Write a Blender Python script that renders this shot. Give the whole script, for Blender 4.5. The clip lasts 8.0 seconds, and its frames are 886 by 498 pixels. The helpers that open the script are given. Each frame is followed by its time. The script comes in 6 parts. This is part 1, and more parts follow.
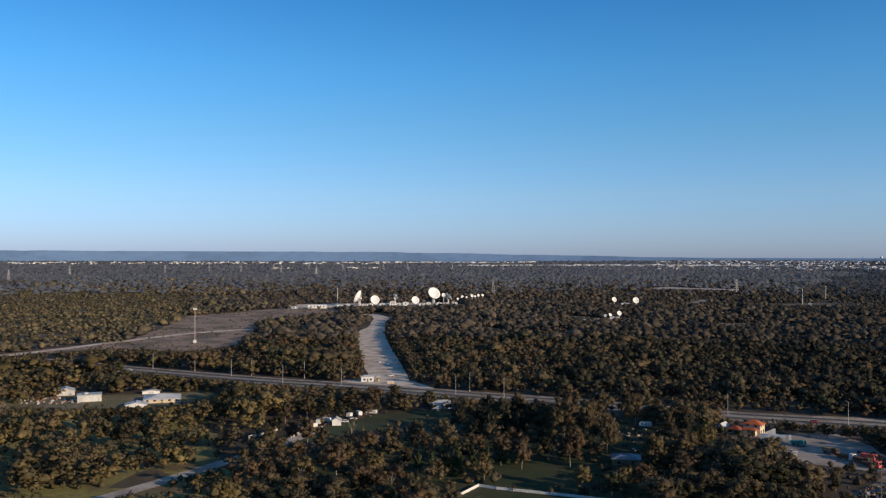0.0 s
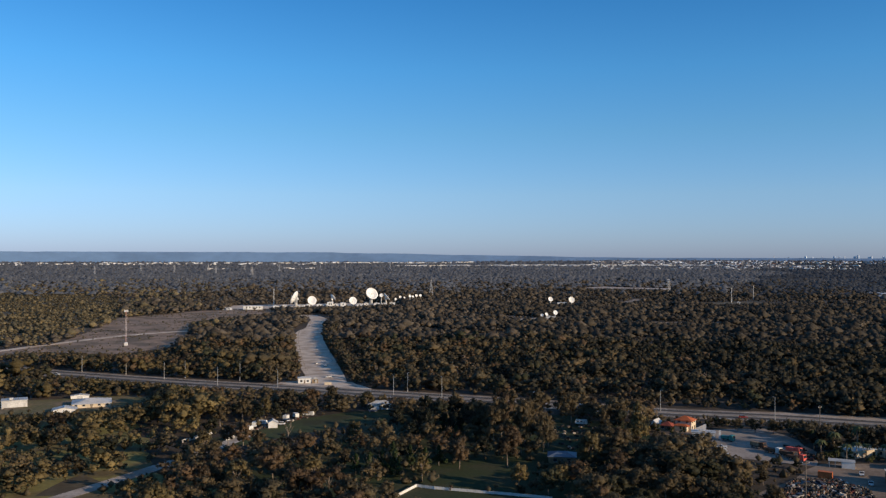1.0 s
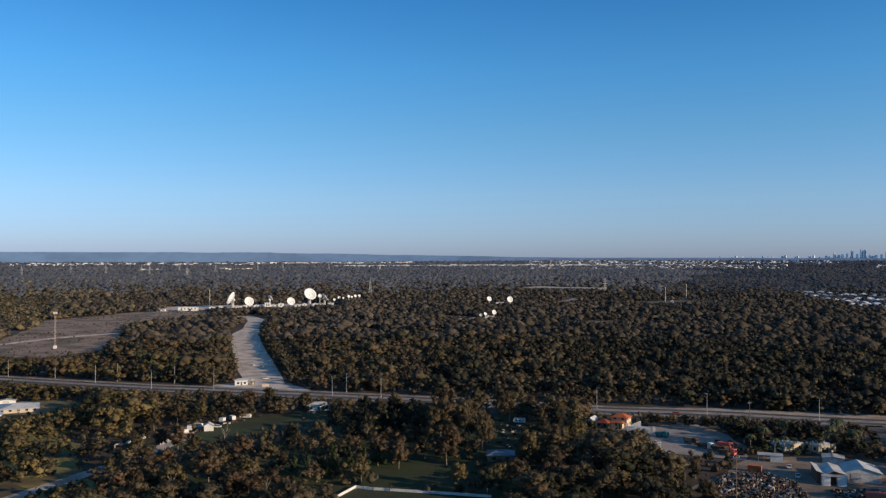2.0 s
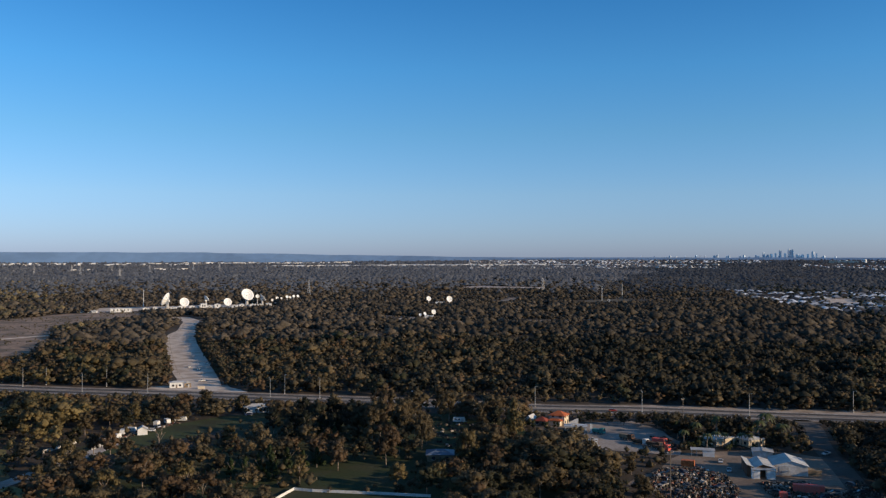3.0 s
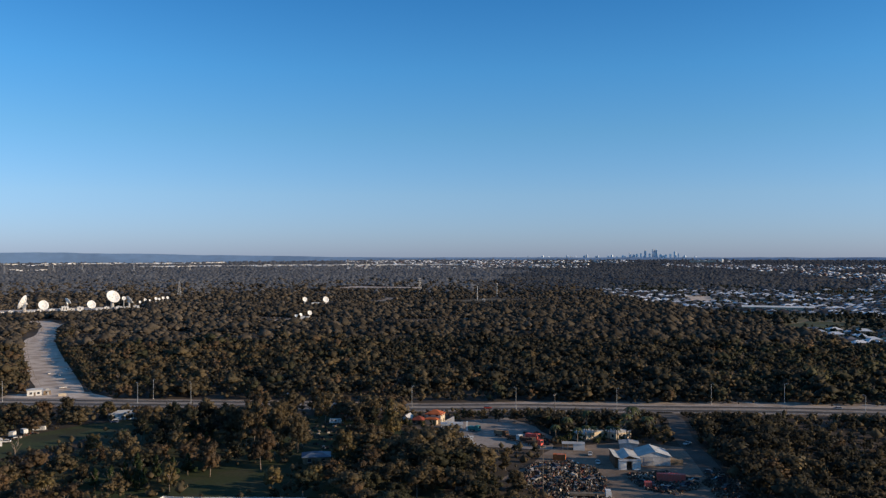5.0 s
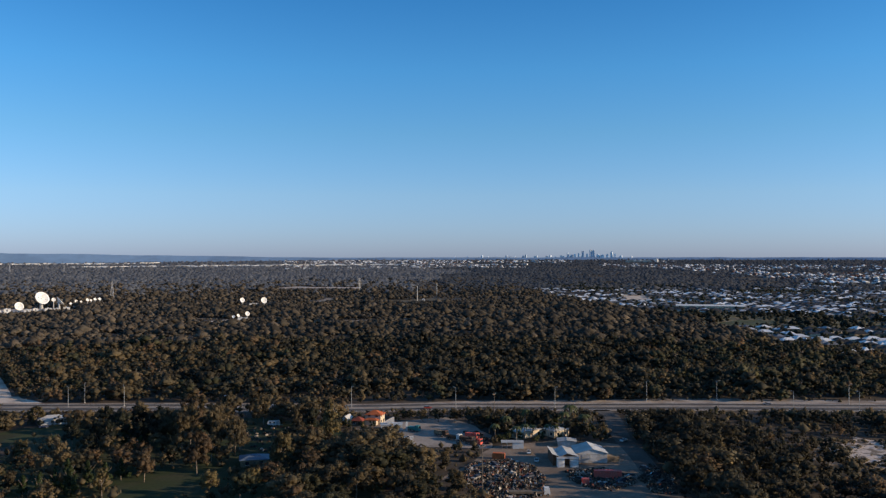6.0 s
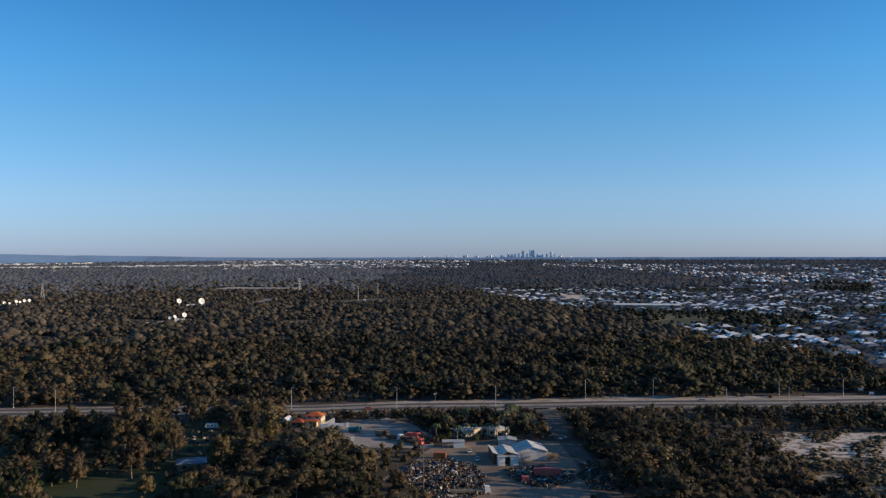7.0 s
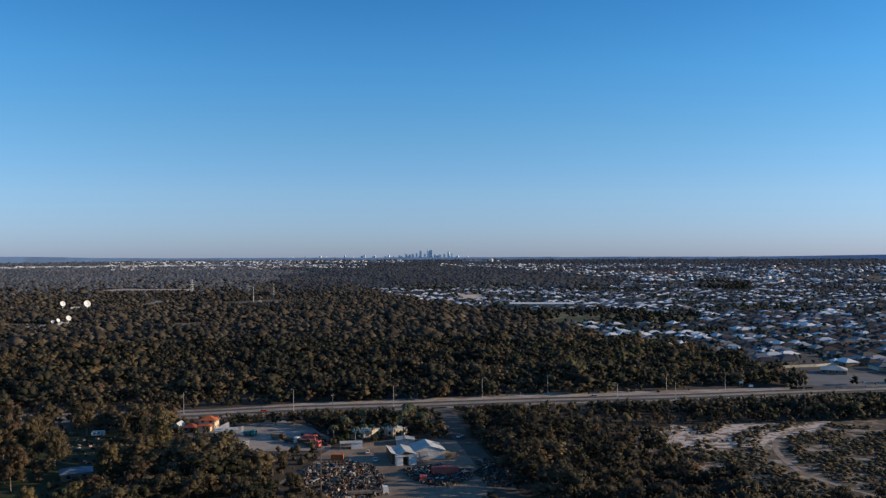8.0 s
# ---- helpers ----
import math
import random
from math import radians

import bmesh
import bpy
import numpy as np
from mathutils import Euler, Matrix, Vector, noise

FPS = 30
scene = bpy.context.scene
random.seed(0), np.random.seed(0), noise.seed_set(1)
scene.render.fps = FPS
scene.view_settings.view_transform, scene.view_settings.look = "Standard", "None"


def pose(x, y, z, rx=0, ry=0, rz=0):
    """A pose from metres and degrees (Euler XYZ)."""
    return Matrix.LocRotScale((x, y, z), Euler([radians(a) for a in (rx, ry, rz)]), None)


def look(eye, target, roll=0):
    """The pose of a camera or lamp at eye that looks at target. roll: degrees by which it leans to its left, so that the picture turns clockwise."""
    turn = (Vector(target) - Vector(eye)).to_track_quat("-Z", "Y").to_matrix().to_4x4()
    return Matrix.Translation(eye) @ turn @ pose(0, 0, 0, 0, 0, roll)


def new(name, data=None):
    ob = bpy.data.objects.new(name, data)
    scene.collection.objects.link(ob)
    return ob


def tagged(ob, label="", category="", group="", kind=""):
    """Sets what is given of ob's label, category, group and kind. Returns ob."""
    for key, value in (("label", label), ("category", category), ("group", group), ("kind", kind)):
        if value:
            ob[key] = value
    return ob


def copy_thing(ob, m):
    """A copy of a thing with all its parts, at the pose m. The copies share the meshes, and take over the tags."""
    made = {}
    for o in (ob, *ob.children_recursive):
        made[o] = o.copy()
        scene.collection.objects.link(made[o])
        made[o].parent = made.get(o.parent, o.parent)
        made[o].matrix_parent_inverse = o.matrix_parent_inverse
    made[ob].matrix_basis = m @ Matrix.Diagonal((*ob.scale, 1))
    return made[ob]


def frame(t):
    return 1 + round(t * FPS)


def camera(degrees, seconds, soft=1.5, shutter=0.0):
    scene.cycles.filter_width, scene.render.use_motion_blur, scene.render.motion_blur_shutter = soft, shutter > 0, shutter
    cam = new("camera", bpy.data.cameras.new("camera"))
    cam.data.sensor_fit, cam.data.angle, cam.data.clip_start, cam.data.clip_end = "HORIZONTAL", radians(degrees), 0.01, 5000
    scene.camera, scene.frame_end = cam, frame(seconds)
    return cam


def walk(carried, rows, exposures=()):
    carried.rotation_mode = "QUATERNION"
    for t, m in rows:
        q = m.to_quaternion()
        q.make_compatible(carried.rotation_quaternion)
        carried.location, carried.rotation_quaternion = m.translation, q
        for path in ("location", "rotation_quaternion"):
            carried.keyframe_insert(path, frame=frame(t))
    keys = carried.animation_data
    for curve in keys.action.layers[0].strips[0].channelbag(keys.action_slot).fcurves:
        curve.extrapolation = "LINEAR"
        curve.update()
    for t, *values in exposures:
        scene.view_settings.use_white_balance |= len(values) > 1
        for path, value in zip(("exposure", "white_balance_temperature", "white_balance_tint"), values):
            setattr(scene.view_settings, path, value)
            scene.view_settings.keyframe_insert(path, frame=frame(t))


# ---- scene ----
# The camera hangs still in the air, 85 m above flat ground, and turns to its right.
EYE = 85.0
cam = camera(54.5, 8.0, soft=1.3)
# seconds, turn to the right, upward tilt, lean to the left (degrees)
TURNS = [
    (0.0, 0.0, 0.419, 0.177), (0.5, 2.082, 0.44, 0.135), (1.0, 4.14, 0.448, 0.111), (1.5, 6.173, 0.455, 0.085),
    (3.0, 12.215, 0.45, 0.015), (3.5, 14.259, 0.447, 0.008), (4.0, 16.335, 0.451, -0.01), (4.5, 18.372, 0.454, -0.015),
    (6.0, 24.394, 0.46, -0.048), (6.5, 26.36, 0.459, -0.055), (7.0, 28.317, 0.453, -0.085), (7.2, 29.07, 0.453, -0.11),
    (7.3, 29.43, 0.453, -0.125), (7.4, 29.95, 0.453, -0.14), (7.5, 30.67, 0.453, -0.15), (7.6, 31.57, 0.452, -0.158),
    (7.7, 32.44, 0.45, -0.165), (7.8, 33.33, 0.449, -0.17), (8.0, 35.113, 0.447, -0.181),
]
walk(cam, [(t, pose(0, 0, EYE, 90 + tilt, -lean, -turn)) for t, turn, tilt, lean in TURNS], [(0.0, 0.0), (4.5, -0.02), (6.0, 0.09), (8.0, 0.06)])

# ---- light: a low warm sun from behind and to the right, clear sky ----
SUN_TURN, SUN_UP = 123.0, 14.5
sun_way = Vector((math.sin(radians(SUN_TURN)) * math.cos(radians(SUN_UP)), math.cos(radians(SUN_TURN)) * math.cos(radians(SUN_UP)), math.sin(radians(SUN_UP))))
world = bpy.data.worlds.new("sky")
scene.world = world
world.use_nodes = True
wn, wl = world.node_tree.nodes, world.node_tree.links
sky = wn.new("ShaderNodeTexSky")
sky.sky_type = "NISHITA"
sky.sun_disc = False
sky.sun_elevation, sky.sun_rotation = radians(SUN_UP), radians(SUN_TURN)
sky.altitude, sky.air_density, sky.dust_density, sky.ozone_density = 100, 1.0, 0.3, 3.0
# the clear air's tint from the horizon upwards
coord, split, ramp = wn.new("ShaderNodeTexCoord"), wn.new("ShaderNodeSeparateXYZ"), wn.new("ShaderNodeValToRGB")
tint = wn.new("ShaderNodeMix")
tint.data_type, tint.blend_type = "RGBA", "MULTIPLY"
tint.inputs["Factor"].default_value = 1.0
TINTS = [(0.0, (0.6, 0.78, 1.55)), (0.03, (0.64, 0.835, 1.47)), (0.07, (0.69, 0.895, 1.33)), (0.14, (0.565, 0.93, 1.24)), (0.21, (0.42, 0.95, 1.32)), (0.3, (0.27, 0.82, 1.24)), (0.45, (0.5, 0.83, 1.03)), (1.0, (0.6, 0.84, 0.95))]
while len(ramp.color_ramp.elements) < len(TINTS):
    ramp.color_ramp.elements.new(1.0)
for e, (at, c) in zip(ramp.color_ramp.elements, TINTS):
    e.position, e.color = at, (*[x / 1.6 for x in c], 1)
wn["Background"].inputs["Strength"].default_value = 0.127 * 1.6
wl.new(coord.outputs["Generated"], split.inputs["Vector"]), wl.new(split.outputs["Z"], ramp.inputs["Fac"])
wl.new(sky.outputs["Color"], tint.inputs["A"]), wl.new(ramp.outputs["Color"], tint.inputs["B"])
wl.new(tint.outputs["Result"], wn["Background"].inputs["Color"])
sun = new("sun", bpy.data.lights.new("sun", "SUN"))
sun.data.energy, sun.data.angle, sun.data.color = 5.0, radians(0.53), (1.0, 0.77, 0.52)
sun.matrix_world = look(sun_way * 500, (0, 0, 0))

# ---- materials ----
def material(name, base, rough=0.85, metal=0.0, var=0.25, scale=1.0, fine=12.0, second=None, bump=0.0, spec=0.3, island=0.0, mixat=(0.45, 0.6), leaf=False, grain=0.6):
    """Base colour varied by a broad and a fine noise, and, where asked, piece by piece."""
    m = bpy.data.materials.new(name)
    m.use_nodes = True
    n, l = m.node_tree.nodes, m.node_tree.links
    b = n["Principled BSDF"]
    b.inputs["Roughness"].default_value, b.inputs["Metallic"].default_value = rough, metal
    b.inputs["Specular IOR Level"].default_value = spec
    geo = n.new("ShaderNodeNewGeometry")
    broad, small = n.new("ShaderNodeTexNoise"), n.new("ShaderNodeTexNoise")
    for tex, s in ((broad, scale), (small, fine)):
        tex.inputs["Scale"].default_value, tex.inputs["Detail"].default_value = s, 4
        l.new(geo.outputs["Position"], tex.inputs["Vector"])
    mix = n.new("ShaderNodeMix")
    mix.data_type = "RGBA"
    mix.inputs["A"].default_value = (*base, 1)
    mix.inputs["B"].default_value = (*(second or [c * (1 - var) for c in base]), 1)
    span = n.new("ShaderNodeMapRange")
    span.inputs["From Min"].default_value, span.inputs["From Max"].default_value = mixat
    l.new(broad.outputs["Fac"], span.inputs["Value"])
    l.new(span.outputs["Result"], mix.inputs["Factor"])
    # brightness: fine noise, and a value for each loose piece
    val = n.new("ShaderNodeMapRange")
    val.inputs["From Min"].default_value, val.inputs["From Max"].default_value = 0.3, 0.7
    val.inputs["To Min"].default_value, val.inputs["To Max"].default_value = 1 - var * grain, 1 + var * grain
    l.new(small.outputs["Fac"], val.inputs["Value"])
    last = val.outputs["Result"]
    if island:
        isl = n.new("ShaderNodeMapRange")
        isl.inputs["To Min"].default_value, isl.inputs["To Max"].default_value = 1 - island, 1 + island
        l.new(geo.outputs["Random Per Island"], isl.inputs["Value"])
        mul = n.new("ShaderNodeMath")
        mul.operation = "MULTIPLY"
        l.new(last, mul.inputs[0]), l.new(isl.outputs["Result"], mul.inputs[1])
        last = mul.outputs[0]
    if leaf:
        # no two trees have quite the same leaves
        own, single, each = n.new("ShaderNodeAttribute"), n.new("ShaderNodeObjectInfo"), n.new("ShaderNodeMath")
        own.attribute_name = "tree_tone"
        one = n.new("ShaderNodeMapRange")
        one.inputs["To Min"].default_value, one.inputs["To Max"].default_value = 0.72, 1.28
        l.new(single.outputs["Random"], one.inputs["Value"])
        each.operation = "ADD"
        l.new(one.outputs["Result"], each.inputs[0]), l.new(own.outputs["Fac"], each.inputs[1])
        mul = n.new("ShaderNodeMath")
        mul.operation = "MULTIPLY"
        l.new(last, mul.inputs[0]), l.new(each.outputs[0], mul.inputs[1])
        last = mul.outputs[0]
    hsv = n.new("ShaderNodeHueSaturation")
    l.new(mix.outputs["Result"], hsv.inputs["Color"]), l.new(last, hsv.inputs["Value"])
    l.new(hsv.outputs["Color"], b.inputs["Base Color"])
    if leaf:
        # each leaf spray is shaded as a piece of its clump
        at, turn = n.new("ShaderNodeAttribute"), n.new("ShaderNodeVectorTransform")
        at.attribute_name = "clump_normal"
        turn.vector_type, turn.convert_from, turn.convert_to = "NORMAL", "OBJECT", "WORLD"
        l.new(at.outputs["Vector"], turn.inputs["Vector"]), l.new(turn.outputs["Vector"], b.inputs["Normal"])
        # thin leaves let some light through
        thin, both = n.new("ShaderNodeBsdfTranslucent"), n.new("ShaderNodeMixShader")
        both.inputs["Fac"].default_value = 0.48
        l.new(hsv.outputs["Color"], thin.inputs["Color"])
        l.new(b.outputs["BSDF"], both.inputs[1]), l.new(thin.outputs["BSDF"], both.inputs[2])
        l.new(both.outputs["Shader"], n["Material Output"].inputs["Surface"])
    if bump:
        bp = n.new("ShaderNodeBump")
        bp.inputs["Strength"].default_value, bp.inputs["Distance"].default_value = 0.6, bump
        l.new(small.outputs["Fac"], bp.inputs["Height"]), l.new(bp.outputs["Normal"], b.inputs["Normal"])
    return m


def palette(name, colours, rough=0.7, metal=0.0, per_object=False, var=0.15, spec=0.3):
    """One of several colours for each loose piece, or for each object."""
    m = material(name, (1, 1, 1), rough, metal, var, 0.3, 2.0, spec=spec)
    n, l = m.node_tree.nodes, m.node_tree.links
    ramp = n.new("ShaderNodeValToRGB")
    ramp.color_ramp.interpolation = "CONSTANT"
    while len(ramp.color_ramp.elements) < len(colours):
        ramp.color_ramp.elements.new(1.0)
    for i, c in enumerate(colours):
        ramp.color_ramp.elements[i].position, ramp.color_ramp.elements[i].color = i / len(colours), (*c, 1)
    src = n.new("ShaderNodeObjectInfo").outputs["Random"] if per_object else n.new("ShaderNodeNewGeometry").outputs["Random Per Island"]
    l.new(src, ramp.inputs["Fac"])
    hsv = next(x for x in n if x.type == "HUE_SAT")
    l.new(ramp.outputs["Color"], hsv.inputs["Color"])
    return m


M = {
    "ground": material("sandy_leaf_litter", (0.07, 0.05, 0.035), 0.95, var=0.5, scale=0.02, fine=0.35, second=(0.042, 0.034, 0.025)),
    "dry_grass": material("dry_grass", (0.29, 0.2, 0.14), 0.95, var=0.45, scale=0.03, fine=0.25, second=(0.15, 0.11, 0.075)),
    # green grass, its tone lowered to include shade from the tall trees
    "lawn": material("green_paddock_grass", (0.03, 0.042, 0.012), 0.95, var=0.4, scale=0.05, fine=0.7, second=(0.045, 0.046, 0.02)),
    "sand": material("pale_sand", (0.62, 0.52, 0.43), 0.95, var=0.25, scale=0.08, fine=0.9, second=(0.44, 0.345, 0.27)),
    # pale sand toned down to imitate the dim evening light on it
    "verge_sand": material("dimmed_verge_sand", (0.42, 0.345, 0.285), 0.95, var=0.3, scale=0.08, fine=0.9, second=(0.27, 0.21, 0.165)),
    "scrub_sand": material("sand_with_scrub", (0.33, 0.265, 0.215), 0.95, var=0.5, scale=0.16, fine=0.7, second=(0.085, 0.066, 0.048), mixat=(0.36, 0.52)),
    "gravel": material("grey_gravel", (0.25, 0.19, 0.145), 0.95, var=0.3, scale=0.06, fine=0.8, second=(0.155, 0.118, 0.09)),
    "asphalt": material("worn_asphalt", (0.105, 0.094, 0.087), 0.9, var=0.3, scale=0.05, fine=1.0, second=(0.08, 0.071, 0.066), spec=0.15),
    "concrete": material("pale_concrete", (0.45, 0.43, 0.4), 0.9, var=0.2, scale=0.3, fine=2.0),
    "line": material("white_road_paint", (0.7, 0.7, 0.68), 0.7, var=0.2, scale=0.4, fine=3.0),
    "gum": material("eucalypt_leaves", (0.142, 0.108, 0.059), 0.75, var=0.5, scale=0.06, fine=0.6, second=(0.098, 0.081, 0.049), island=0.12, mixat=(0.42, 0.58), leaf=True, grain=0.5),
    "gum_red": material("russet_leaves", (0.158, 0.103, 0.058), 0.75, var=0.5, scale=0.06, fine=0.6, second=(0.108, 0.078, 0.048), island=0.12, mixat=(0.42, 0.58), leaf=True, grain=0.5),
    "olive": material("olive_leaves", (0.2, 0.155, 0.068), 0.75, var=0.5, scale=0.06, fine=0.6, second=(0.13, 0.102, 0.05), island=0.12, mixat=(0.42, 0.58), leaf=True, grain=0.5),
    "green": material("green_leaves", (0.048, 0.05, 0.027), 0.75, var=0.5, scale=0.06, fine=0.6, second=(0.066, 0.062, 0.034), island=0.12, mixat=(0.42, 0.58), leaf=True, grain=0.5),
    "wood_far": material("far_woodland", (0.152, 0.124, 0.093), 0.9, var=0.5, scale=0.02, fine=0.2, second=(0.11, 0.094, 0.073), island=0.2, mixat=(0.42, 0.58), leaf=True),
    # darker copy of the far woodland, for the dimmer side light eastwards
    "wood_mid": material("dimmed_woodland", (0.104, 0.087, 0.064), 0.9, var=0.5, scale=0.02, fine=0.2, second=(0.078, 0.067, 0.052), island=0.12, mixat=(0.42, 0.58), leaf=True),
    # the blue-grey haze of distance is put into this leaf colour
    "wood_hazed": material("distant_woodland", (0.108, 0.114, 0.125), 0.9, var=0.4, scale=0.003, fine=0.02, second=(0.13, 0.134, 0.142), island=0.12),
    "bark": material("pale_gum_bark", (0.3, 0.24, 0.19), 0.9, var=0.4, scale=0.8, fine=5.0, second=(0.16, 0.12, 0.09)),
    "white": material("weathered_white_paint", (0.72, 0.71, 0.68), 0.6, var=0.15, scale=0.25, fine=2.0),
    "cream": material("cream_render", (0.62, 0.52, 0.38), 0.8, var=0.15, scale=0.3, fine=2.0),
    "tile_red": material("terracotta_roof_tiles", (0.5, 0.13, 0.045), 0.8, var=0.3, scale=0.4, fine=4.0),
    "tin": material("grey_corrugated_steel", (0.47, 0.46, 0.44), 0.5, 0.0, var=0.2, scale=0.2, fine=1.5),
    "tin_white": material("white_steel_cladding", (0.58, 0.57, 0.55), 0.5, 0.0, var=0.25, scale=0.2, fine=1.5),
    "rust": material("rusty_brown_steel", (0.16, 0.085, 0.05), 0.8, 0.2, var=0.4, scale=0.5, fine=3.0),
    "brown": material("tan_boards", (0.3, 0.22, 0.14), 0.85, var=0.3, scale=0.5, fine=3.0),
    "steel": material("galvanised_steel", (0.45, 0.45, 0.44), 0.5, 0.5, var=0.15, scale=0.4, fine=3.0),
    "timber": material("grey_timber", (0.2, 0.16, 0.12), 0.9, var=0.3, scale=0.6, fine=4.0),
    "red": material("faded_red_paint", (0.7, 0.11, 0.08), 0.65, var=0.3, scale=0.4, fine=3.0, second=(0.55, 0.13, 0.1)),
    "orange": material("orange_paint", (0.6, 0.16, 0.05), 0.6, var=0.3, scale=0.4, fine=3.0),
    "tealpaint": material("teal_paint", (0.06, 0.27, 0.24), 0.5, var=0.2, scale=0.4, fine=3.0),
    "rubber": material("black_rubber", (0.025, 0.025, 0.025), 0.9, var=0.2, scale=1, fine=6),
    "glass": material("dark_window_glass", (0.03, 0.035, 0.045), 0.08, spec=0.6, var=0.1),
    "paint": palette("vehicle_paint", [(0.7, 0.7, 0.68), (0.7, 0.7, 0.7), (0.06, 0.08, 0.14), (0.3, 0.3, 0.31), (0.35, 0.05, 0.04), (0.02, 0.02, 0.025)], 0.35, per_object=True),
    "scrap": palette("mixed_scrap", [(0.06, 0.045, 0.035), (0.035, 0.03, 0.028), (0.1, 0.08, 0.06), (0.1, 0.055, 0.032), (0.2, 0.17, 0.14), (0.03, 0.028, 0.026), (0.09, 0.075, 0.06), (0.16, 0.05, 0.03), (0.045, 0.04, 0.036), (0.15, 0.12, 0.095), (0.4, 0.35, 0.3), (0.05, 0.04, 0.03), (0.028, 0.025, 0.022), (0.055, 0.045, 0.035)], 0.8),
    "roofs": palette("house_roofs", [(0.035, 0.037, 0.042), (0.1, 0.105, 0.12), (0.045, 0.045, 0.05), (0.14, 0.145, 0.16), (0.03, 0.03, 0.034), (0.08, 0.06, 0.052), (0.065, 0.055, 0.05), (0.3, 0.31, 0.33), (0.05, 0.052, 0.06), (0.09, 0.085, 0.08)], 0.8, spec=0.12, per_object=True),
    "roofs_far": palette("far_house_roofs", [(0.035, 0.037, 0.042), (0.1, 0.105, 0.12), (0.045, 0.045, 0.05), (0.14, 0.145, 0.16), (0.03, 0.03, 0.034), (0.08, 0.06, 0.052), (0.065, 0.055, 0.05), (0.3, 0.31, 0.33), (0.05, 0.052, 0.06), (0.09, 0.085, 0.08)], 0.8, spec=0.12),
    "roofs_bright": palette("silver_house_roofs", [(0.8, 0.82, 0.85), (0.6, 0.63, 0.68), (0.82, 0.82, 0.82), (0.45, 0.48, 0.53)], 0.7, spec=0.15),
    "roofs_distant": palette("distant_house_roofs", [(0.8, 0.82, 0.84), (0.05, 0.053, 0.06), (0.12, 0.125, 0.14), (0.7, 0.7, 0.68), (0.14, 0.07, 0.05), (0.3, 0.31, 0.33)], 0.8, spec=0.12),
    "walls_far": palette("far_house_walls", [(0.45, 0.4, 0.33), (0.5, 0.47, 0.42), (0.36, 0.27, 0.2), (0.6, 0.58, 0.54)], 0.85),
    "warehouse": palette("warehouse_cladding", [(0.75, 0.75, 0.74), (0.6, 0.61, 0.62), (0.72, 0.68, 0.6), (0.35, 0.38, 0.42)], 0.6),
    # cladding tones paled and blued to include the distance haze
    "tower": palette("hazed_tower_cladding", [(0.62, 0.68, 0.74), (0.74, 0.78, 0.82), (0.5, 0.57, 0.64), (0.8, 0.82, 0.83)], 0.5, per_object=True),
    "dish": material("white_antenna_paint", (0.8, 0.8, 0.78), 0.5, var=0.08, scale=0.1, fine=0.8),
    "heath": material("dry_heath", (0.11, 0.088, 0.055), 0.95, var=0.5, scale=0.012, fine=0.15, second=(0.075, 0.062, 0.042)),
    "trail": material("dull_sand", (0.3, 0.24, 0.19), 0.95, var=0.3, scale=0.1, fine=0.7, second=(0.19, 0.145, 0.11)),
    "palm": material("palm_fronds", (0.06, 0.068, 0.022), 0.6, var=0.3, scale=0.3, fine=1.5),
    "yard_gravel": material("pale_yard_gravel", (0.33, 0.28, 0.245), 0.95, var=0.3, scale=0.06, fine=0.8, second=(0.24, 0.2, 0.17)),
    "pylon": material("dull_pylon_steel", (0.45, 0.45, 0.45), 0.7, 0.2, var=0.15, scale=0.4, fine=3.0),
    "green_field": material("watered_field_grass", (0.05, 0.065, 0.024), 0.95, var=0.5, scale=0.04, fine=0.5, second=(0.038, 0.046, 0.02)),
    "brick_red": material("dark_red_roof_tiles", (0.3, 0.07, 0.04), 0.8, var=0.3, scale=0.4, fine=4.0, second=(0.2, 0.05, 0.032)),
    "farm_grass": material("farm_yard_grass", (0.13, 0.115, 0.05), 0.95, var=0.5, scale=0.06, fine=0.5, second=(0.2, 0.15, 0.095)),
    "roofs_pale": palette("pale_house_roofs", [(0.72, 0.73, 0.75), (0.5, 0.53, 0.58), (0.75, 0.75, 0.75), (0.16, 0.17, 0.2), (0.06, 0.065, 0.08)], 0.8, spec=0.12, per_object=True),
    "limestone": material("cream_limestone", (0.62, 0.55, 0.42), 0.9, var=0.15, scale=0.3, fine=2.0),
    "paving": material("grey_street_paving", (0.15, 0.15, 0.155), 0.9, var=0.2, scale=0.05, fine=0.8),
    "west_grass": material("patchy_dry_green_grass", (0.2, 0.18, 0.062), 0.95, var=0.5, scale=0.05, fine=0.4, second=(0.13, 0.1, 0.05)),
    "wreck": palette("wrecked_car_paint", [(0.12, 0.1, 0.09), (0.05, 0.05, 0.055), (0.3, 0.28, 0.26), (0.14, 0.07, 0.045), (0.04, 0.05, 0.08), (0.07, 0.065, 0.06)], 0.6, per_object=True),
    "heath_leaves": material("dry_heath_leaves", (0.21, 0.17, 0.095), 0.85, var=0.5, scale=0.02, fine=0.3, second=(0.14, 0.12, 0.075), island=0.12, mixat=(0.42, 0.58), leaf=True, grain=0.5),
    # darker far woods, again with blue haze mixed into the colour
    "wood_east": material("hazed_town_woodland", (0.042, 0.05, 0.062), 0.9, var=0.4, scale=0.003, fine=0.02, second=(0.066, 0.068, 0.072), island=0.12),
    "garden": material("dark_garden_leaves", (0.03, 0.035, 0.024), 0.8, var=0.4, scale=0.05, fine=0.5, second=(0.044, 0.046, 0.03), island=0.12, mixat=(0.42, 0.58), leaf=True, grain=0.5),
    # roof steel with the blue of open shade put into its colour
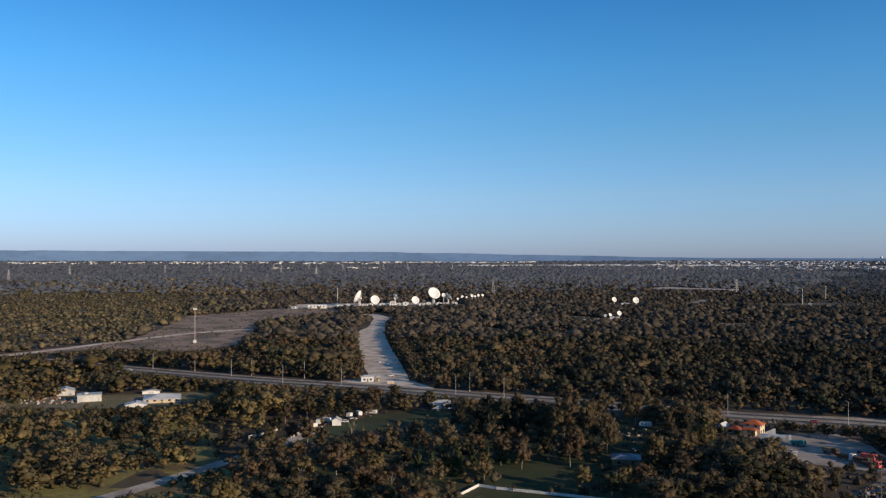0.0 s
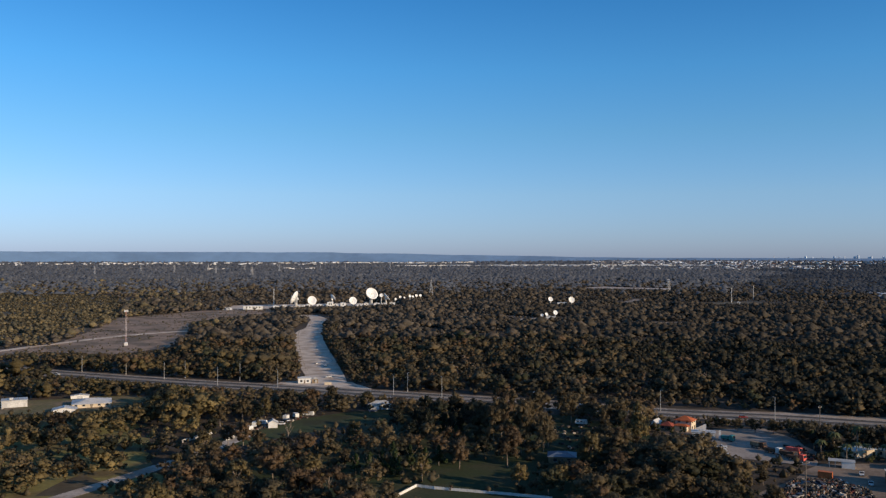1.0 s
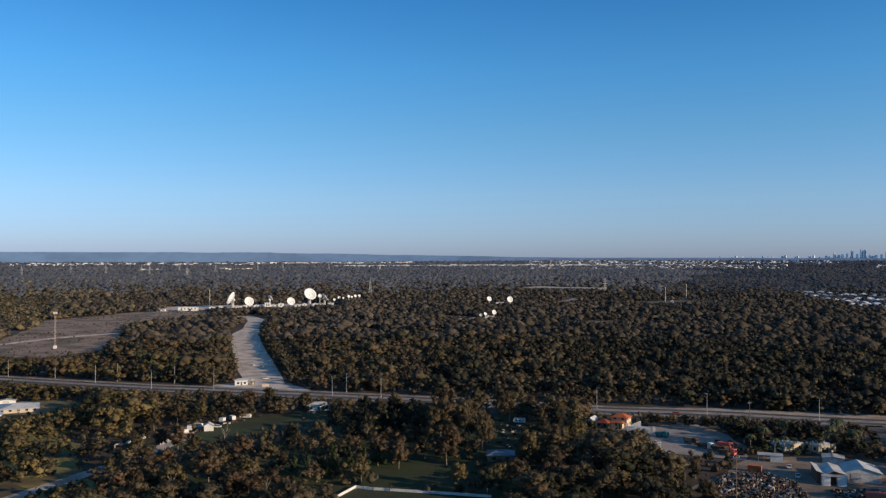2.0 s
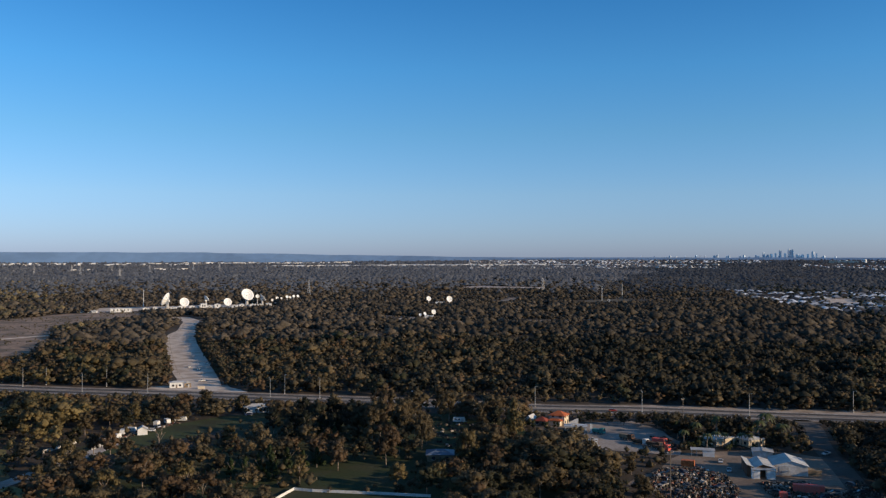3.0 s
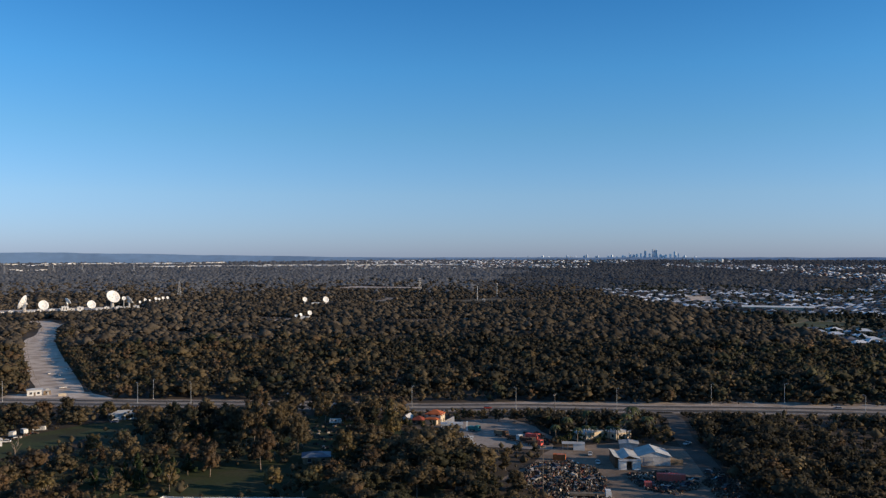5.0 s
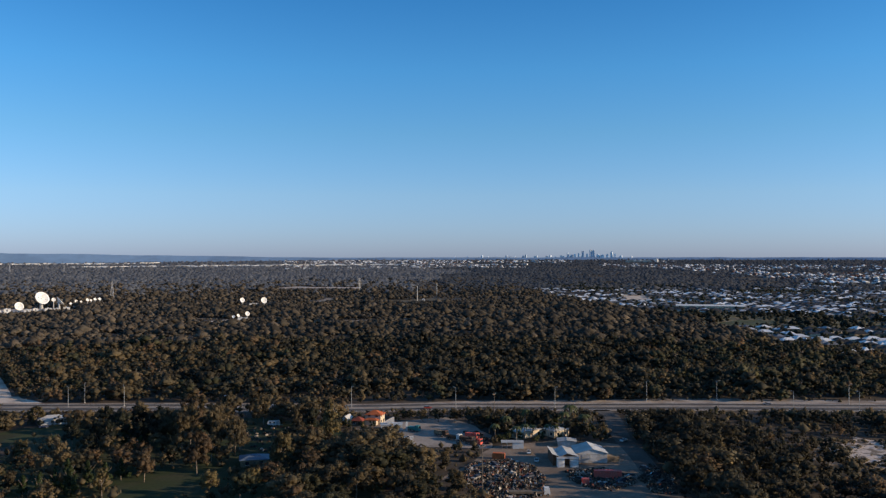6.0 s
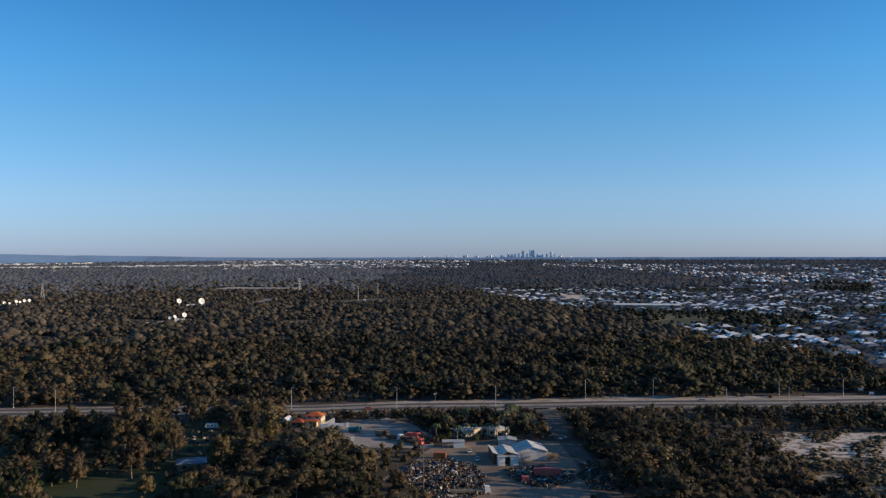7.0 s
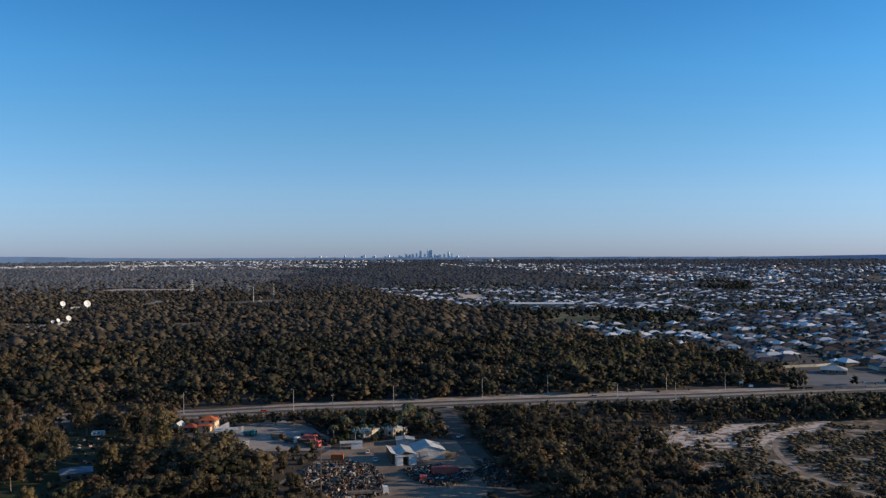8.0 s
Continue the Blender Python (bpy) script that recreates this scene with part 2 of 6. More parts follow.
    "tin_shaded": material("shade_tinted_steel", (0.13, 0.17, 0.23), 0.5, 0.0, var=0.2, scale=0.2, fine=1.5),
    "mast_paint": material("faded_red_and_white_paint", (0.6, 0.5, 0.46), 0.6, var=0.2, scale=0.12, fine=0.6, second=(0.5, 0.18, 0.13)),
    "sand_patchy": material("patchy_bare_sand", (0.55, 0.455, 0.39), 0.95, var=0.35, scale=0.22, fine=0.9, second=(0.17, 0.132, 0.1), mixat=(0.49, 0.56)),
    "pine": material("pine_needles", (0.046, 0.07, 0.026), 0.75, var=0.5, scale=0.08, fine=0.7, second=(0.06, 0.08, 0.032), island=0.12, mixat=(0.42, 0.58), leaf=True, grain=0.5),
    # gravel darkened so that the driveway looks shaded by trees
    "drive": material("shade_toned_gravel", (0.11, 0.095, 0.082), 0.95, var=0.3, scale=0.06, fine=0.8),
    "pale_scrap": palette("pale_scrap_metal", [(0.5, 0.46, 0.42), (0.25, 0.2, 0.17), (0.4, 0.36, 0.31), (0.08, 0.06, 0.045), (0.2, 0.09, 0.06)], 0.7),
    # darker leaf copy; the weaker light to the east is in its colour
    "gum_dim": material("dimmed_leaves", (0.074, 0.065, 0.041), 0.75, var=0.5, scale=0.06, fine=0.6, second=(0.052, 0.049, 0.034), island=0.12, mixat=(0.42, 0.58), leaf=True, grain=0.5),
    # street and yard tone, with the shade between houses worked in
    "estate": material("shade_toned_estate_ground", (0.03, 0.031, 0.033), 0.95, var=0.5, scale=0.03, fine=0.2, second=(0.055, 0.05, 0.044)),
    "lush": material("lush_garden_leaves", (0.085, 0.092, 0.034), 0.75, var=0.5, scale=0.09, fine=0.7, second=(0.05, 0.06, 0.025), island=0.12, mixat=(0.42, 0.58), leaf=True, grain=0.5),
    # grass colour darkened in place of the tree shadows lying on it
    "paddock": material("shaded_paddock_grass", (0.042, 0.056, 0.018), 0.95, var=0.4, scale=0.06, fine=0.7, second=(0.032, 0.036, 0.015)),
    "pale_drive": material("pale_gravel_driveway", (0.43, 0.38, 0.34), 0.95, var=0.3, scale=0.08, fine=0.8, second=(0.3, 0.255, 0.22)),
    # blue of the hills is air haze, set as their base colour
    "hills": material("hazed_hills", (0.16, 0.265, 0.42), 1.0, var=0.1, scale=0.006, fine=0.02, second=(0.135, 0.225, 0.36)),
}


# ---- building helpers ----
def mesh(name, v, f, mat, smooth=False):
    me = bpy.data.meshes.new(name)
    me.from_pydata([tuple(p) for p in v], [], [tuple(q) for q in f])
    if isinstance(mat, (list, tuple)):
        for m in mat:
            me.materials.append(m)
    else:
        me.materials.append(mat)
    if smooth:
        me.polygons.foreach_set("use_smooth", [True] * len(me.polygons))
    return me


def big_mesh(name, v, tris, mat, normals=None, tones=None):
    """A mesh of many triangles, from arrays."""
    me = bpy.data.meshes.new(name)
    v, tris = np.asarray(v, np.float32), np.asarray(tris, np.int32)
    me.vertices.add(len(v)), me.vertices.foreach_set("co", v.ravel())
    me.loops.add(tris.size), me.loops.foreach_set("vertex_index", tris.ravel())
    me.polygons.add(len(tris)), me.polygons.foreach_set("loop_start", np.arange(0, tris.size, 3, dtype=np.int32))
    me.update(calc_edges=True)
    if normals is not None:
        me.attributes.new("clump_normal", "FLOAT_VECTOR", "POINT").data.foreach_set("vector", np.asarray(normals, np.float32).ravel())
    if tones is not None:
        me.attributes.new("tree_tone", "FLOAT", "POINT").data.foreach_set("value", np.asarray(tones, np.float32))
    me.materials.append(mat)
    return me


class Solid:
    """Gathers simple solids into one mesh."""

    def __init__(self):
        self.v, self.f = [], []

    def add(self, v, f):
        k = len(self.v)
        self.v += [tuple(p) for p in v]
        self.f += [tuple(i + k for i in q) for q in f]
        return self

    def box(self, x0, y0, z0, x1, y1, z1, m=None, taper=0.0):
        tx, ty = (x1 - x0) * taper / 2, (y1 - y0) * taper / 2
        v = [(x0, y0, z0), (x1, y0, z0), (x1, y1, z0), (x0, y1, z0), (x0 + tx, y0 + ty, z1), (x1 - tx, y0 + ty, z1), (x1 - tx, y1 - ty, z1), (x0 + tx, y1 - ty, z1)]
        if m is not None:
            v = [m @ Vector(p) for p in v]
        return self.add(v, [(3, 2, 1, 0), (4, 5, 6, 7), (0, 1, 5, 4), (1, 2, 6, 5), (2, 3, 7, 6), (3, 0, 4, 7)])

    def prism(self, outline, y0, y1, m=None):
        """An outline in x and z, drawn from y0 to y1."""
        n = len(outline)
        v = [(x, y0, z) for x, z in outline] + [(x, y1, z) for x, z in outline]
        if m is not None:
            v = [m @ Vector(p) for p in v]
        return self.add(v, [tuple(range(n)), tuple(range(2 * n - 1, n - 1, -1))] + [(i, i + n, (i + 1) % n + n, (i + 1) % n) for i in range(n)])

    def tube(self, a, b, r0, r1=None, n=8):
        a, b = Vector(a), Vector(b)
        q = (b - a).to_track_quat("Z", "Y").to_matrix()
        r1 = r0 if r1 is None else r1
        v = [p + q @ Vector((r * math.cos(k * 2 * math.pi / n), r * math.sin(k * 2 * math.pi / n), 0)) for p, r in ((a, r0), (b, r1)) for k in range(n)]
        return self.add(v, [(k, (k + 1) % n, n + (k + 1) % n, n + k) for k in range(n)] + [tuple(range(n - 1, -1, -1)), tuple(range(n, 2 * n))])

    def mesh(self, name, mat, smooth=False):
        return mesh(name, self.v, self.f, mat, smooth)


def part(name, me, parent, label=""):
    ob = new(name, me)
    ob.parent = parent
    return tagged(ob, label)


def empty(name, m, label, category, group="", kind=""):
    ob = new(name)
    ob.matrix_basis = m
    return tagged(ob, label, category, group, kind)


def land(x, y):
    """The height of the ground: flat, lifting gently far away, more so towards the city."""
    r, a = np.hypot(x, y), np.degrees(np.arctan2(x, y))
    return (5.0e-6 + 1.26e-6 * np.clip((a - 2) / 16, 0, 1)) * np.clip(r - 1800, 0, None) ** 2


def inside(px, py, poly):
    """Which of the points lie in the polygon."""
    hit = np.zeros(px.shape, bool)
    for (x0, y0), (x1, y1) in zip(poly, poly[1:] + poly[:1]):
        if y0 != y1:
            hit ^= ((y0 > py) != (y1 > py)) & (px < (x1 - x0) * (py - y0) / (y1 - y0) + x0)
    return hit


def smooth_line(points, step=8.0):
    """A Catmull-Rom line through the points."""
    p = [Vector((*q[:2], 0)) for q in points]
    p = [2 * p[0] - p[1], *p, 2 * p[-1] - p[-2]]
    out = []
    for a, b, c, d in zip(p, p[1:], p[2:], p[3:]):
        n = max(2, int((c - b).length / step))
        for k in range(n):
            t = k / n
            out.append(0.5 * (2 * b + (c - a) * t + (2 * a - 5 * b + 4 * c - d) * t * t + (3 * b - a - 3 * c + d) * t ** 3))
    return out + [p[-2]]


def ribbon(line, left, right, z0, z1):
    """A strip with thickness beside a line, from the offset left to right (to the line's left is plus); offsets may be functions of the share of the way."""
    v, f, n = [], [], len(line)
    for i, p in enumerate(line):
        d = (line[min(i + 1, n - 1)] - line[max(i - 1, 0)]).normalized()
        side = Vector((-d.y, d.x, 0))
        s = i / (n - 1)
        a, b = (left(s) if callable(left) else left), (right(s) if callable(right) else right)
        for o, z in ((a, z0), (a, z1), (b, z1), (b, z0)):
            q = p + side * o
            v.append((q.x, q.y, z))
    for i in range(n - 1):
        for k in range(3):
            f.append((4 * i + k, 4 * i + k + 1, 4 * i + k + 5, 4 * i + k + 4))
    return v, f


def strip(left, right, z0, z1):
    """A strip with thickness between two lines."""
    v, f, n = [], [], 60
    pick = lambda line, t: line[int(t * (len(line) - 1))].lerp(line[min(int(t * (len(line) - 1)) + 1, len(line) - 1)], t * (len(line) - 1) % 1)
    for i in range(n + 1):
        a, b = pick(left, i / n), pick(right, i / n)
        v += [(a.x, a.y, z0), (a.x, a.y, z1), (b.x, b.y, z1), (b.x, b.y, z0)]
    for i in range(n):
        f += [(4 * i + k, 4 * i + k + 1, 4 * i + k + 5, 4 * i + k + 4) for k in range(3)]
    return v, f


def near_line(px, py, line, reach):
    hit = np.zeros(px.shape, bool)
    for a, b in zip(line, line[1:]):
        d = b - a
        t = np.clip(((px - a.x) * d.x + (py - a.y) * d.y) / max(d.length_squared, 1e-6), 0, 1)
        hit |= (px - a.x - t * d.x) ** 2 + (py - a.y - t * d.y) ** 2 < reach ** 2
    return hit


def patch(name, poly, mat, z, label, category="ground", wobble=2.0, thick=0.3):
    """A flat piece of ground with an uneven edge."""
    rnd = random.Random(name)
    line = []
    pts = [Vector((x, y, 0)) for x, y in poly]
    for a, b in zip(pts, pts[1:] + pts[:1]):
        n = max(1, int((b - a).length / 9))
        line += [a.lerp(b, k / n) + Vector((rnd.uniform(-wobble, wobble), rnd.uniform(-wobble, wobble), 0)) for k in range(n)]
    n = len(line)
    lift = [z + float(land(p.x, p.y)) for p in line]
    me = mesh(name, [(p.x, p.y, h) for p, h in zip(line, lift)] + [(p.x, p.y, h - thick) for p, h in zip(line, lift)], [tuple(range(n))] + [(k, k + n, (k + 1) % n + n, (k + 1) % n) for k in range(n)], mat)
    bm = bmesh.new()
    bm.from_mesh(me)
    bmesh.ops.triangulate(bm, faces=[f for f in bm.faces if len(f.verts) > 4])
    bmesh.ops.recalc_face_normals(bm, faces=bm.faces)
    bm.to_mesh(me), bm.free()
    return tagged(new(name, me), label, category, kind="structure")


# ---- plan of the land ----
ROAD = smooth_line([(-520, 775), (-330, 688), (-233, 637), (-132, 587), (-67, 560), (-15, 538), (77, 497), (150, 460), (208, 440), (264, 413), (338, 380), (411, 342), (483, 311), (570, 272), (680, 225)])
TRACK = smooth_line([(-38, 590), (-41, 625), (-50, 700), (-68, 840), (-81, 985), (-82, 1080), (-80, 1160), (-100, 1230)])
TRACK_LEFT = smooth_line([(-54, 575), (-52.6, 610), (-62, 670), (-83, 844), (-93, 960), (-88, 1016), (-91, 1094), (-94, 1164), (-118, 1240)], 12)
TRACK_RIGHT = smooth_line([(-22, 570), (-24, 600), (-34.5, 688), (-52, 829), (-63, 945), (-63, 1063), (-67, 1140), (-90, 1235)], 12)
SIDE_STREET = smooth_line([(505, 302), (548, 335), (600, 372), (690, 430)])
DRIVE = smooth_line([(275, 400), (270, 380), (243, 334), (226, 298), (193, 233), (172, 190)])
DRIVE_WEST = smooth_line([(-158, 240), (-118, 300), (-90, 351), (-74, 384), (-62, 414)])
TRAIL = smooth_line([(-430, 640), (-359, 735), (-318, 832), (-270, 930), (-215, 985)])
LOOP = smooth_line([(520, 190), (411, 218), (390, 240), (365, 240), (337, 226), (311, 200), (303, 184), (296, 150)])
FIELD = [(-400, 690), (-308, 845), (-322, 963), (-330, 1040), (-353, 1184), (-269, 1350), (-172, 1360), (-150, 1290), (-182, 1215), (-235, 1100), (-203, 918), (-193, 804), (-222, 752), (-289, 775)]
YARD = [(163, 413), (189, 412), (192, 386), (189, 362), (176, 337), (163, 345), (148, 355), (152, 384)]
SCRAPYARD = [(140, 255), (136, 300), (160, 322), (178, 342), (215, 340), (232, 320), (222, 285), (205, 250), (165, 228)]
PADDOCK = [(-86, 396), (-62, 426), (-40, 454), (-12, 474), (8, 474), (2, 450), (-25, 424), (-55, 395), (-70, 386)]
LAWN = [(19, 316), (24, 339), (41, 351), (56, 342), (49, 312)]
ARENA = [(2, 284), (6, 303), (13.5, 316), (20, 312.5), (46, 302.5), (58, 296), (55, 278)]
APRON = [(-72, 556), (-66, 588), (-20, 582), (-6, 552), (-14, 540), (-68, 562)]
HOUSE_PLOT = [(133, 400), (158, 396), (160, 418), (136, 422)]
PALM_PLOT = [(180, 340), (198, 360), (222, 352), (232, 335)]
HEATH = [(-1240, 2230), (-541, 1815), (-349, 1185), (-331, 930), (-420, 700), (-900, 1500)]
WEST_FARM = [(-250, 475), (-225, 515), (-150, 535), (-130, 520), (-150, 480), (-195, 470)]
CLEARING = [(312, 292), (366, 274), (420, 240), (520, 200), (520, 90), (330, 100), (262, 178), (272, 225), (292, 252)]
STATION = [(-240, 1350), (-190, 1385), (-110, 1415), (-30, 1425), (25, 1462), (40, 1500), (0, 1530), (-40, 1545), (-250, 1480)]
GREENBELT = [(836, 1071), (905, 965), (967, 837), (978, 770), (880, 694), (799, 691), (740, 779), (741, 925)]
GREEN_FIELD = [(735, 806), (752, 838), (820, 872), (850, 850), (800, 790)]
BUILDING_PLOT = [(1098, 1505), (1152, 1490), (1020, 1300), (968, 1318)]
SHADY_LAWN = [(-1, 463), (24, 456), (24, 392), (6, 382), (-9, 394), (-1, 415)]
CAMP = [(84, 426), (98, 437), (111, 419), (93, 392), (84, 349), (67, 347)]
SAND_PATCH = [(308, 288), (340, 284), (372, 270), (412, 244), (396, 236), (366, 238), (336, 227), (318, 232), (300, 250)]
FAR_GROVE = [(1727, 1377), (1725, 1215), (2209, 1556), (2174, 1712)]
FORECOURT = [(505, 334), (556, 364), (582, 360), (600, 330), (590, 300), (552, 290), (528, 305)]
WEST_GRASS = [(-50, 262), (-56, 330), (-92, 348), (-124, 455), (-200, 462), (-330, 600), (-300, 645), (-420, 640), (-330, 300), (-200, 230)]
SUBURB = [(520, 320), (566, 396), (612, 470), (622, 606), (690, 712), (742, 789), (838, 1165), (960, 1560), (1180, 2050), (1400, 2800), (4600, 2000), (3000, 600), (900, 180), (640, 262)]
DISH_PLOT = [(280, 1462), (278, 1495), (350, 1510), (352, 1475)]
DISH_PLOT_NEAR = [(170, 1128), (172, 1140), (212, 1168), (252, 1182), (256, 1158), (215, 1138)]
WEST_BARE = [(-123, 312), (-117, 335), (-113, 342), (-106, 332), (-110, 312)]
FAR_STRIPS = [[(520, 2185), (545, 2235), (600, 2295), (640, 2225), (748, 2160), (702, 2085), (640, 2140), (582, 2150)], [(585, 1440), (570, 1520), (700, 1580), (720, 1500)], [(-1150, 2880), (-1138, 2960), (-1060, 3010), (-1040, 2950)],
              [(430, 1500), (432, 1530), (500, 1665), (514, 1650), (445, 1515)], [(340, 1062), (340, 1084), (384, 1078), (384, 1058)], [(420, 1060), (420, 1078), (440, 1073), (440, 1056)]]
DISH_TRACK = smooth_line([(120, 1245), (168, 1214), (203, 1186), (222, 1158)])


def ground():
    rings = [0, 60, 120, 180, 240, 300, 400, 500, 650, 800, 1000, 1300, 1600, 1800, 2000, 2250, 2500, 2750, 3000, 3250, 3500, 3750, 4000, 4250, 4500, 4700, 4940]
    n = 96
    v = [(0, 0, 0)]
    for r in rings[1:]:
        v += [(r * math.sin(2 * math.pi * k / n), r * math.cos(2 * math.pi * k / n), float(land(r * math.sin(2 * math.pi * k / n), r * math.cos(2 * math.pi * k / n)))) for k in range(n)]
    f = [(0, 1 + (k + 1) % n, 1 + k) for k in range(n)]
    for i in range(len(rings) - 2):
        a, b = 1 + i * n, 1 + (i + 1) * n
        f += [(a + k, a + (k + 1) % n, b + (k + 1) % n, b + k) for k in range(n)]
    tagged(new("ground", mesh("ground", v, f, M["ground"], True)), "brown sandy ground with leaf litter under the bush", "ground", kind="structure")


def hills():
    """A low range along the far edge of the land, its blue haze painted as base colour."""
    v, f, n = [], [], 240
    for k in range(n + 1):
        a = -34 + 100 * k / n
        top = 103 - 27 * min(max((a + 4) / 20, 0), 1) + 3 * noise.noise(Vector((a * 0.35, 0, 0))) + 2 * noise.noise(Vector((a * 1.1, 3, 0)))
        top = max(top, 75 + 11 * max(0, 1 - abs(a - 64) / 9))
        for r, z in ((4740, 30.0), (4790, 30 + (top - 30) * 0.34), (4840, 30 + (top - 30) * 0.68), (4885, top), (4937, 30.0)):
            v.append((r * math.sin(radians(a)), r * math.cos(radians(a)), z))
    for k in range(n):
        f += [(5 * k + j, 5 * k + 5 + j, 5 * k + 6 + j, 5 * k + 1 + j) for j in range(4)]
    tagged(new("backdrop_hills", mesh("hills", v, f, M["hills"])), "low range of hills on the horizon, tinted haze blue", "hills", kind="structure")


def roads():
    road = tagged(new("road"), "two-carriageway asphalt highway with sandy verges", "road", kind="structure")

    split = int(len(ROAD) * 0.6)
    part("far_verge", mesh("verge", *ribbon(ROAD[:split + 1], 14, 9.8, -0.2, 0.06), M["trail"]), road, "dull sandy verge")
    part("far_verge", mesh("verge", *ribbon(ROAD[split:], lambda s: 13 + 14 * max(0, 1 - abs(s - 0.33) / 0.33) ** 0.5, 9.8, -0.2, 0.06), M["verge_sand"]), road, "wide pale sandy verge")
    part("near_verge", mesh("verge", *ribbon(ROAD, -10.2, -13.5, -0.2, 0.06), M["trail"]), road, "dull sandy verge")
    part("median", mesh("median", *ribbon(ROAD, 2.0, -2.0, -0.2, 0.2), M["trail"]), road, "sandy median strip")
    for a, b in ((9.8, 2.4), (-2.4, -10.2)):
        part("carriageway", mesh("carriageway", *ribbon(ROAD, a, b, -0.2, 0.1), M["asphalt"]), road, "worn grey asphalt")
    for a in (2.0, -2.4):
        part("kerb", mesh("kerb", *ribbon(ROAD, a + 0.4, a, -0.2, 0.25), M["concrete"]), road, "pale concrete kerb")
    for a in (9.3, -9.6):
        part("edge_line", mesh("edge_line", *ribbon(ROAD, a + 0.18, a - 0.1, 0.05, 0.115), M["line"]), road, "white painted line")
    patch("junction", [(482, 316), (500, 268), (560, 285), (640, 335), (600, 368), (545, 345)], M["asphalt"], 0.06, "grey asphalt of a road junction", "road", 2)
    me = mesh("side_street", *ribbon(SIDE_STREET, 7, -7, -0.2, 0.12), M["asphalt"])
    tagged(new("side_street", me), "grey asphalt side street at a junction", "road", kind="structure")
    tagged(new("sand_track", mesh("track", *strip(TRACK_LEFT, TRACK_RIGHT, -0.2, 0.07), M["sand"])), "wide pale sand track leading to the antennas", "track", kind="structure")
    tagged(new("driveway", mesh("driveway", *ribbon(DRIVE, 4.5, -4.0, -0.2, 0.06), M["drive"])), "gravel driveway beside the scrapyard, darkened for tree shade", "driveway", kind="structure")
    tagged(new("farm_driveway", mesh("driveway", *ribbon(DRIVE_WEST, 3.7, -3.7, -0.2, 0.06), M["pale_drive"])), "pale gravel driveway between trees", "driveway", kind="structure")
    tagged(new("field_trail", mesh("trail", *ribbon(TRAIL, 5.0, -5.0, -0.2, 0.1), M["sand"])), "pale sandy trail across the field", "track", kind="structure")
    tagged(new("sand_loop", mesh("trail", *ribbon(LOOP, 1.3, -1.3, -0.2, 0.1), M["trail"])), "curving pale sand trail in the clearing", "track", kind="structure")


ground()
hills()
roads()
patch("field", FIELD, M["dry_grass"], 0.04, "dry brown grass field with bare sand", wobble=3)
patch("yard", YARD, M["yard_gravel"], 0.05, "grey gravel truck yard", wobble=1)
patch("scrapyard_ground", SCRAPYARD, M["gravel"], 0.04, "grey oily gravel of a scrapyard")
# dark grass sheet stands in for the deep shade of the grove
patch("grove_ground", [(-62, 285), (-66, 340), (-50, 372), (-20, 400), (-14, 420), (-8, 470), (30, 480), (100, 450), (128, 425), (126, 380), (110, 330), (112, 280), (60, 268), (0, 268)], M["lawn"], 0.02, "dark grass under tall trees, grove shade in its colour", wobble=4)
patch("paddock", PADDOCK, M["paddock"], 0.04, "green grass paddock, darkened for long tree shadows")
patch("arena", ARENA, M["lawn"], 0.04, "grass arena inside a white fence", wobble=0.3)
patch("apron", APRON, M["sand"], 0.045, "pale sand apron round the gatehouse", wobble=1.5)
patch("garden_plot", HOUSE_PLOT, M["gravel"], 0.04, "grey paved plot round a house", wobble=1)
patch("heath", HEATH, M["heath"], 0.03, "dry brown heath with low shrubs", wobble=4, thick=0.5)
patch("lawn", LAWN, M["lawn"], 0.04, "mown green lawn under gum trees")
patch("farm_ground", WEST_FARM, M["farm_grass"], 0.04, "patchy grass round farm sheds")
patch("bare_ground", WEST_BARE, M["heath"], 0.04, "bare brown earth beside a driveway")
patch("west_grass", WEST_GRASS, M["west_grass"], 0.025, "patchy dry green grass under olive trees", wobble=6)
patch("forecourt", FORECOURT, M["paving"], 0.15, "grey paved street at the estate entrance", "road", 1)
patch("estate_ground", [(566, 396), (612, 470), (622, 606), (690, 712), (742, 789), (838, 1165), (960, 1480), (1500, 950), (1300, 500), (900, 180), (660, 270)], M["estate"], 0.03, "streets and yards of the housing estate, darkened for shade", wobble=4)
patch("greenbelt", GREENBELT, M["farm_grass"], 0.05, "grassy belt with dark trees between estates", wobble=8)
patch("green_field", GREEN_FIELD, M["green_field"], 0.12, "dull green grass field beside the housing estate", wobble=4)
patch("building_plot", BUILDING_PLOT, M["sand"], 0.3, "bare tan sand of a new building plot", wobble=5)
patch("shady_lawn", SHADY_LAWN, M["lawn"], 0.032, "green lawn in the shade of tall trees", wobble=3)
patch("camp_ground", CAMP, M["lawn"], 0.04, "shaded grass round a camp among tall trees", wobble=2)
patch("clearing", CLEARING, M["scrub_sand"], 0.04, "pale sand clearing with low dark scrub", wobble=7)
patch("sand_patch", SAND_PATCH, M["sand_patchy"], 0.06, "bare pale sand in the scrub clearing", wobble=8)
patch("station_ground", STATION, M["sand"], 0.055, "pale sand apron round the antennas", wobble=5)
patch("sand_strip", FAR_STRIPS[0], M["sand_patchy"], 1.0, "distant bare sand strip in the bush", wobble=5, thick=1.5)
patch("grass_clearing", FAR_STRIPS[1], M["heath"], 0.05, "grassy clearing round tall poles", wobble=5)
for poly in FAR_STRIPS[2:]:
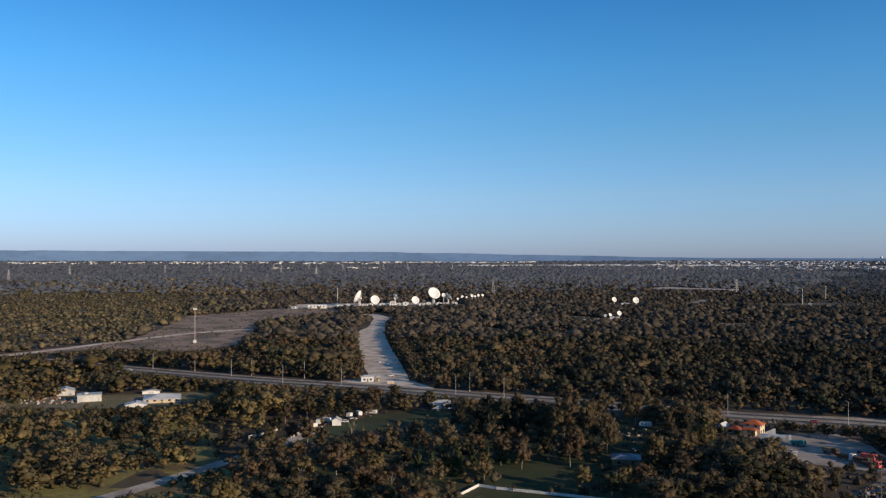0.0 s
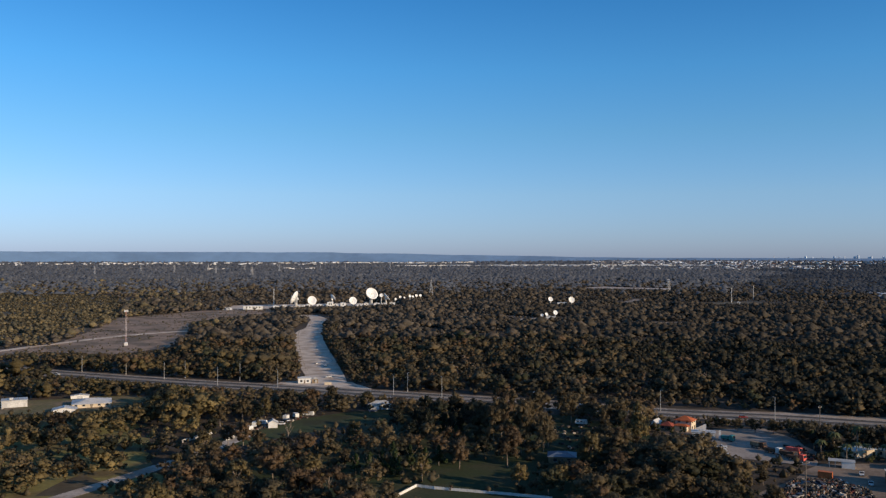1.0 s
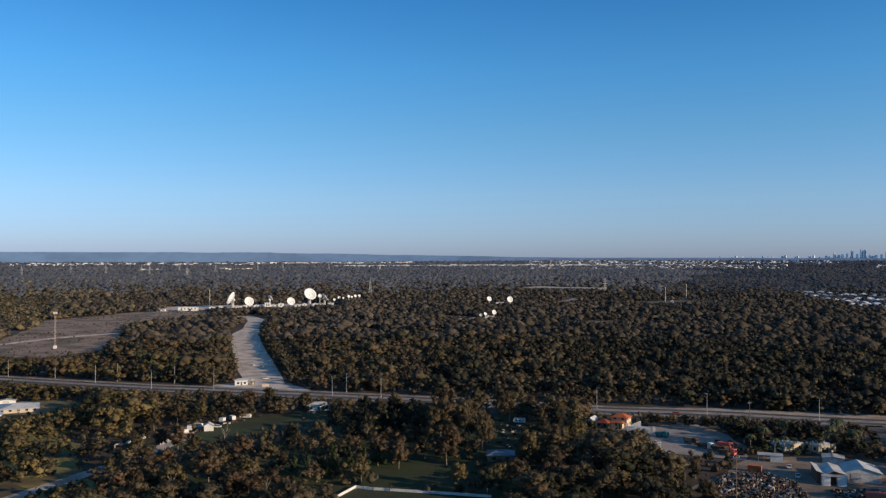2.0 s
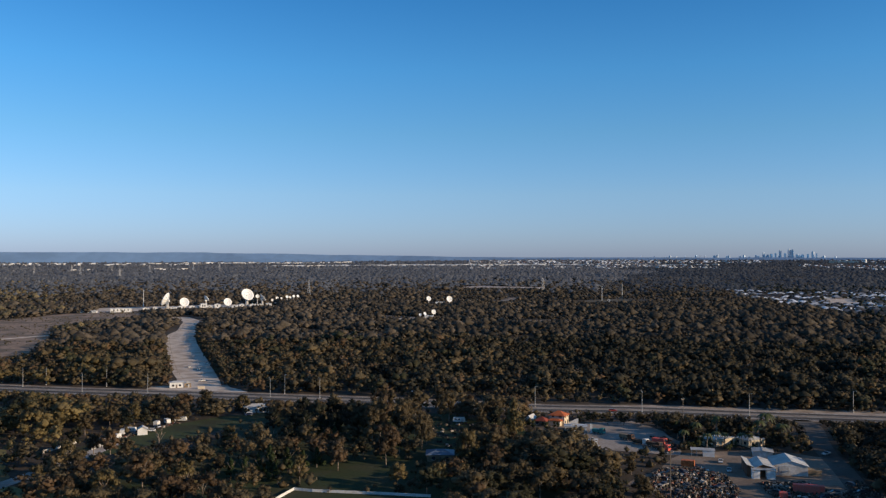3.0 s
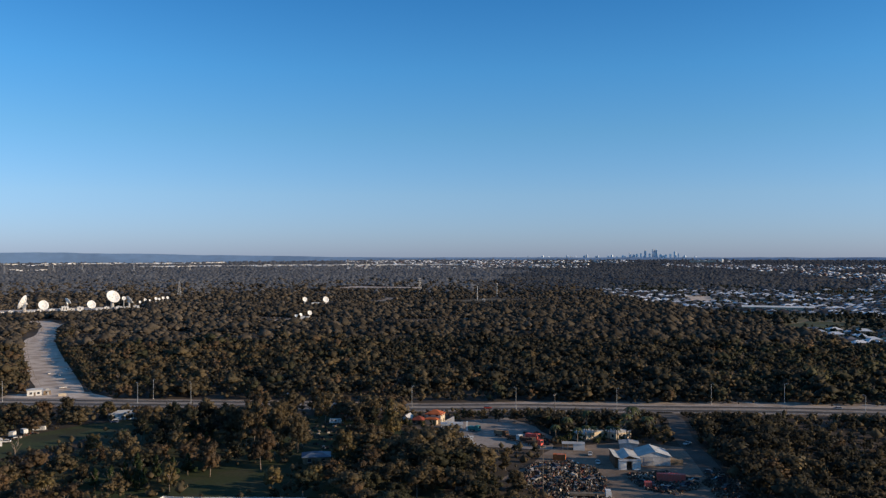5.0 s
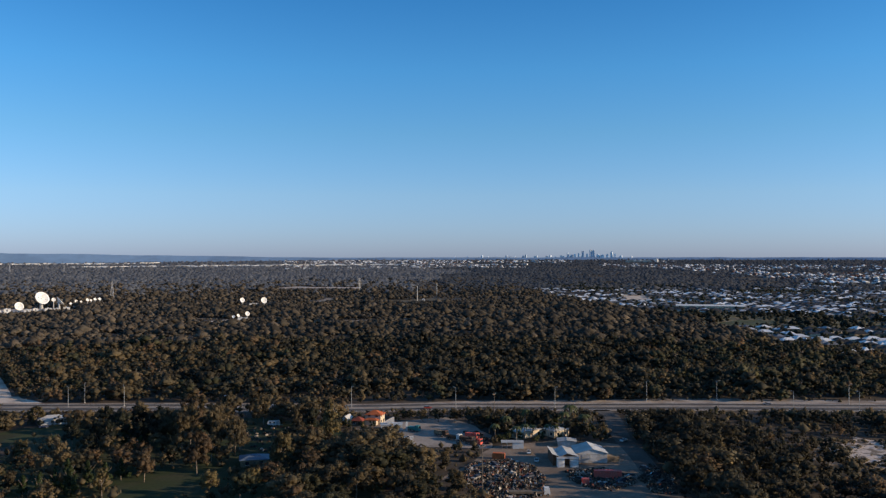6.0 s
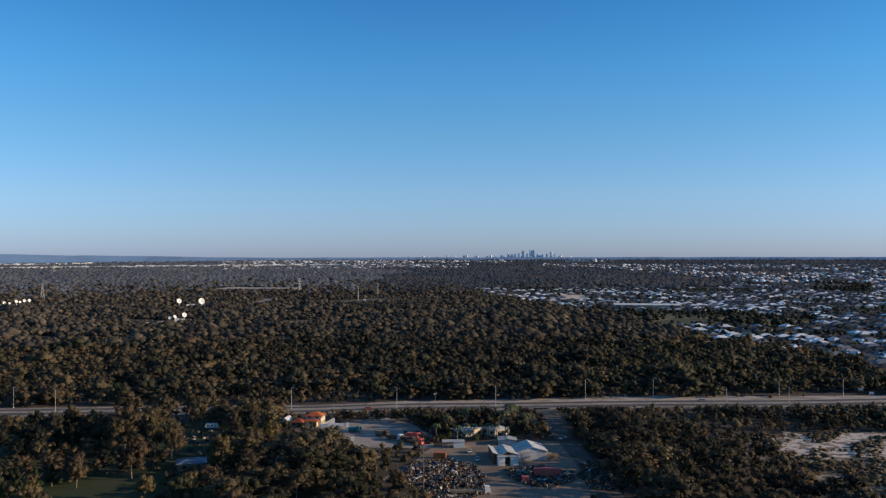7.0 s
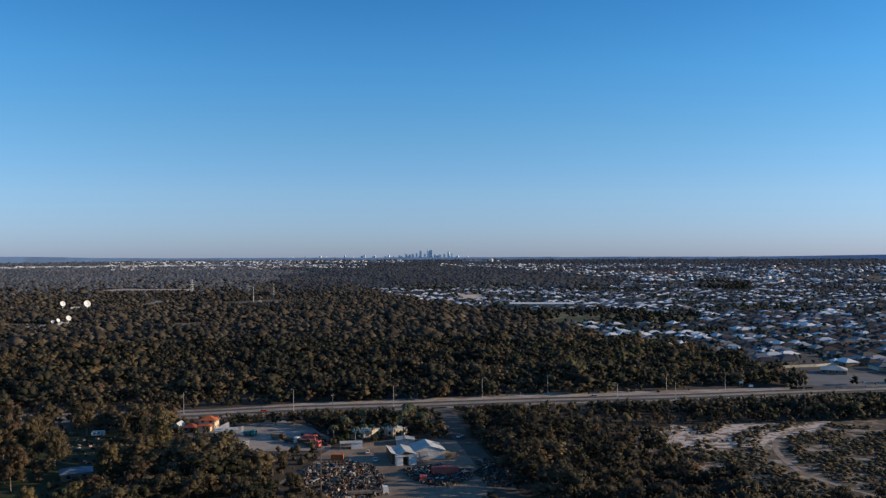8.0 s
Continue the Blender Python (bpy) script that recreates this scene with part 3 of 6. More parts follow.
    patch("bare_strip", poly, M["sand"] if poly[0][0] < 0 else M["trail"], 0.6, "small strip of bare sand in the bush", wobble=3, thick=1.5)
tagged(new("dish_track", mesh("track", *ribbon(DISH_TRACK, 4.0, -4.0, -0.2, 0.07), M["trail"])), "dull sand track leading to dish antennas in the bush", "track", kind="structure")
patch("dish_clearing", DISH_PLOT, M["heath"], 0.05, "cleared ground round two dish antennas", wobble=3)
patch("dish_clearing", DISH_PLOT_NEAR, M["sand"], 0.05, "sandy cleared ground round small dish antennas", wobble=2)


# ---- trees ----
def icosphere(fine):
    bm = bmesh.new()
    bmesh.ops.create_icosphere(bm, subdivisions=fine, radius=1)
    v = np.array([p.co[:] for p in bm.verts])
    f = np.array([[p.index for p in q.verts] for q in bm.faces])
    bm.free()
    return v, f


ICO, ICO_FINE = icosphere(1), icosphere(2)
OCTA = np.array([(1, 0, 0), (-1, 0, 0), (0, 1, 0), (0, -1, 0), (0, 0, 1), (0, 0, -1)], float), np.array([(0, 2, 4), (2, 1, 4), (1, 3, 4), (3, 0, 4), (2, 0, 5), (1, 2, 5), (3, 1, 5), (0, 3, 5)])


def crown(rng, lobes, cards, core=0.86, spread=0.42, low=0.38, size=0.055, pointed=False, solid=ICO, clump=(0.3, 0.56), loose=(0.8, 1.13)):
    """A crown for a tree one unit high: uneven billowing clumps with a skin of leaf sprays. Arrays of points, triangles and clump normals."""
    vs, fs, ns, k = [], [], [], 0
    shape, faces = solid
    for i in range(lobes):
        a, h = rng.uniform(0, 2 * np.pi), (i + rng.uniform(0, 1)) / lobes
        reach = spread * ((1 - h) if pointed else (0.35 + 0.65 * np.sin(np.pi * (0.25 + 0.65 * h)))) * rng.uniform(0.2, 0.85)
        c = np.array([np.cos(a) * reach, np.sin(a) * reach, low + (0.9 - low) * h * rng.uniform(0.9, 1.0)])
        r = np.array([1, 1, rng.uniform(0.6, 0.85)]) * spread * rng.uniform(*clump) * ((1.15 - 0.75 * h) if pointed else 1) * (9 / max(lobes, 4)) ** 0.22
        # the whole crown's roundness carries through its clumps
        out = (c - [0, 0, low]) / (np.linalg.norm(c - [0, 0, low]) + 1e-6) * 0.45
        lump = 1 + rng.uniform(-0.24, 0.16, (len(shape), 1))
        vs.append(shape * r * lump * core + c), fs.append(faces + k), ns.append(shape + out + rng.normal(size=shape.shape) * 0.16)
        k += len(shape)
        if cards:
            d = rng.normal(size=(cards, 3))
            d[:, 2] = np.where(rng.random(cards) < 0.75, np.abs(d[:, 2]), d[:, 2])
            d /= np.linalg.norm(d, axis=1)[:, None]
            p = c + d * r * rng.uniform(*loose, (cards, 1))
            face = d * 0.7 + rng.normal(size=(cards, 3)) * 0.6
            side = np.cross(face, rng.normal(size=(cards, 3)))
            side /= np.linalg.norm(side, axis=1)[:, None]
            up = np.cross(face, side)
            up /= np.linalg.norm(up, axis=1)[:, None]
            s = size * rng.uniform(0.55, 1.4, (cards, 1))
            vs.append(np.stack([p - side * s, p - up * s * 0.7, p + side * s * 1.1, p + up * s + d * s * 0.5], 1).reshape(-1, 3))
            ns.append(np.repeat(d + out + rng.normal(size=d.shape) * 0.2, 4, 0))
            base = k + 4 * np.arange(cards)[:, None]
            fs.append(np.concatenate([base + [0, 1, 2], base + [0, 2, 3]]))
            k += 4 * cards
    n = np.concatenate(ns)
    return np.concatenate(vs), np.concatenate(fs), n / np.linalg.norm(n, axis=1)[:, None]


def trunk(rng, low=0.45, limbs=5, thick=0.02):
    s = Solid()
    lean = Vector((rng.uniform(-0.04, 0.04), rng.uniform(-0.04, 0.04), low))
    s.tube((0, 0, -0.02), lean * 0.5, thick * 1.25, thick, 6).tube(lean * 0.5, lean, thick, thick * 0.75, 6)
    for k in range(limbs):
        a = 2 * math.pi * k / limbs + rng.uniform(-0.5, 0.5)
        e = lean + Vector((math.cos(a) * rng.uniform(0.1, 0.24), math.sin(a) * rng.uniform(0.1, 0.24), rng.uniform(0.14, 0.36)))
        s.tube(lean * rng.uniform(0.75, 1.0), e, thick * 0.55, thick * 0.18, 5)
    return s


def scatter(rng, number, r0, r1, a0=-29.0, a1=64.0):
    """Random places in a sector of the land, evenly spread."""
    a = np.radians(rng.uniform(a0, a1, number))
    r = np.sqrt(rng.uniform(r0 ** 2, r1 ** 2, number))
    return r * np.sin(a), r * np.cos(a)


def spaced(x, y, gap):
    """Thins places to one for each cell of a jittered grid."""
    key = np.floor(x / gap).astype(int) * 100003 + np.floor(y / gap).astype(int)
    _, first = np.unique(key, return_index=True)
    return x[first], y[first]


def waves(x, y, seed, length):
    """A smooth uneven field between about -1 and 1."""
    rng = np.random.default_rng(seed)
    out = 0
    for k in range(6):
        a, p = rng.uniform(0, np.pi * 2), rng.uniform(0, 6.28)
        out = out + np.sin((x * np.cos(a) + y * np.sin(a)) * 2 * np.pi / (length * rng.uniform(0.6, 1.6)) + p)
    return out / 3.2


OPEN = []


def open_view(x, y):
    """Notes open ground, over which no tall tree stands towards the south."""
    OPEN.append((np.degrees(np.arctan2(x, y)), np.hypot(x, y)))


def tallest(x, y, half):
    """How high a tree may grow at a place without hiding the open ground behind it."""
    a, r = np.degrees(np.arctan2(x, y)), np.hypot(x, y)
    cap = np.full(x.shape, 40.0)
    far_a, far_r = np.concatenate([p for p, q in OPEN]), np.concatenate([q for p, q in OPEN])
    order = np.argsort(far_a)
    far_a, far_r = far_a[order], far_r[order]
    lo, hi = np.searchsorted(far_a, a - np.degrees(half / r)), np.searchsorted(far_a, a + np.degrees(half / r))
    for i in range(len(x)):
        behind = far_r[lo[i]:hi[i]]
        behind = behind[behind > r[i] + 3]
        if len(behind):
            cap[i] = EYE * (1 - r[i] / behind.min()) + 0.6
    return cap


def open_poly(poly, gap=5.0):
    p = np.array(poly)
    gx, gy = np.meshgrid(np.arange(p[:, 0].min(), p[:, 0].max(), gap), np.arange(p[:, 1].min(), p[:, 1].max(), gap))
    ok = inside(gx, gy, poly)
    open_view(gx[ok], gy[ok])


def open_line(line, shift, a0=-90, a1=90):
    q = [p + Vector((-(b - p).y, (b - p).x, 0)).normalized() * shift for p, b in zip(line, line[1:])]
    x, y = np.array([p.x for p in q]), np.array([p.y for p in q])
    x, y = np.interp(np.linspace(0, 1, 5 * len(x)), np.linspace(0, 1, len(x)), x), np.interp(np.linspace(0, 1, 5 * len(y)), np.linspace(0, 1, len(y)), y)
    a = np.degrees(np.arctan2(x, y))
    ok = (a > a0) & (a < a1)
    open_view(x[ok], y[ok])


for poly in ([(-245, 826), (-232, 826), (-238, 832)], CAMP, FIELD, YARD, SCRAPYARD, PADDOCK, LAWN, WEST_FARM, STATION, WEST_BARE, APRON, HOUSE_PLOT, [(200, 342), (203, 352), (216, 346), (220, 340)], ARENA, [(75, 346), (70, 350), (80, 350)], GREEN_FIELD, *FAR_STRIPS, DISH_PLOT, DISH_PLOT_NEAR):
    open_poly(poly)
open_poly([(335, 290), (366, 274), (420, 240), (520, 200), (520, 120), (330, 150), (300, 200), (305, 240)])
for a0, a1 in ((-20.3, 4.3), (5.8, 9.0), (17.8, 64)):
    open_line(ROAD, -9, a0, a1)
open_line(DISH_TRACK, 0), open_line(TRACK, 8), open_line(TRACK, -8), open_line(DRIVE, -2), open_line(DRIVE_WEST, -2, -24, -14.6), open_line(DRIVE_WEST, 2, -24, -14.6)


def bush(x, y):
    """Where bush grows: off the roads, yards, fields and houses."""
    free = ~near_line(x, y, ROAD, 17) & ~near_line(x, y, TRACK, 17) & ~near_line(x, y, DRIVE, 6.5) & ~near_line(x, y, DRIVE_WEST, 6.5) & ~near_line(x, y, SIDE_STREET, 12) & ~near_line(x, y, DISH_TRACK, 7)
    for poly in ([(-245, 826), (-232, 826), (-238, 832)], CAMP, FIELD, YARD, SCRAPYARD, PADDOCK, LAWN, ARENA, APRON, HOUSE_PLOT, PALM_PLOT, WEST_FARM, CLEARING, STATION, SUBURB, GREEN_FIELD, WEST_BARE, DISH_PLOT, DISH_PLOT_NEAR, *FAR_STRIPS):
        free &= ~inside(x, y, poly)
    wide_verge = near_line(x, y, ROAD, 31) & (x > 250) & (x < 500) & (y > 325) & (y > 660 - 0.7 * x)
    return free & ~wide_verge


def forest(name, rng, x, y, heights, templates, mat, label, sink=0.0, sx=1.0):
    """Many trees in one mesh, each a turned and stretched template."""
    vs, fs, ns, ts, k = [], [], [], [], 0
    z, tone = land(x, y), np.clip(rng.normal(0, 0.15, len(x)), -0.35, 0.4)
    pick = rng.integers(0, len(templates), len(x))
    turn, w = rng.uniform(0, 2 * np.pi, len(x)), rng.uniform(0.8, 1.3, len(x)) * sx
    for j, (tv, tf, tn) in enumerate(templates):
        i = np.where(pick == j)[0]
        if not len(i):
            continue
        c, s = np.cos(turn[i])[:, None], np.sin(turn[i])[:, None]
        h = heights[i][:, None]
        X = (tv[:, 0] * c - tv[:, 1] * s) * h * w[i][:, None] + x[i][:, None]
        Y = (tv[:, 0] * s + tv[:, 1] * c) * h * w[i][:, None] + y[i][:, None]
        Z = (tv[:, 2] - sink) * h + z[i][:, None]
        vs.append(np.stack([X, Y, Z], 2).reshape(-1, 3))
        fs.append((tf[None] + (k + np.arange(len(i)) * len(tv))[:, None, None]).reshape(-1, 3))
        ns.append(np.stack([tn[:, 0] * c - tn[:, 1] * s, tn[:, 0] * s + tn[:, 1] * c, np.broadcast_to(tn[:, 2], X.shape)], 2).reshape(-1, 3))
        ts.append(np.repeat(tone[i], len(tv)))
        k += len(i) * len(tv)
    return tagged(new(name, big_mesh(name, np.concatenate(vs), np.concatenate(fs), mat, np.concatenate(ns), np.concatenate(ts))), label, "trees", kind="stuff")


# place, height and width of the trees that stand out, and their kind
HERO_TREES = [
    (31.4, 341.8, 14.0, 10.1, "red"), (51.0, 343.8, 18.3, 13.2, "red"), (64.5, 382.2, 21.5, 13.2, "gum"), (80.4, 439.3, 18.2, 11.7, "gum"),
    (70.9, 371.4, 17.4, 11.2, "gum"), (81.4, 332.7, 17.6, 12.6, "olive"), (50.7, 313.9, 9.4, 9.4, "olive"), (65.5, 310.9, 9.4, 8.8, "olive"),
    (116.3, 382.9, 22.0, 13.1, "tall"), (105.3, 374.1, 10.2, 10.2, "red"), (97.0, 454.8, 14.7, 12.2, "gum"), (108.9, 415.8, 11.3, 7.3, "gum"),
    (-50.4, 312.8, 12.9, 12.1, "olive"), (-40.8, 331.3, 14.0, 12.1, "red"), (-24.4, 312.9, 14.4, 13.6, "olive"), (-3.9, 337.6, 9.3, 6.7, "pine"),
    (5.1, 337.9, 13.3, 8.0, "pine"), (15.8, 324.4, 11.7, 7.7, "olive"), (-64.1, 312.5, 11.5, 8.4, "red"), (-7.0, 480.0, 10.1, 10.1, "olive"),
    (50.9, 384.3, 18.0, 12.5, "gum"), (46.7, 402.1, 18.0, 11.5, "gum"), 
    (-12, 396, 10.0, 9.0, "olive"), (58, 412, 21.0, 13.0, "red"),
    (118, 418, 13.0, 11.0, "gum"), (70, 455, 14.0, 11.0, "gum"),
    (-4.4, 333.0, 9.3, 7.0, "pine"), (0.8, 340.1, 9.9, 6.7, "pine"), (5.9, 332.8, 12.0, 8.7, "pine"), (11.9, 344.2, 10.4, 8.1, "pine"), (-9.6, 339.2, 8.5, 6.7, "pine"), (18.0, 344.5, 9.1, 8.2, "pine"), (-14.1, 347.3, 8.2, 7.8, "gum"),
    (23.7, 348.5, 9.2, 7.8, "pine"), (67.6, 391.5, 20.9, 17.8, "gum"), (74.2, 377.7, 13.1, 12.6, "gum"), (52.9, 408.2, 14.6, 12.2, "gum"), (96.8, 432.9, 16.0, 14.6, "gum"), (103.2, 388.9, 11.1, 11.9, "gum"), (44.4, 403.9, 13.3, 12.0, "red"), (99.4, 360.1, 11.8, 11.0, "red"),
    # gum added to shade a house; low pines added to fill dark lawn
    (95, 341, 15.5, 12.0, "gum"), (32, 425, 7.5, 8.0, "pine"), (38, 415, 7.0, 8.0, "pine"), (29, 405, 7.5, 8.0, "pine"), (36, 436, 8.0, 8.0, "pine"), (35, 396, 7.5, 8.0, "pine"), (28, 445, 8.0, 8.5, "pine"), (40, 448, 8.0, 8.0, "pine"),
    # dark kind: near-black leaf colour stands in for deep shade
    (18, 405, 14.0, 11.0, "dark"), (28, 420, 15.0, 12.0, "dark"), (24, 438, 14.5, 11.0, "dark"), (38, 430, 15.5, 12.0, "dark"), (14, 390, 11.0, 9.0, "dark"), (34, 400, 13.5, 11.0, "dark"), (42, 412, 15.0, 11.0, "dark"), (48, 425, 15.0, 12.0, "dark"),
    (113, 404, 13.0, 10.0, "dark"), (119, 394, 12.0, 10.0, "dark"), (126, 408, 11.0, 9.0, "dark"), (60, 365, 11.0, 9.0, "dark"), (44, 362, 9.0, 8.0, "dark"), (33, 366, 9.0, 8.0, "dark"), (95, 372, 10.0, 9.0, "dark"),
    (226.8, 281.4, 8.5, 7.0, "olive"),
    (-73, 366, 13.0, 11.0, "olive"), (-66, 349, 12.0, 11.0, "gum"), (-60, 384, 13.0, 10.0, "red"), (-78, 336, 10.0, 9.0, "olive"), (-52, 372, 11.0, 10.0, "gum"), (-68, 392, 10.0, 9.0, "red"),
    (-79, 433, 12.0, 11.0, "gum"), (-70, 446, 13.0, 11.0, "gum"), (-60, 456, 12.0, 10.0, "olive"), (-50, 468, 14.0, 12.0, "gum"), (-38, 477, 13.0, 12.0, "red"), (-27, 485, 13.0, 11.0, "gum"), (-90, 424, 11.0, 10.0, "olive"),
    (166, 411, 6.0, 6.5, "dark"), (173, 407, 6.5, 7.0, "gum"), (180, 403, 7.0, 7.5, "dark"), (187, 398, 7.0, 7.5, "gum"), (193, 392, 7.5, 8.0, "dark"), (198, 384, 7.0, 7.5, "gum"), (202, 375, 8.0, 8.0, "dark"), (196, 368, 6.5, 7.0, "dark"), (206, 366, 8.0, 8.0, "gum"),
    (140, 330, 5.0, 6.0, "gum"), (146, 321, 5.5, 6.5, "gum"), (152, 331, 4.5, 6.0, "gum"), (159, 337, 4.0, 5.5, "dark"), (142, 311, 6.0, 6.5, "gum"), (133, 306, 6.5, 7.0, "olive"), (166, 333, 3.5, 5.0, "dark"), (134, 320, 6.0, 6.5, "gum"), (128, 271, 11.0, 9.5, "gum"), (119, 279, 10.0, 9.5, "olive"), (133, 284, 8.0, 8.0, "gum"),
    (22, 398, 15.0, 11.0, "dark"), (8, 418, 12.0, 10.0, "dark"), (56, 396, 20.0, 13.0, "gum"),
]


def hero_trees():
    """The trees that stand out from the bush round the lawn and the road."""
    rng = np.random.default_rng(5)
    # the dark kind has tree shade put into its leaf colour
    looks = {"red": ("gum_red", "tall russet-crowned gum tree with a pale trunk"), "gum": ("gum", "tall olive gum tree with a dense crown"), "olive": ("olive", "rounded yellow-olive gum tree beside the lawn"),
             "tall": ("olive", "tall pointed olive-green tree beside the road"), "dark": ("garden", "dense green tree, leaves darkened to look shaded by taller gums"), "pine": ("pine", "deep green pine with a pointed crown")}
    made = {}
    for x, y, h, w, kind in HERO_TREES:
        if kind not in made:
            m, label = looks[kind]
            pointed = kind in ("pine", "tall")
            cv, cf, cn = crown(rng, 30, 36, 0.72, spread=0.46, low=0.12 if pointed else 0.3, size=0.024, pointed=pointed, clump=(0.22, 0.44), loose=(0.72, 1.16))
            half = np.abs(cv[:, :2]).max()
            made[kind] = (big_mesh("crown", cv, cf, M[m], cn), trunk(rng, limbs=7, thick=0.017).mesh("trunk", M["bark"], True), label, half)
        leaves, wood, label, half = made[kind]
        s = w / 2 / half
        tree = empty("pine_tree" if kind == "pine" else "gum_tree", pose(x, y, 0, 0, 0, rng.uniform(0, 360)) @ Matrix.Diagonal((s, s, h, 1)), label, "tree", "tall trees round the lawn")
        part("crown", leaves, tree), part("trunk", wood, tree, "pale grey bark")


def near_trees():
    """The nearest gum trees, each a thing of its own, and the rest of the near bush in one mesh."""
    rng = np.random.default_rng(11)
    kinds = []
    for k in range(14):
        mat = M["gum_dim"] if k > 11 else M["olive"] if k > 8 else M["gum_red"] if k % 4 == 3 else M["green"] if k == 5 else M["gum"]
        cv, cf, cn = crown(rng, 19, 28, 0.72, spread=rng.uniform(0.5, 0.62), low=rng.uniform(0.28, 0.4), size=0.032, clump=(0.22, 0.46), loose=(0.72, 1.16))
        leaves = big_mesh("crown", cv, cf, mat, cn)
        kinds.append((leaves, trunk(rng).mesh("trunk", M["bark"], True)))
    x, y = scatter(rng, 15000, 258, 470)
    ok = bush(x, y)
    x, y = spaced(x[ok], y[ok], 9.2)
    dense = waves(x, y, 3, 60) + rng.uniform(-0.6, 0.6, len(x)) > -0.75
    x, y = x[dense], y[dense]
    h = np.clip(9.8 + 1.8 * waves(x, y, 5, 90) + rng.normal(0, 2.0, len(x)), 3.5, 16)
    low = (x > 285 + (y - 330) * 0.2) & (y < 400)
    h = np.where(low, h * np.where(x > 300, 0.5, 0.74), h)
    h = np.where(x < -68, h * 1.25, h)
    grove = (x > -60) & (x < 64) & (y > 300) & (y < 475)
    keep = (~grove | (rng.random(len(x)) < 0.62)) & ((x > -68) | (waves(x, y, 83, 45) + rng.uniform(-0.7, 0.7, len(x)) > -0.1))
    x, y, h, grove = x[keep], y[keep], np.where(grove, h * 0.85, h)[keep], grove[keep]
    cap = tallest(x, y, 0.35 * h)
    h = np.minimum(h, cap)
    ok = h > 1.6
    for hx, hy, hh, hw, kind in HERO_TREES:
        ok &= (x - hx) ** 2 + (y - hy) ** 2 > (0.5 * hw + 1.5) ** 2
    x, y, h = x[ok], y[ok], h[ok]
    order = np.argsort(np.hypot(x, y))
    for i in order[:215]:
        # western crowns are olive, and lighter in colour for the frontal sun
        west = x[i] < -68 and rng.random() < 0.9
        # in the grove, darker green leaves are chosen in place of deep shade
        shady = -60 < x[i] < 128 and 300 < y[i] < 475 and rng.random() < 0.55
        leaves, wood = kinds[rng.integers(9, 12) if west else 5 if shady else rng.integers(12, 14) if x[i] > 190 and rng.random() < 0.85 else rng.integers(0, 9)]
        label = {"olive": "yellow-olive gum tree with a rounded crown", "gum_red": "russet-leaved gum tree with a pale trunk", "green": "deep green leafy tree in the bush", "gum_dim": "gum tree in the bush, leaves darkened for weaker light", "gum": "olive-brown gum tree with an uneven open crown"}
        lab = label[next(k for k in label if M[k] == leaves.materials[0])]
        tree = empty("gum_tree", pose(x[i], y[i], 0, 0, 0, rng.uniform(0, 360)) @ Matrix.Diagonal((h[i] * rng.uniform(0.85, 1.2), h[i] * rng.uniform(0.85, 1.2), h[i], 1)), lab, "tree", "gum trees of the near bush")
        part("crown", leaves, tree), part("trunk", wood, tree, "pale grey bark")
    rest = order[215:]
    temps = [crown(rng, 13, 18, 0.74, spread=rng.uniform(0.5, 0.62), low=0.28, size=0.04, solid=OCTA, clump=(0.24, 0.48), loose=(0.72, 1.16)) for k in range(8)]
    third = rng.random(len(rest))
    # olive hue here also carries the brighter frontal sunlight
    west = (x[rest] < -80) & (rng.random(len(rest)) < 0.75)
    forest("near_bush", rng, x[rest[west]], y[rest[west]], h[rest[west]], temps, M["olive"], "yellow-olive gum trees of the near bush")
    rest, third = rest[~west], third[~west]
    # eastern trees get the darkened leaves instead of weaker light
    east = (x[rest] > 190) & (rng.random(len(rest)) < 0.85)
    forest("near_bush", rng, x[rest[east]], y[rest[east]], h[rest[east]], temps, M["gum_dim"], "gum trees of the near bush, leaves darkened for weaker light")
    rest, third = rest[~east], third[~east]
    for a, b, m, n in ((0, 0.68, "gum", "olive-brown gum trees of the near bush"), (0.68, 0.86, "gum_red", "russet-leaved gum trees among the near bush"), (0.86, 1, "green", "deep green trees among the near bush")):
        i = rest[(third >= a) & (third < b)]
        forest("near_bush", rng, x[i], y[i], h[i], temps, M[m], n)


def woods():
    rng = np.random.default_rng(21)
    # canopy
    temps = [crown(rng, 6, 6, 0.94, spread=rng.uniform(0.48, 0.6), low=0.2, size=0.06, solid=OCTA, clump=(0.28, 0.5), loose=(0.78, 1.1)) for k in range(10)]
    x, y = scatter(rng, 11500, 470, 830)
    ok = bush(x, y) & (waves(x, y, 31, 60) + rng.uniform(-0.8, 0.8, len(x)) > -0.7)
    x, y = spaced(x[ok], y[ok], 4.5)
    h = np.clip(7.2 + 1.6 * waves(x, y, 33, 120) + rng.normal(0, 2.5, len(x)), 3, 16)
    h = h + np.where(rng.random(len(x)) < 0.1, rng.uniform(2, 6, len(x)), 0)
    h = np.minimum(h, tallest(x, y, 0.4 * h))
    h = np.where(near_line(x, y, TRACK, 36) & (x > -70), np.minimum(h, 7.0), h)
    ok = h > 2.0
    x, y, h = x[ok], y[ok], h[ok]
    # a row close beside the sand track
    edge = [p for p in TRACK_RIGHT if 612 < p.y < 1120]
    ex, ey = np.array([p.x for p in edge for k in range(6)]), np.array([p.y for p in edge for k in range(6)])
    ex, ey = ex + rng.uniform(3, 13, len(ex)), ey + rng.uniform(-5, 5, len(ey))
    x, y, h = np.concatenate([x, ex]), np.concatenate([y, ey]), np.concatenate([h, rng.uniform(4.5, 7.5, len(ex))])
    # bushes along its edge
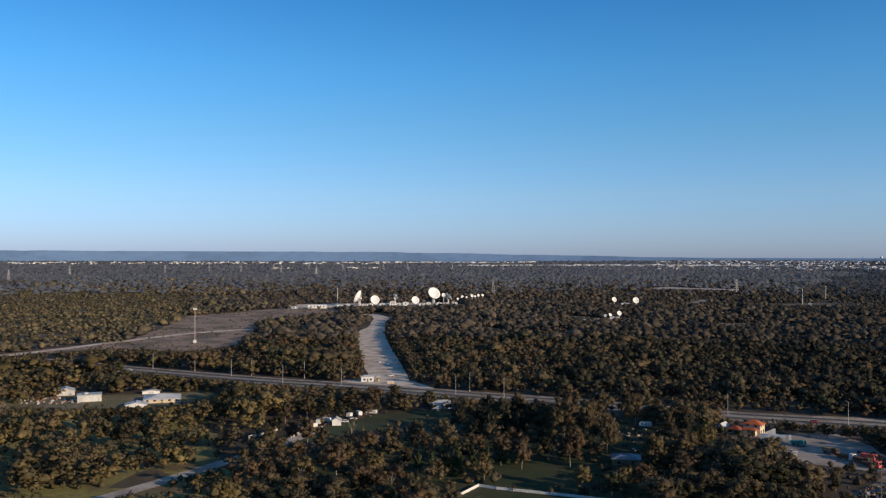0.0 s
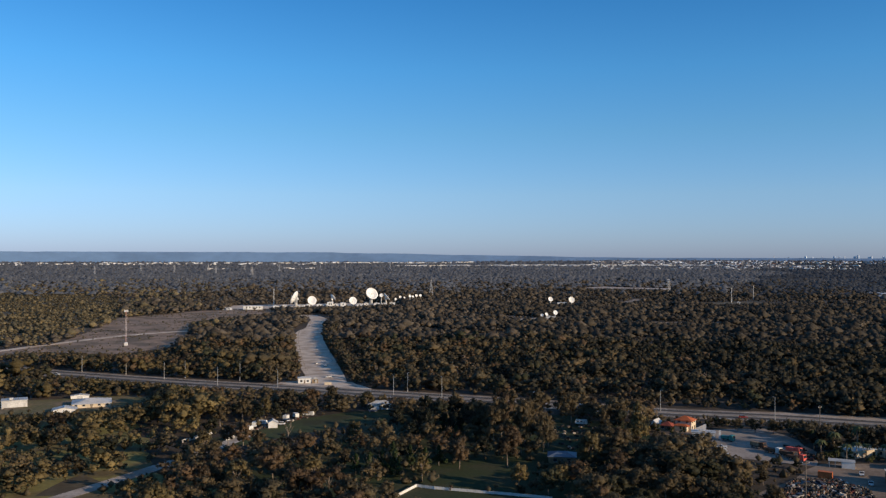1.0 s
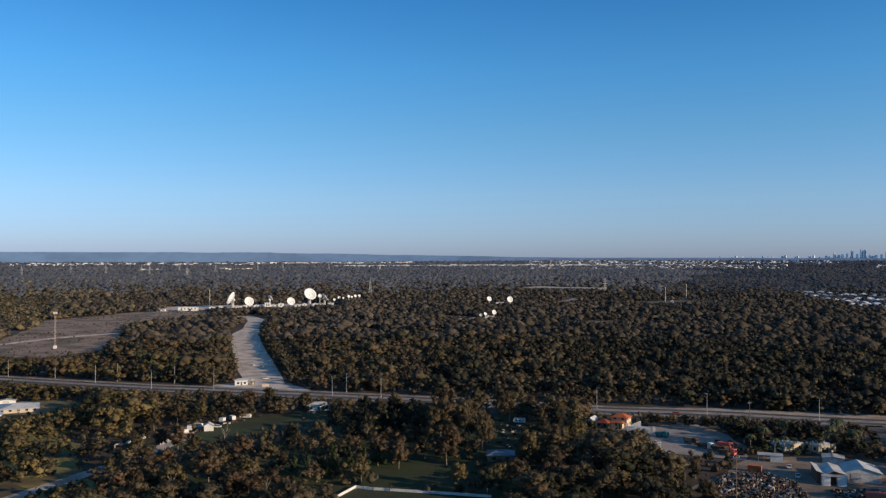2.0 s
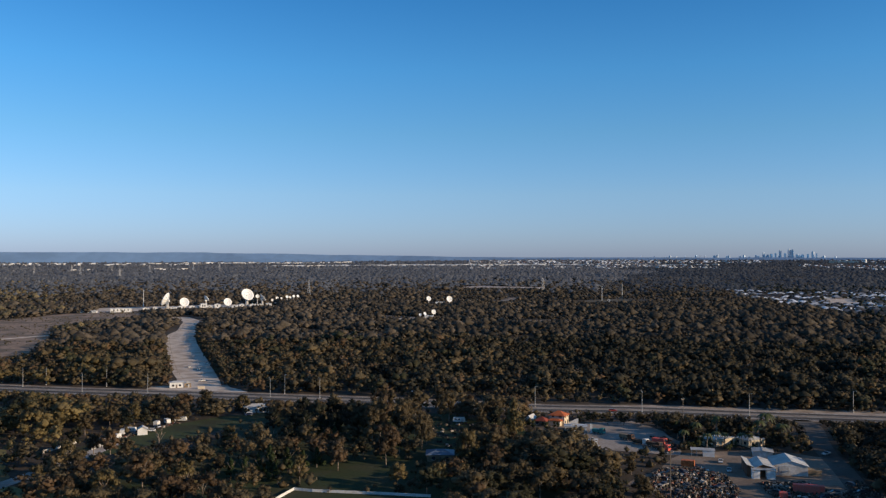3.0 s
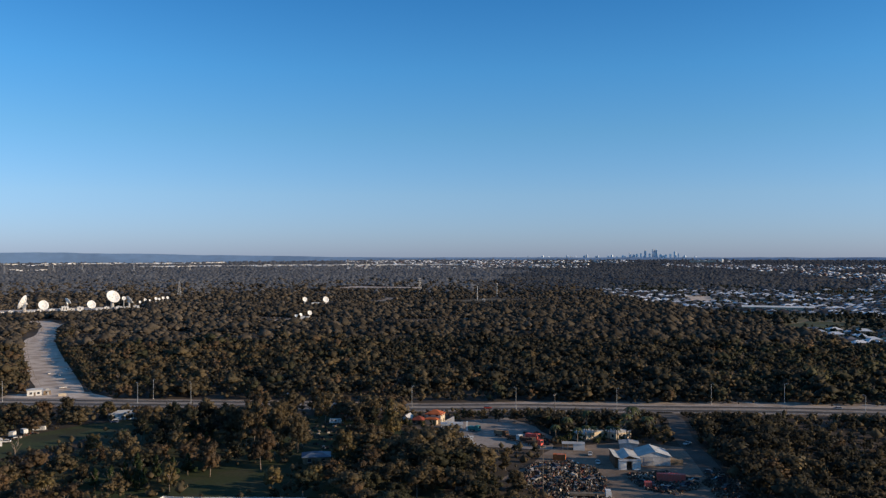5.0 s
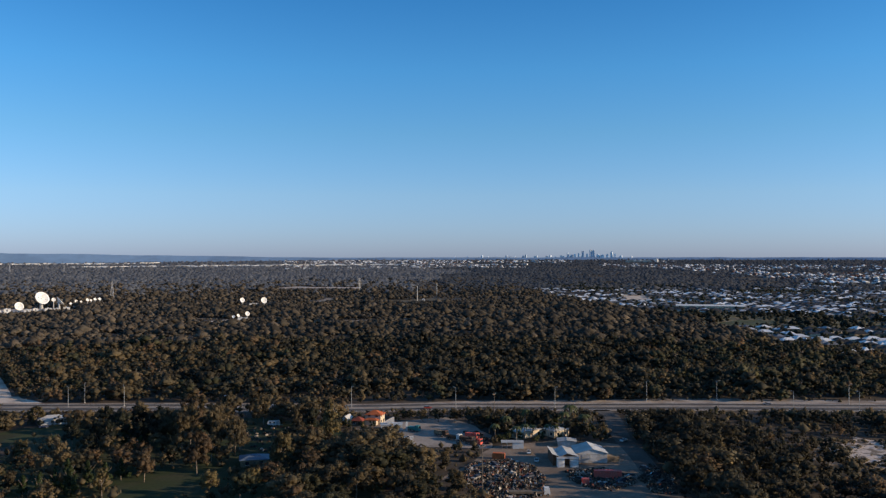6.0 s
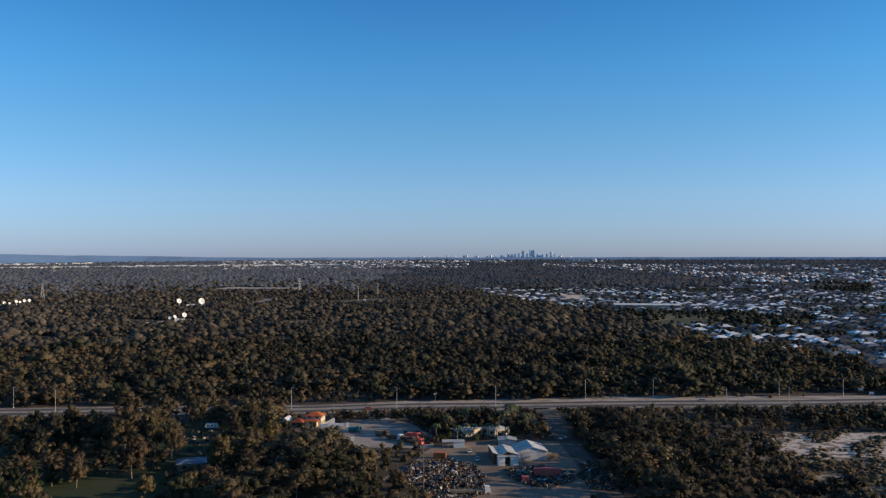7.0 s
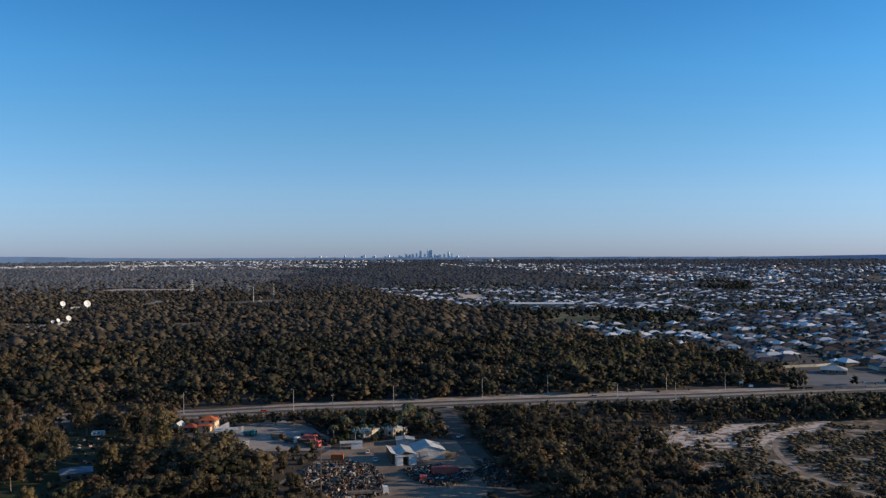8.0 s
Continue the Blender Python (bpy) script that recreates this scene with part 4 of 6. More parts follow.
    ex, ey = np.array([p.x for p in edge for k in range(4)]) + rng.uniform(0.5, 4, 4 * len(edge)), np.array([p.y for p in edge for k in range(4)]) + rng.uniform(-5, 5, 4 * len(edge))
    x, y, h = np.concatenate([x, ex]), np.concatenate([y, ey]), np.concatenate([h, rng.uniform(2.5, 4.5, len(ex))])
    # leaf colour darkens eastwards to imitate the falling side light
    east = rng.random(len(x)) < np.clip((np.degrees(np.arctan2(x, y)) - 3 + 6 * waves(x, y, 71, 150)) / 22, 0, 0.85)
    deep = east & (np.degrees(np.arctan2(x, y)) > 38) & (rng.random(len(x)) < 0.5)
    forest("woodland", rng, x[deep], y[deep], h[deep], temps, M["green"], "deep green trees in the eastern woodland, darkened for weaker light")
    forest("woodland", rng, x[east & ~deep], y[east & ~deep], h[east & ~deep], temps, M["gum_dim"], "eastern woodland, leaves darkened for weaker side light")
    x, y, h = x[~east], y[~east], h[~east]
    # olive trees, their lighter tone including the sun on them
    dry = (x < -105) & (y < 655) & (rng.random(len(x)) < 0.7)
    forest("woodland", rng, x[dry], y[dry], h[dry], temps, M["olive"], "yellow-olive trees beside the farm, lightened as if sunlit")
    x, y, h = x[~dry], y[~dry], h[~dry]
    third = rng.random(len(x))
    for a, b, m, n in ((0, 0.74, "gum", "olive-brown canopy of eucalypt woodland"), (0.74, 0.9, "gum_red", "russet trees in the eucalypt woodland"), (0.9, 1, "green", "deep green trees in the eucalypt woodland")):
        i = (third >= a) & (third < b)
        forest("woodland", rng, x[i], y[i], h[i], temps, M[m], n)
    # low trees and shrubs under it, near and far
    temps = [crown(rng, 1, 4, 1.0, spread=1.2, low=0.2, size=0.15, solid=OCTA) for k in range(8)]
    x, y = scatter(rng, 16000, 258, 830)
    ok = bush(x, y)
    x, y = spaced(x[ok], y[ok], 6.0)
    h = np.clip(2.6 + 0.8 * waves(x, y, 37, 50) + rng.normal(0, 0.9, len(x)), 0.8, 5.5)
    h = np.minimum(h, tallest(x, y, 0.4 * h) + 0.4)
    forest("shrubs", rng, x, y, h, temps, M["gum"], "low brown shrubs between the trees", sx=0.75)
    # scrub on the sand clearing
    x, y = scatter(rng, 13000, 200, 470, 45, 66)
    ok = inside(x, y, CLEARING) & ~near_line(x, y, LOOP, 5) & (waves(x, y, 43, 22) + rng.uniform(-0.5, 0.5, len(x)) > np.where(inside(x, y, SAND_PATCH), 0.25, -0.5))
    forest("scrub", rng, x[ok], y[ok], rng.uniform(0.45, 1.35, ok.sum()) ** 1.6, temps, M["gum"], "low dark scrub on the sand clearing", sx=1.6)
    # heath and field shrubs
    x, y = scatter(rng, 9000, 690, 1500, -29, -7)
    ok = inside(x, y, FIELD) & ~near_line(x, y, TRAIL, 7) & (waves(x, y, 45, 90) + rng.uniform(-0.7, 0.7, len(x)) > 0.15)
    forest("field_shrubs", rng, x[ok], y[ok], rng.uniform(0.4, 1.7, ok.sum()), temps, M["heath_leaves"], "low brown shrubs scattered over the dry field", sx=1.1)
    x, y = scatter(rng, 26000, 690, 2500, -31, -8)
    ok = inside(x, y, HEATH) & ~near_line(x, y, TRAIL, 8) & (waves(x, y, 49, 120) + rng.uniform(-0.9, 0.9, len(x)) > -0.75)
    forest("heath_shrubs", rng, x[ok], y[ok], rng.uniform(1.2, 3.4, ok.sum()), temps, M["heath_leaves"], "dense olive-brown shrubs of the heath", sx=1.35)
    # groves inside the suburb
    temps = [crown(rng, 3, 3, 0.95, spread=0.6, low=0.26, size=0.1) for k in range(6)]
    x, y = scatter(rng, 12000, 900, 2800, 36, 60)
    ok = (inside(x, y, GREENBELT) & ~inside(x, y, GREEN_FIELD) & (waves(x, y, 47, 90) > 0.2)) | (inside(x, y, FAR_GROVE) & (waves(x, y, 53, 160) + rng.uniform(-0.6, 0.6, len(x)) > -0.1))
    x, y = spaced(x[ok], y[ok], 9)
    forest("grove", rng, x, y, np.clip(rng.normal(8, 2, len(x)), 4, 13), temps, M["garden"], "dark leafy grove between housing estates")
    # farther woodland
    temps = [crown(rng, 2, 3, 1.0, spread=0.74, low=0.16, size=0.1, solid=OCTA) for k in range(10)] + [crown(rng, 1, 4, 1.05, spread=1.15, low=0.16, size=0.12, solid=OCTA) for k in range(6)]
    near, far = scatter(rng, 27000, 830, 1550), scatter(rng, 30000, 1550, 2900)
    x, y = np.concatenate([near[0], far[0]]), np.concatenate([near[1], far[1]])
    low = inside(x, y, HEATH)
    ok = bush(x, y) & (rng.random(len(x)) < np.clip((3000 - np.hypot(x, y)) / 1000, 0, 1)) & (waves(x, y, 35, 110) + rng.uniform(-0.9, 0.9, len(x)) > -0.9) & (~low | (rng.random(len(x)) < 0.75))
    x, y = x[ok], y[ok]
    h = np.clip(5.6 + 1.3 * waves(x, y, 39, 200) + rng.normal(0, 1.5, len(x)), 2.0, 12)
    h = np.where(inside(x, y, HEATH), h * 0.6, h)
    h = np.minimum(h, tallest(x, y, 0.4 * h) + 1.0)
    dry = inside(x, y, HEATH) | ((np.degrees(np.arctan2(x, y)) < -12 + 4 * waves(x, y, 57, 300)) & (rng.random(len(x)) < 0.55))
    forest("heath_trees", rng, x[dry], y[dry], h[dry], temps, M["heath_leaves"], "dry olive shrubs and low trees of the heath", sx=1.1)
    x, y, h = x[~dry], y[~dry], h[~dry]
    # the far belt also darkens eastwards by colour, as if less lit
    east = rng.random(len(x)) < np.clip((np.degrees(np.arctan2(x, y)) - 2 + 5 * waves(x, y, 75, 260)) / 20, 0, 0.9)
    forest("far_woodland", rng, x[east], y[east], h[east], temps, M["wood_mid"], "brown woodland farther off, darkened for weaker side light", sx=1.25)
    forest("far_woodland", rng, x[~east], y[~east], h[~east], temps, M["wood_far"], "olive-brown eucalypt woodland farther off", sx=1.25)
    one = (np.array([(1, 0, 0.4), (-1, 0, 0.35), (0, 1, 0.4), (0, -1, 0.4), (0.1, 0, 1), (0, 0, -0.1)]) * [0.9, 0.9, 1], np.array([(0, 2, 4), (2, 1, 4), (1, 3, 4), (3, 0, 4)]))
    temps = [(one[0] * rng.uniform(0.7, 1.3, one[0].shape), one[1], one[0] + [0, 0, 0.001]) for k in range(8)]
    x, y = scatter(rng, 100000, 1400, 4900)
    r = np.hypot(x, y)
    town = inside(x, y, SUBURB)
    ok = (bush(x, y) & (rng.random(len(x)) < np.clip((r - 1850) / 1100, 0, 1))) | (town & (r > 2150) & (waves(x, y, 41, 300) + rng.uniform(-0.7, 0.7, len(x)) > np.where(r > 4250, -2, np.where(x > 0.95 * y, 0.3, -0.35))))
    x, y = spaced(x[ok], y[ok], 12)
    h = rng.uniform(4, 11, len(x))
    near = np.hypot(x, y) < 2400
    h[near] = np.minimum(h[near], tallest(x[near], y[near], 3.0) + 1.0)
    # both far materials carry distance haze in their base colour
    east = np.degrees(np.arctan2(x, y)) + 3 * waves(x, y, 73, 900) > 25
    for side, m, label in ((~east, "wood_hazed", "woodland reaching to the horizon, tinted with distance haze"), (east, "wood_east", "dark woodland between the far suburbs, tinted with haze")):
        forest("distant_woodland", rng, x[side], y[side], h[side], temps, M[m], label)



def bush_around():
    """Plain bush that goes on below and behind the camera."""
    rng = np.random.default_rng(91)
    temps = [crown(rng, 3, 3, 0.95, spread=0.6, low=0.25, size=0.1) for k in range(5)]
    x, y = scatter(rng, 1000, 6, 330, -180, 180)
    a = np.degrees(np.arctan2(x, y))
    ok = bush(x, y) & ((np.hypot(x, y) < 258) | (a < -30) | (a > 65))
    x, y = spaced(x[ok], y[ok], 11)
    forest("bush_around", rng, x, y, rng.uniform(5, 10, len(x)), temps, M["gum"], "olive-brown gum trees of the bush below")


hero_trees()
near_trees()
woods()
bush_around()


# ---- the earth station ----
def antenna(x, y, d, up, turn, rise_deg, label, feed=True, group="dish antennas of the earth station"):
    """A dish of diameter d with its middle at the height up; it looks towards the compass turn, raised by rise_deg."""
    ob = empty("dish_antenna", pose(x, y, float(land(x, y))), label, "antenna", group)
    aim = pose(0, 0, up, 0, 0, -turn) @ pose(0, 0, 0, rise_deg - 90, 0, 0)
    # bowl: rings of a paraboloid, with a thickness
    n, rings, v, f = 28, 6, [], []
    depth = 0.17 * d
    for side in (0, 1):
        for i in range(rings + 1):
            r = d / 2 * i / rings
            z = depth * (i / rings) ** 2 - side * 0.03 * d
            v += [aim @ Vector((r * math.cos(2 * math.pi * k / n), r * math.sin(2 * math.pi * k / n), z)) for k in range(n)]
        o = side * (rings + 1) * n
        for i in range(rings):
            for k in range(n):
                q = (o + i * n + k, o + i * n + (k + 1) % n, o + (i + 1) * n + (k + 1) % n, o + (i + 1) * n + k)
                f.append(q if side == 0 else q[::-1])
    f += [(rings * n + k, rings * n + (k + 1) % n, (2 * rings + 1) * n + (k + 1) % n, (2 * rings + 1) * n + k) for k in range(n)]
    part("reflector", mesh("reflector", v, f, M["dish"], True), ob, "white dished reflector")
    # ribs behind the bowl
    s = Solid()
    for k in range(10):
        a = 2 * math.pi * k / 10
        e = Vector((math.cos(a), math.sin(a), 0))
        s.tube(aim @ (e * d * 0.47 + Vector((0, 0, depth * 0.85 - 0.04 * d))), aim @ Vector((e.x * 0.05 * d, e.y * 0.05 * d, -0.14 * d)), 0.008 * d, n=4)
        s.tube(aim @ (e * d * 0.28 + Vector((0, 0, depth * 0.3 - 0.04 * d))), aim @ Vector((e.x * 0.05 * d, e.y * 0.05 * d, -0.16 * d)), 0.008 * d, n=4)
    part("back_frame", s.mesh("back_frame", M["steel"]), ob, "steel ribs behind the dish")
    if feed:
        for k in range(4):
            a = math.pi / 4 + math.pi / 2 * k
            part("feed_leg", Solid().tube(aim @ Vector((math.cos(a) * d * 0.36, math.sin(a) * d * 0.36, depth * 0.55)), aim @ Vector((math.cos(a) * 0.03 * d, math.sin(a) * 0.03 * d, 0.38 * d)), 0.004 * d, n=5).mesh("feed_leg", M["steel"]), ob)
        part("subreflector", Solid().tube(aim @ Vector((0, 0, 0.37 * d)), aim @ Vector((0, 0, 0.39 * d)), 0.045 * d, 0.03 * d, 12).mesh("subreflector", M["dish"]), ob)
    part("feed_horn", Solid().tube(aim @ Vector((0, 0, -0.02 * d)), aim @ Vector((0, 0, 0.08 * d)), 0.03 * d, 0.02 * d, 10).mesh("feed_horn", M["white"]), ob)
    part("hub", Solid().tube(aim @ Vector((0, 0, -0.2 * d)), aim @ Vector((0, 0, -0.02 * d)), 0.07 * d, 0.12 * d, 10).mesh("hub", M["white"]), ob)
    part("yoke", Solid().box(-0.1 * d, -0.1 * d, up - 0.3 * d, 0.1 * d, 0.1 * d, up - 0.08 * d, pose(0, 0, 0, 0, 0, -turn), 0.3).mesh("yoke", M["steel"]), ob, "steel turning yoke")
    part("pedestal", Solid().tube((0, 0, -0.5), (0, 0, max(0.8, up - 0.28 * d)), 0.15 * d, 0.1 * d, 10).mesh("pedestal", M["concrete"]), ob, "pale concrete pedestal")
    return ob


def flat_building(x, y, w, d, h, turn, label, wall="white", roof="tin_white", name="building", doors=1, windows=3, group=""):
    """A low building with a slightly overhanging flat roof, doors and windows on its front."""
    ob = empty(name, pose(x, y, float(land(x, y)), 0, 0, -turn), label, "building", group)
    part("wall", Solid().box(-w / 2, -d / 2, -0.3, w / 2, d / 2, h).mesh("wall", M[wall]), ob)
    s = Solid().box(-w / 2 - 0.3, -d / 2 - 0.3, h, w / 2 + 0.3, d / 2 + 0.3, h + 0.25)
    s.box(-w * 0.2, -d * 0.2, h + 0.25, -w * 0.2 + 2, -d * 0.2 + 1.6, h + 1.2)
    part("roof", s.mesh("roof", M[roof]), ob)
    for k in range(windows):
        c = -w / 2 + w * (k + 1) / (windows + 1)
        win = part("window", Solid().box(c - 0.8, -d / 2 - 0.06, h * 0.4, c + 0.8, -d / 2 + 0.05, h * 0.8).mesh("window", M["glass"]), ob)
        part("frame", Solid().box(c - 0.9, -d / 2 - 0.1, h * 0.4 - 0.1, c + 0.9, -d / 2 - 0.003, h * 0.4).mesh("frame", M["white"]), win)
    for k in range(doors):
        c = w / 2 - 1.4 - k * 4
        part("door", Solid().box(c - 0.5, -d / 2 - 0.07, 0, c + 0.5, -d / 2 + 0.05, 2.1).mesh("door", M["tin"]), ob)
    return ob


def earth_station():
    antenna(-16, 1456, 21.5, 19.5, 152, 32, "very large white dish antenna tilted to the sky")
    antenna(-141, 1449, 23.0, 13.5, 284, 26, "large white dish antenna seen nearly edge-on")
    antenna(-115, 1450, 15.5, 9.0, 158, 22, "white dish antenna on a concrete pedestal")
    antenna(-82, 1470, 11.5, 13.5, 60, 35, "grey dish antenna seen from behind")
    antenna(-47, 1454, 13.5, 8.5, 160, 24, "white dish antenna beside low equipment huts")
    antenna(9, 1475, 15.0, 13.5, 80, 40, "white dish antenna turned away to the side")
    antenna(1, 1470, 6.5, 17, 170, 25, "small white dish antenna on a tall mount")
    for x, y, d, h in ((27, 1560, 4.4, 6), (36, 1590, 5.4, 8), (44, 1600, 3.6, 7), (55, 1625, 5.6, 8.5), (61, 1630, 4, 7.5), (68, 1645, 5.2, 8.5), (76, 1650, 5.2, 8.5)):
        antenna(x, y, d, h, 160, 25, "small white dish antenna in a row", False)
    antenna(294, 1478, 8.6, 9.6, 165, 22, "white dish antenna standing in the bush", group="dish antennas in the bush")
    antenna(334, 1492, 11.0, 7.6, 168, 20, "large white dish antenna standing in the bush", group="dish antennas in the bush")
    antenna(239, 1167, 6.6, 7.0, 165, 22, "white dish antenna at a bush clearing", group="dish antennas in the bush")
    antenna(226, 1163, 5.0, 5.0, 150, 30, "white dish antenna at a bush clearing", group="dish antennas in the bush")
    antenna(219, 1158, 4.2, 4.2, 200, 30, "small white dish antenna at a bush clearing", group="dish antennas in the bush")
    flat_building(229, 1150, 11, 5, 3.2, 11, "small white equipment hut beside dish antennas", doors=1, windows=1)
    flat_building(316, 1486, 16, 6, 3.5, 11, "low white equipment hut in the bush", windows=2)
    flat_building(-200, 1372, 30, 12, 5.5, -8, "long low white building with a flat roof", windows=5)
    row = [(-170, 1418, 9, 2.8), (-157, 1424, 7, 3.2), (-130, 1430, 10, 3.0), (-120, 1438, 6, 3.6), (-101, 1438, 9, 4.2), (-91, 1446, 6, 3.4), (-74, 1440, 8, 4.4), (-62, 1440, 9, 6.4), (-35, 1446, 9, 4.0), (-24, 1452, 7, 5.2), (-6, 1450, 9, 5.4), (6, 1462, 7, 4.0), (20, 1480, 9, 4.6), (34, 1530, 6, 3.6)]
    for x, y, w, h in row:
        flat_building(x, y, w, 6, h, (x * 7) % 30 - 15, "low white equipment building of the antenna station", windows=1, group="station buildings")
    flat_building(-83, 1432, 10, 5, 8.0, -4, "white equipment block with a flat roof", windows=2, group="station buildings")
    for x, y in ((-255, 1368), (-242, 1365), (-236, 1362)):
        flat_building(x, y, 7, 4, 3, 10, "small white site hut beside the field", windows=1, group="site huts")


def mast():
    ob = empty("radio_mast", pose(-238.6, 828.8, 0), "slender red and white guyed radio mast in the field", "mast")
    s = Solid()
    for k in range(3):
        a = 2 * math.pi * k / 3
        p = Vector((0.55 * math.cos(a), 0.55 * math.sin(a), 0))
        q = Vector((0.55 * math.cos(a + 2.094), 0.55 * math.sin(a + 2.094), 0))
        s.tube(p, p + Vector((0, 0, 33)), 0.09, n=4)
        for j in range(22):
            s.tube(p + Vector((0, 0, 1.5 * j)), q + Vector((0, 0, 1.5 * j + 1.5)), 0.02, n=3)
    part("lattice", s.mesh("lattice", M["mast_paint"]), ob, "pale red and white banded lattice")
    part("antenna_panels", Solid().box(-1.7, -0.5, 31.6, 1.7, 0.5, 33.4).mesh("panels", M["white"]), ob, "white panel antennas")
    for k in range(3):
        a = 2 * math.pi * k / 3 + 0.5
        part("guy_wire", Solid().tube((0, 0, 28), (16 * math.cos(a), 16 * math.sin(a), 0), 0.012, n=3).mesh("guy_wire", M["steel"]), ob)
    part("cabinet", Solid().box(-1.4, -1.2, -0.1, 1.2, 0.9, 2.8, taper=0.06).mesh("cabinet", M["white"]), ob, "white equipment cabinet")


def pylon_first():
    """A lattice tower of a power line, 30 m high."""
    ob = empty("power_pylon", pose(-1273, 2521, float(land(-1273, 2521))), "pale steel lattice power pylon in the bush", "pylon", "power pylons")
    s = Solid()
    at = lambda h: 3.2 * (1 - h / 34) + 0.4
    for sx, sy in ((1, 1), (1, -1), (-1, 1), (-1, -1)):
        s.tube((3.6 * sx, 3.6 * sy, -2), (0.5 * sx, 0.5 * sy, 34), 0.42, 0.22, 4)
    for h in range(0, 32, 4):
        a, b = at(h), at(h + 4)
        for k in range(4):
            q = pose(0, 0, 0, 0, 0, 90 * k)
            s.tube(q @ Vector((-a, -a, h)), q @ Vector((b, -b, h + 4)), 0.14, n=3).tube(q @ Vector((a, -a, h)), q @ Vector((-b, -b, h + 4)), 0.14, n=3)
    part("body", s.mesh("body", M["pylon"]), ob)
    for h, w in ((22, 7), (27, 5.5), (32, 4)):
        part("cross_arm", Solid().box(-w, -0.3, h, w, 0.3, h + 0.5).mesh("cross_arm", M["pylon"]), ob)
    return ob


def pylons():
    first, rnd = pylon_first(), random.Random(12)
    for x, y in ((-1267, 2919), (-1027, 3178), (-901, 3313), (-783, 3338), (-620, 3300), (-453, 3078), (645, 1890), (109, 1859), (-408, 3512), (-250, 3600), (-150, 3650), (40, 3700), (260, 3720), (955, 3670), (1010, 3690), (1060, 3650), (-560, 3600), (-700, 3560)):
        copy_thing(first, pose(x, y, float(land(x, y)), 0, 0, rnd.uniform(0, 90)))
    ob = empty("bush_pole", pose(622.5, 1489.4, 0), "tall pale pole standing in a grassy bush clearing", "pole", "bush poles")
    part("shaft", Solid().tube((0, 0, -0.5), (0, 0, 29), 0.55, 0.35, 8).mesh("shaft", M["white"]), ob)
    part("cross_arm", Solid().box(-1.5, -0.2, 27.5, 1.5, 0.2, 28).mesh("cross_arm", M["steel"]), ob)
    copy_thing(ob, pose(731, 1643, 0)), copy_thing(ob, pose(-179, 1463, 0))
    flat_building(634, 1486, 5, 4, 4, 20, "small white hut beside tall poles", windows=1)


# ---- the road's lamps ----
def street_lamps():
    ob = empty("street_lamp", pose(-95, 592, 0), "tall galvanised street lamp beside the highway", "street lamp", "street lamps along the highway")
    part("pole", Solid().tube((0, 0, -0.3), (0, 0, 11.5), 0.17, 0.1, 8).mesh("pole", M["steel"]), ob)
    part("arm", Solid().tube((0, 0, 11.4), (0, -1.0, 11.7), 0.06, 0.05, 6).mesh("arm", M["steel"]), ob)
    part("luminaire", Solid().box(-0.15, -1.7, 11.65, 0.15, -0.9, 11.8, taper=0.2).mesh("luminaire", M["steel"]), ob)
    part("base_plate", Solid().box(-0.3, -0.3, -0.1, 0.3, 0.3, 0.35).mesh("base_plate", M["concrete"]), ob)
    for x, y, turn in ((-66, 561, 180), (8, 527, 180), (17, 540, 0), (37, 519, 180), (-216, 642, 0), (-181, 629, 0), (-148, 603, 180), (-135, 608, 0), (-106, 571, 180), (153, 462, 0),
                       (205, 435, 180), (256, 413, 0), (316, 409, 0), (355, 394, 0), (365, 346, 180), (414, 352, 0), (396, 330, 180), (455, 340, 0), (472, 297, 180), (502, 327, 0)):
        copy_thing(ob, pose(x, y, 0.1, 0, 0, turn + 25))
    ob = empty("power_pole", pose(138.6, 272, 0), "tall grey timber power pole beside the scrapyard", "power pole", "timber power poles")
    part("pole", Solid().tube((0, 0, -0.5), (0, 0, 18.5), 0.2, 0.13, 8).mesh("pole", M["timber"]), ob)
    part("cross_arm", Solid().box(-1.2, -0.09, 17.4, 1.2, 0.09, 17.6).mesh("cross_arm", M["timber"]), ob)
    for k in (-1.1, 0, 1.1):
        part("insulator", Solid().tube((k, 0, 17.6), (k, 0, 18.0), 0.09, 0.05, 6).mesh("insulator", M["white"]), ob)
    copy_thing(ob, pose(196, 372, 0, 0, 0, 30))


# ---- buildings near the camera ----
def gable(s, x0, x1, y0, y1, eave, ridge, at=0.5):
    """Adds a gabled body to the solid, with its ridge along y."""
    xm = x0 + (x1 - x0) * at
    return s.prism([(x0, -0.2), (x1, -0.2), (x1, eave), (xm, ridge), (x0, eave)], y0, y1)


def sheet(s, x0, z0, x1, z1, y0, y1, t=0.12):
    """Adds a sloping roof sheet to the solid."""
    return s.prism([(x0, z0), (x1, z1), (x1, z1 + t), (x0, z0 + t)], y0, y1)


def gable_shed(x, y, w, d, eave, ridge, turn, label, wall="tin", roof="tin", doors=1, name="shed", windows=0):
    ob = empty(name, pose(x, y, 0, 0, 0, -turn), label, "shed" if name == "shed" else "house")
    part("wall", gable(Solid(), -w / 2, w / 2, -d / 2, d / 2, eave, ridge).mesh("wall", M[wall]), ob)
    for a, b in ((-1, 1), (1, -1)):
        part("roof_sheet", sheet(Solid(), a * (w / 2 + 0.4), eave - 0.1, 0, ridge + 0.06, -d / 2 - 0.4, d / 2 + 0.4).mesh("roof_sheet", M[roof]), ob)
    part("ridge_cap", Solid().box(-0.25, -d / 2 - 0.42, ridge + 0.1, 0.25, d / 2 + 0.42, ridge + 0.24).mesh("ridge_cap", M[roof]), ob)
    for k in range(doors):
        c = -w / 2 + w * (k + 1) / (doors + 1)
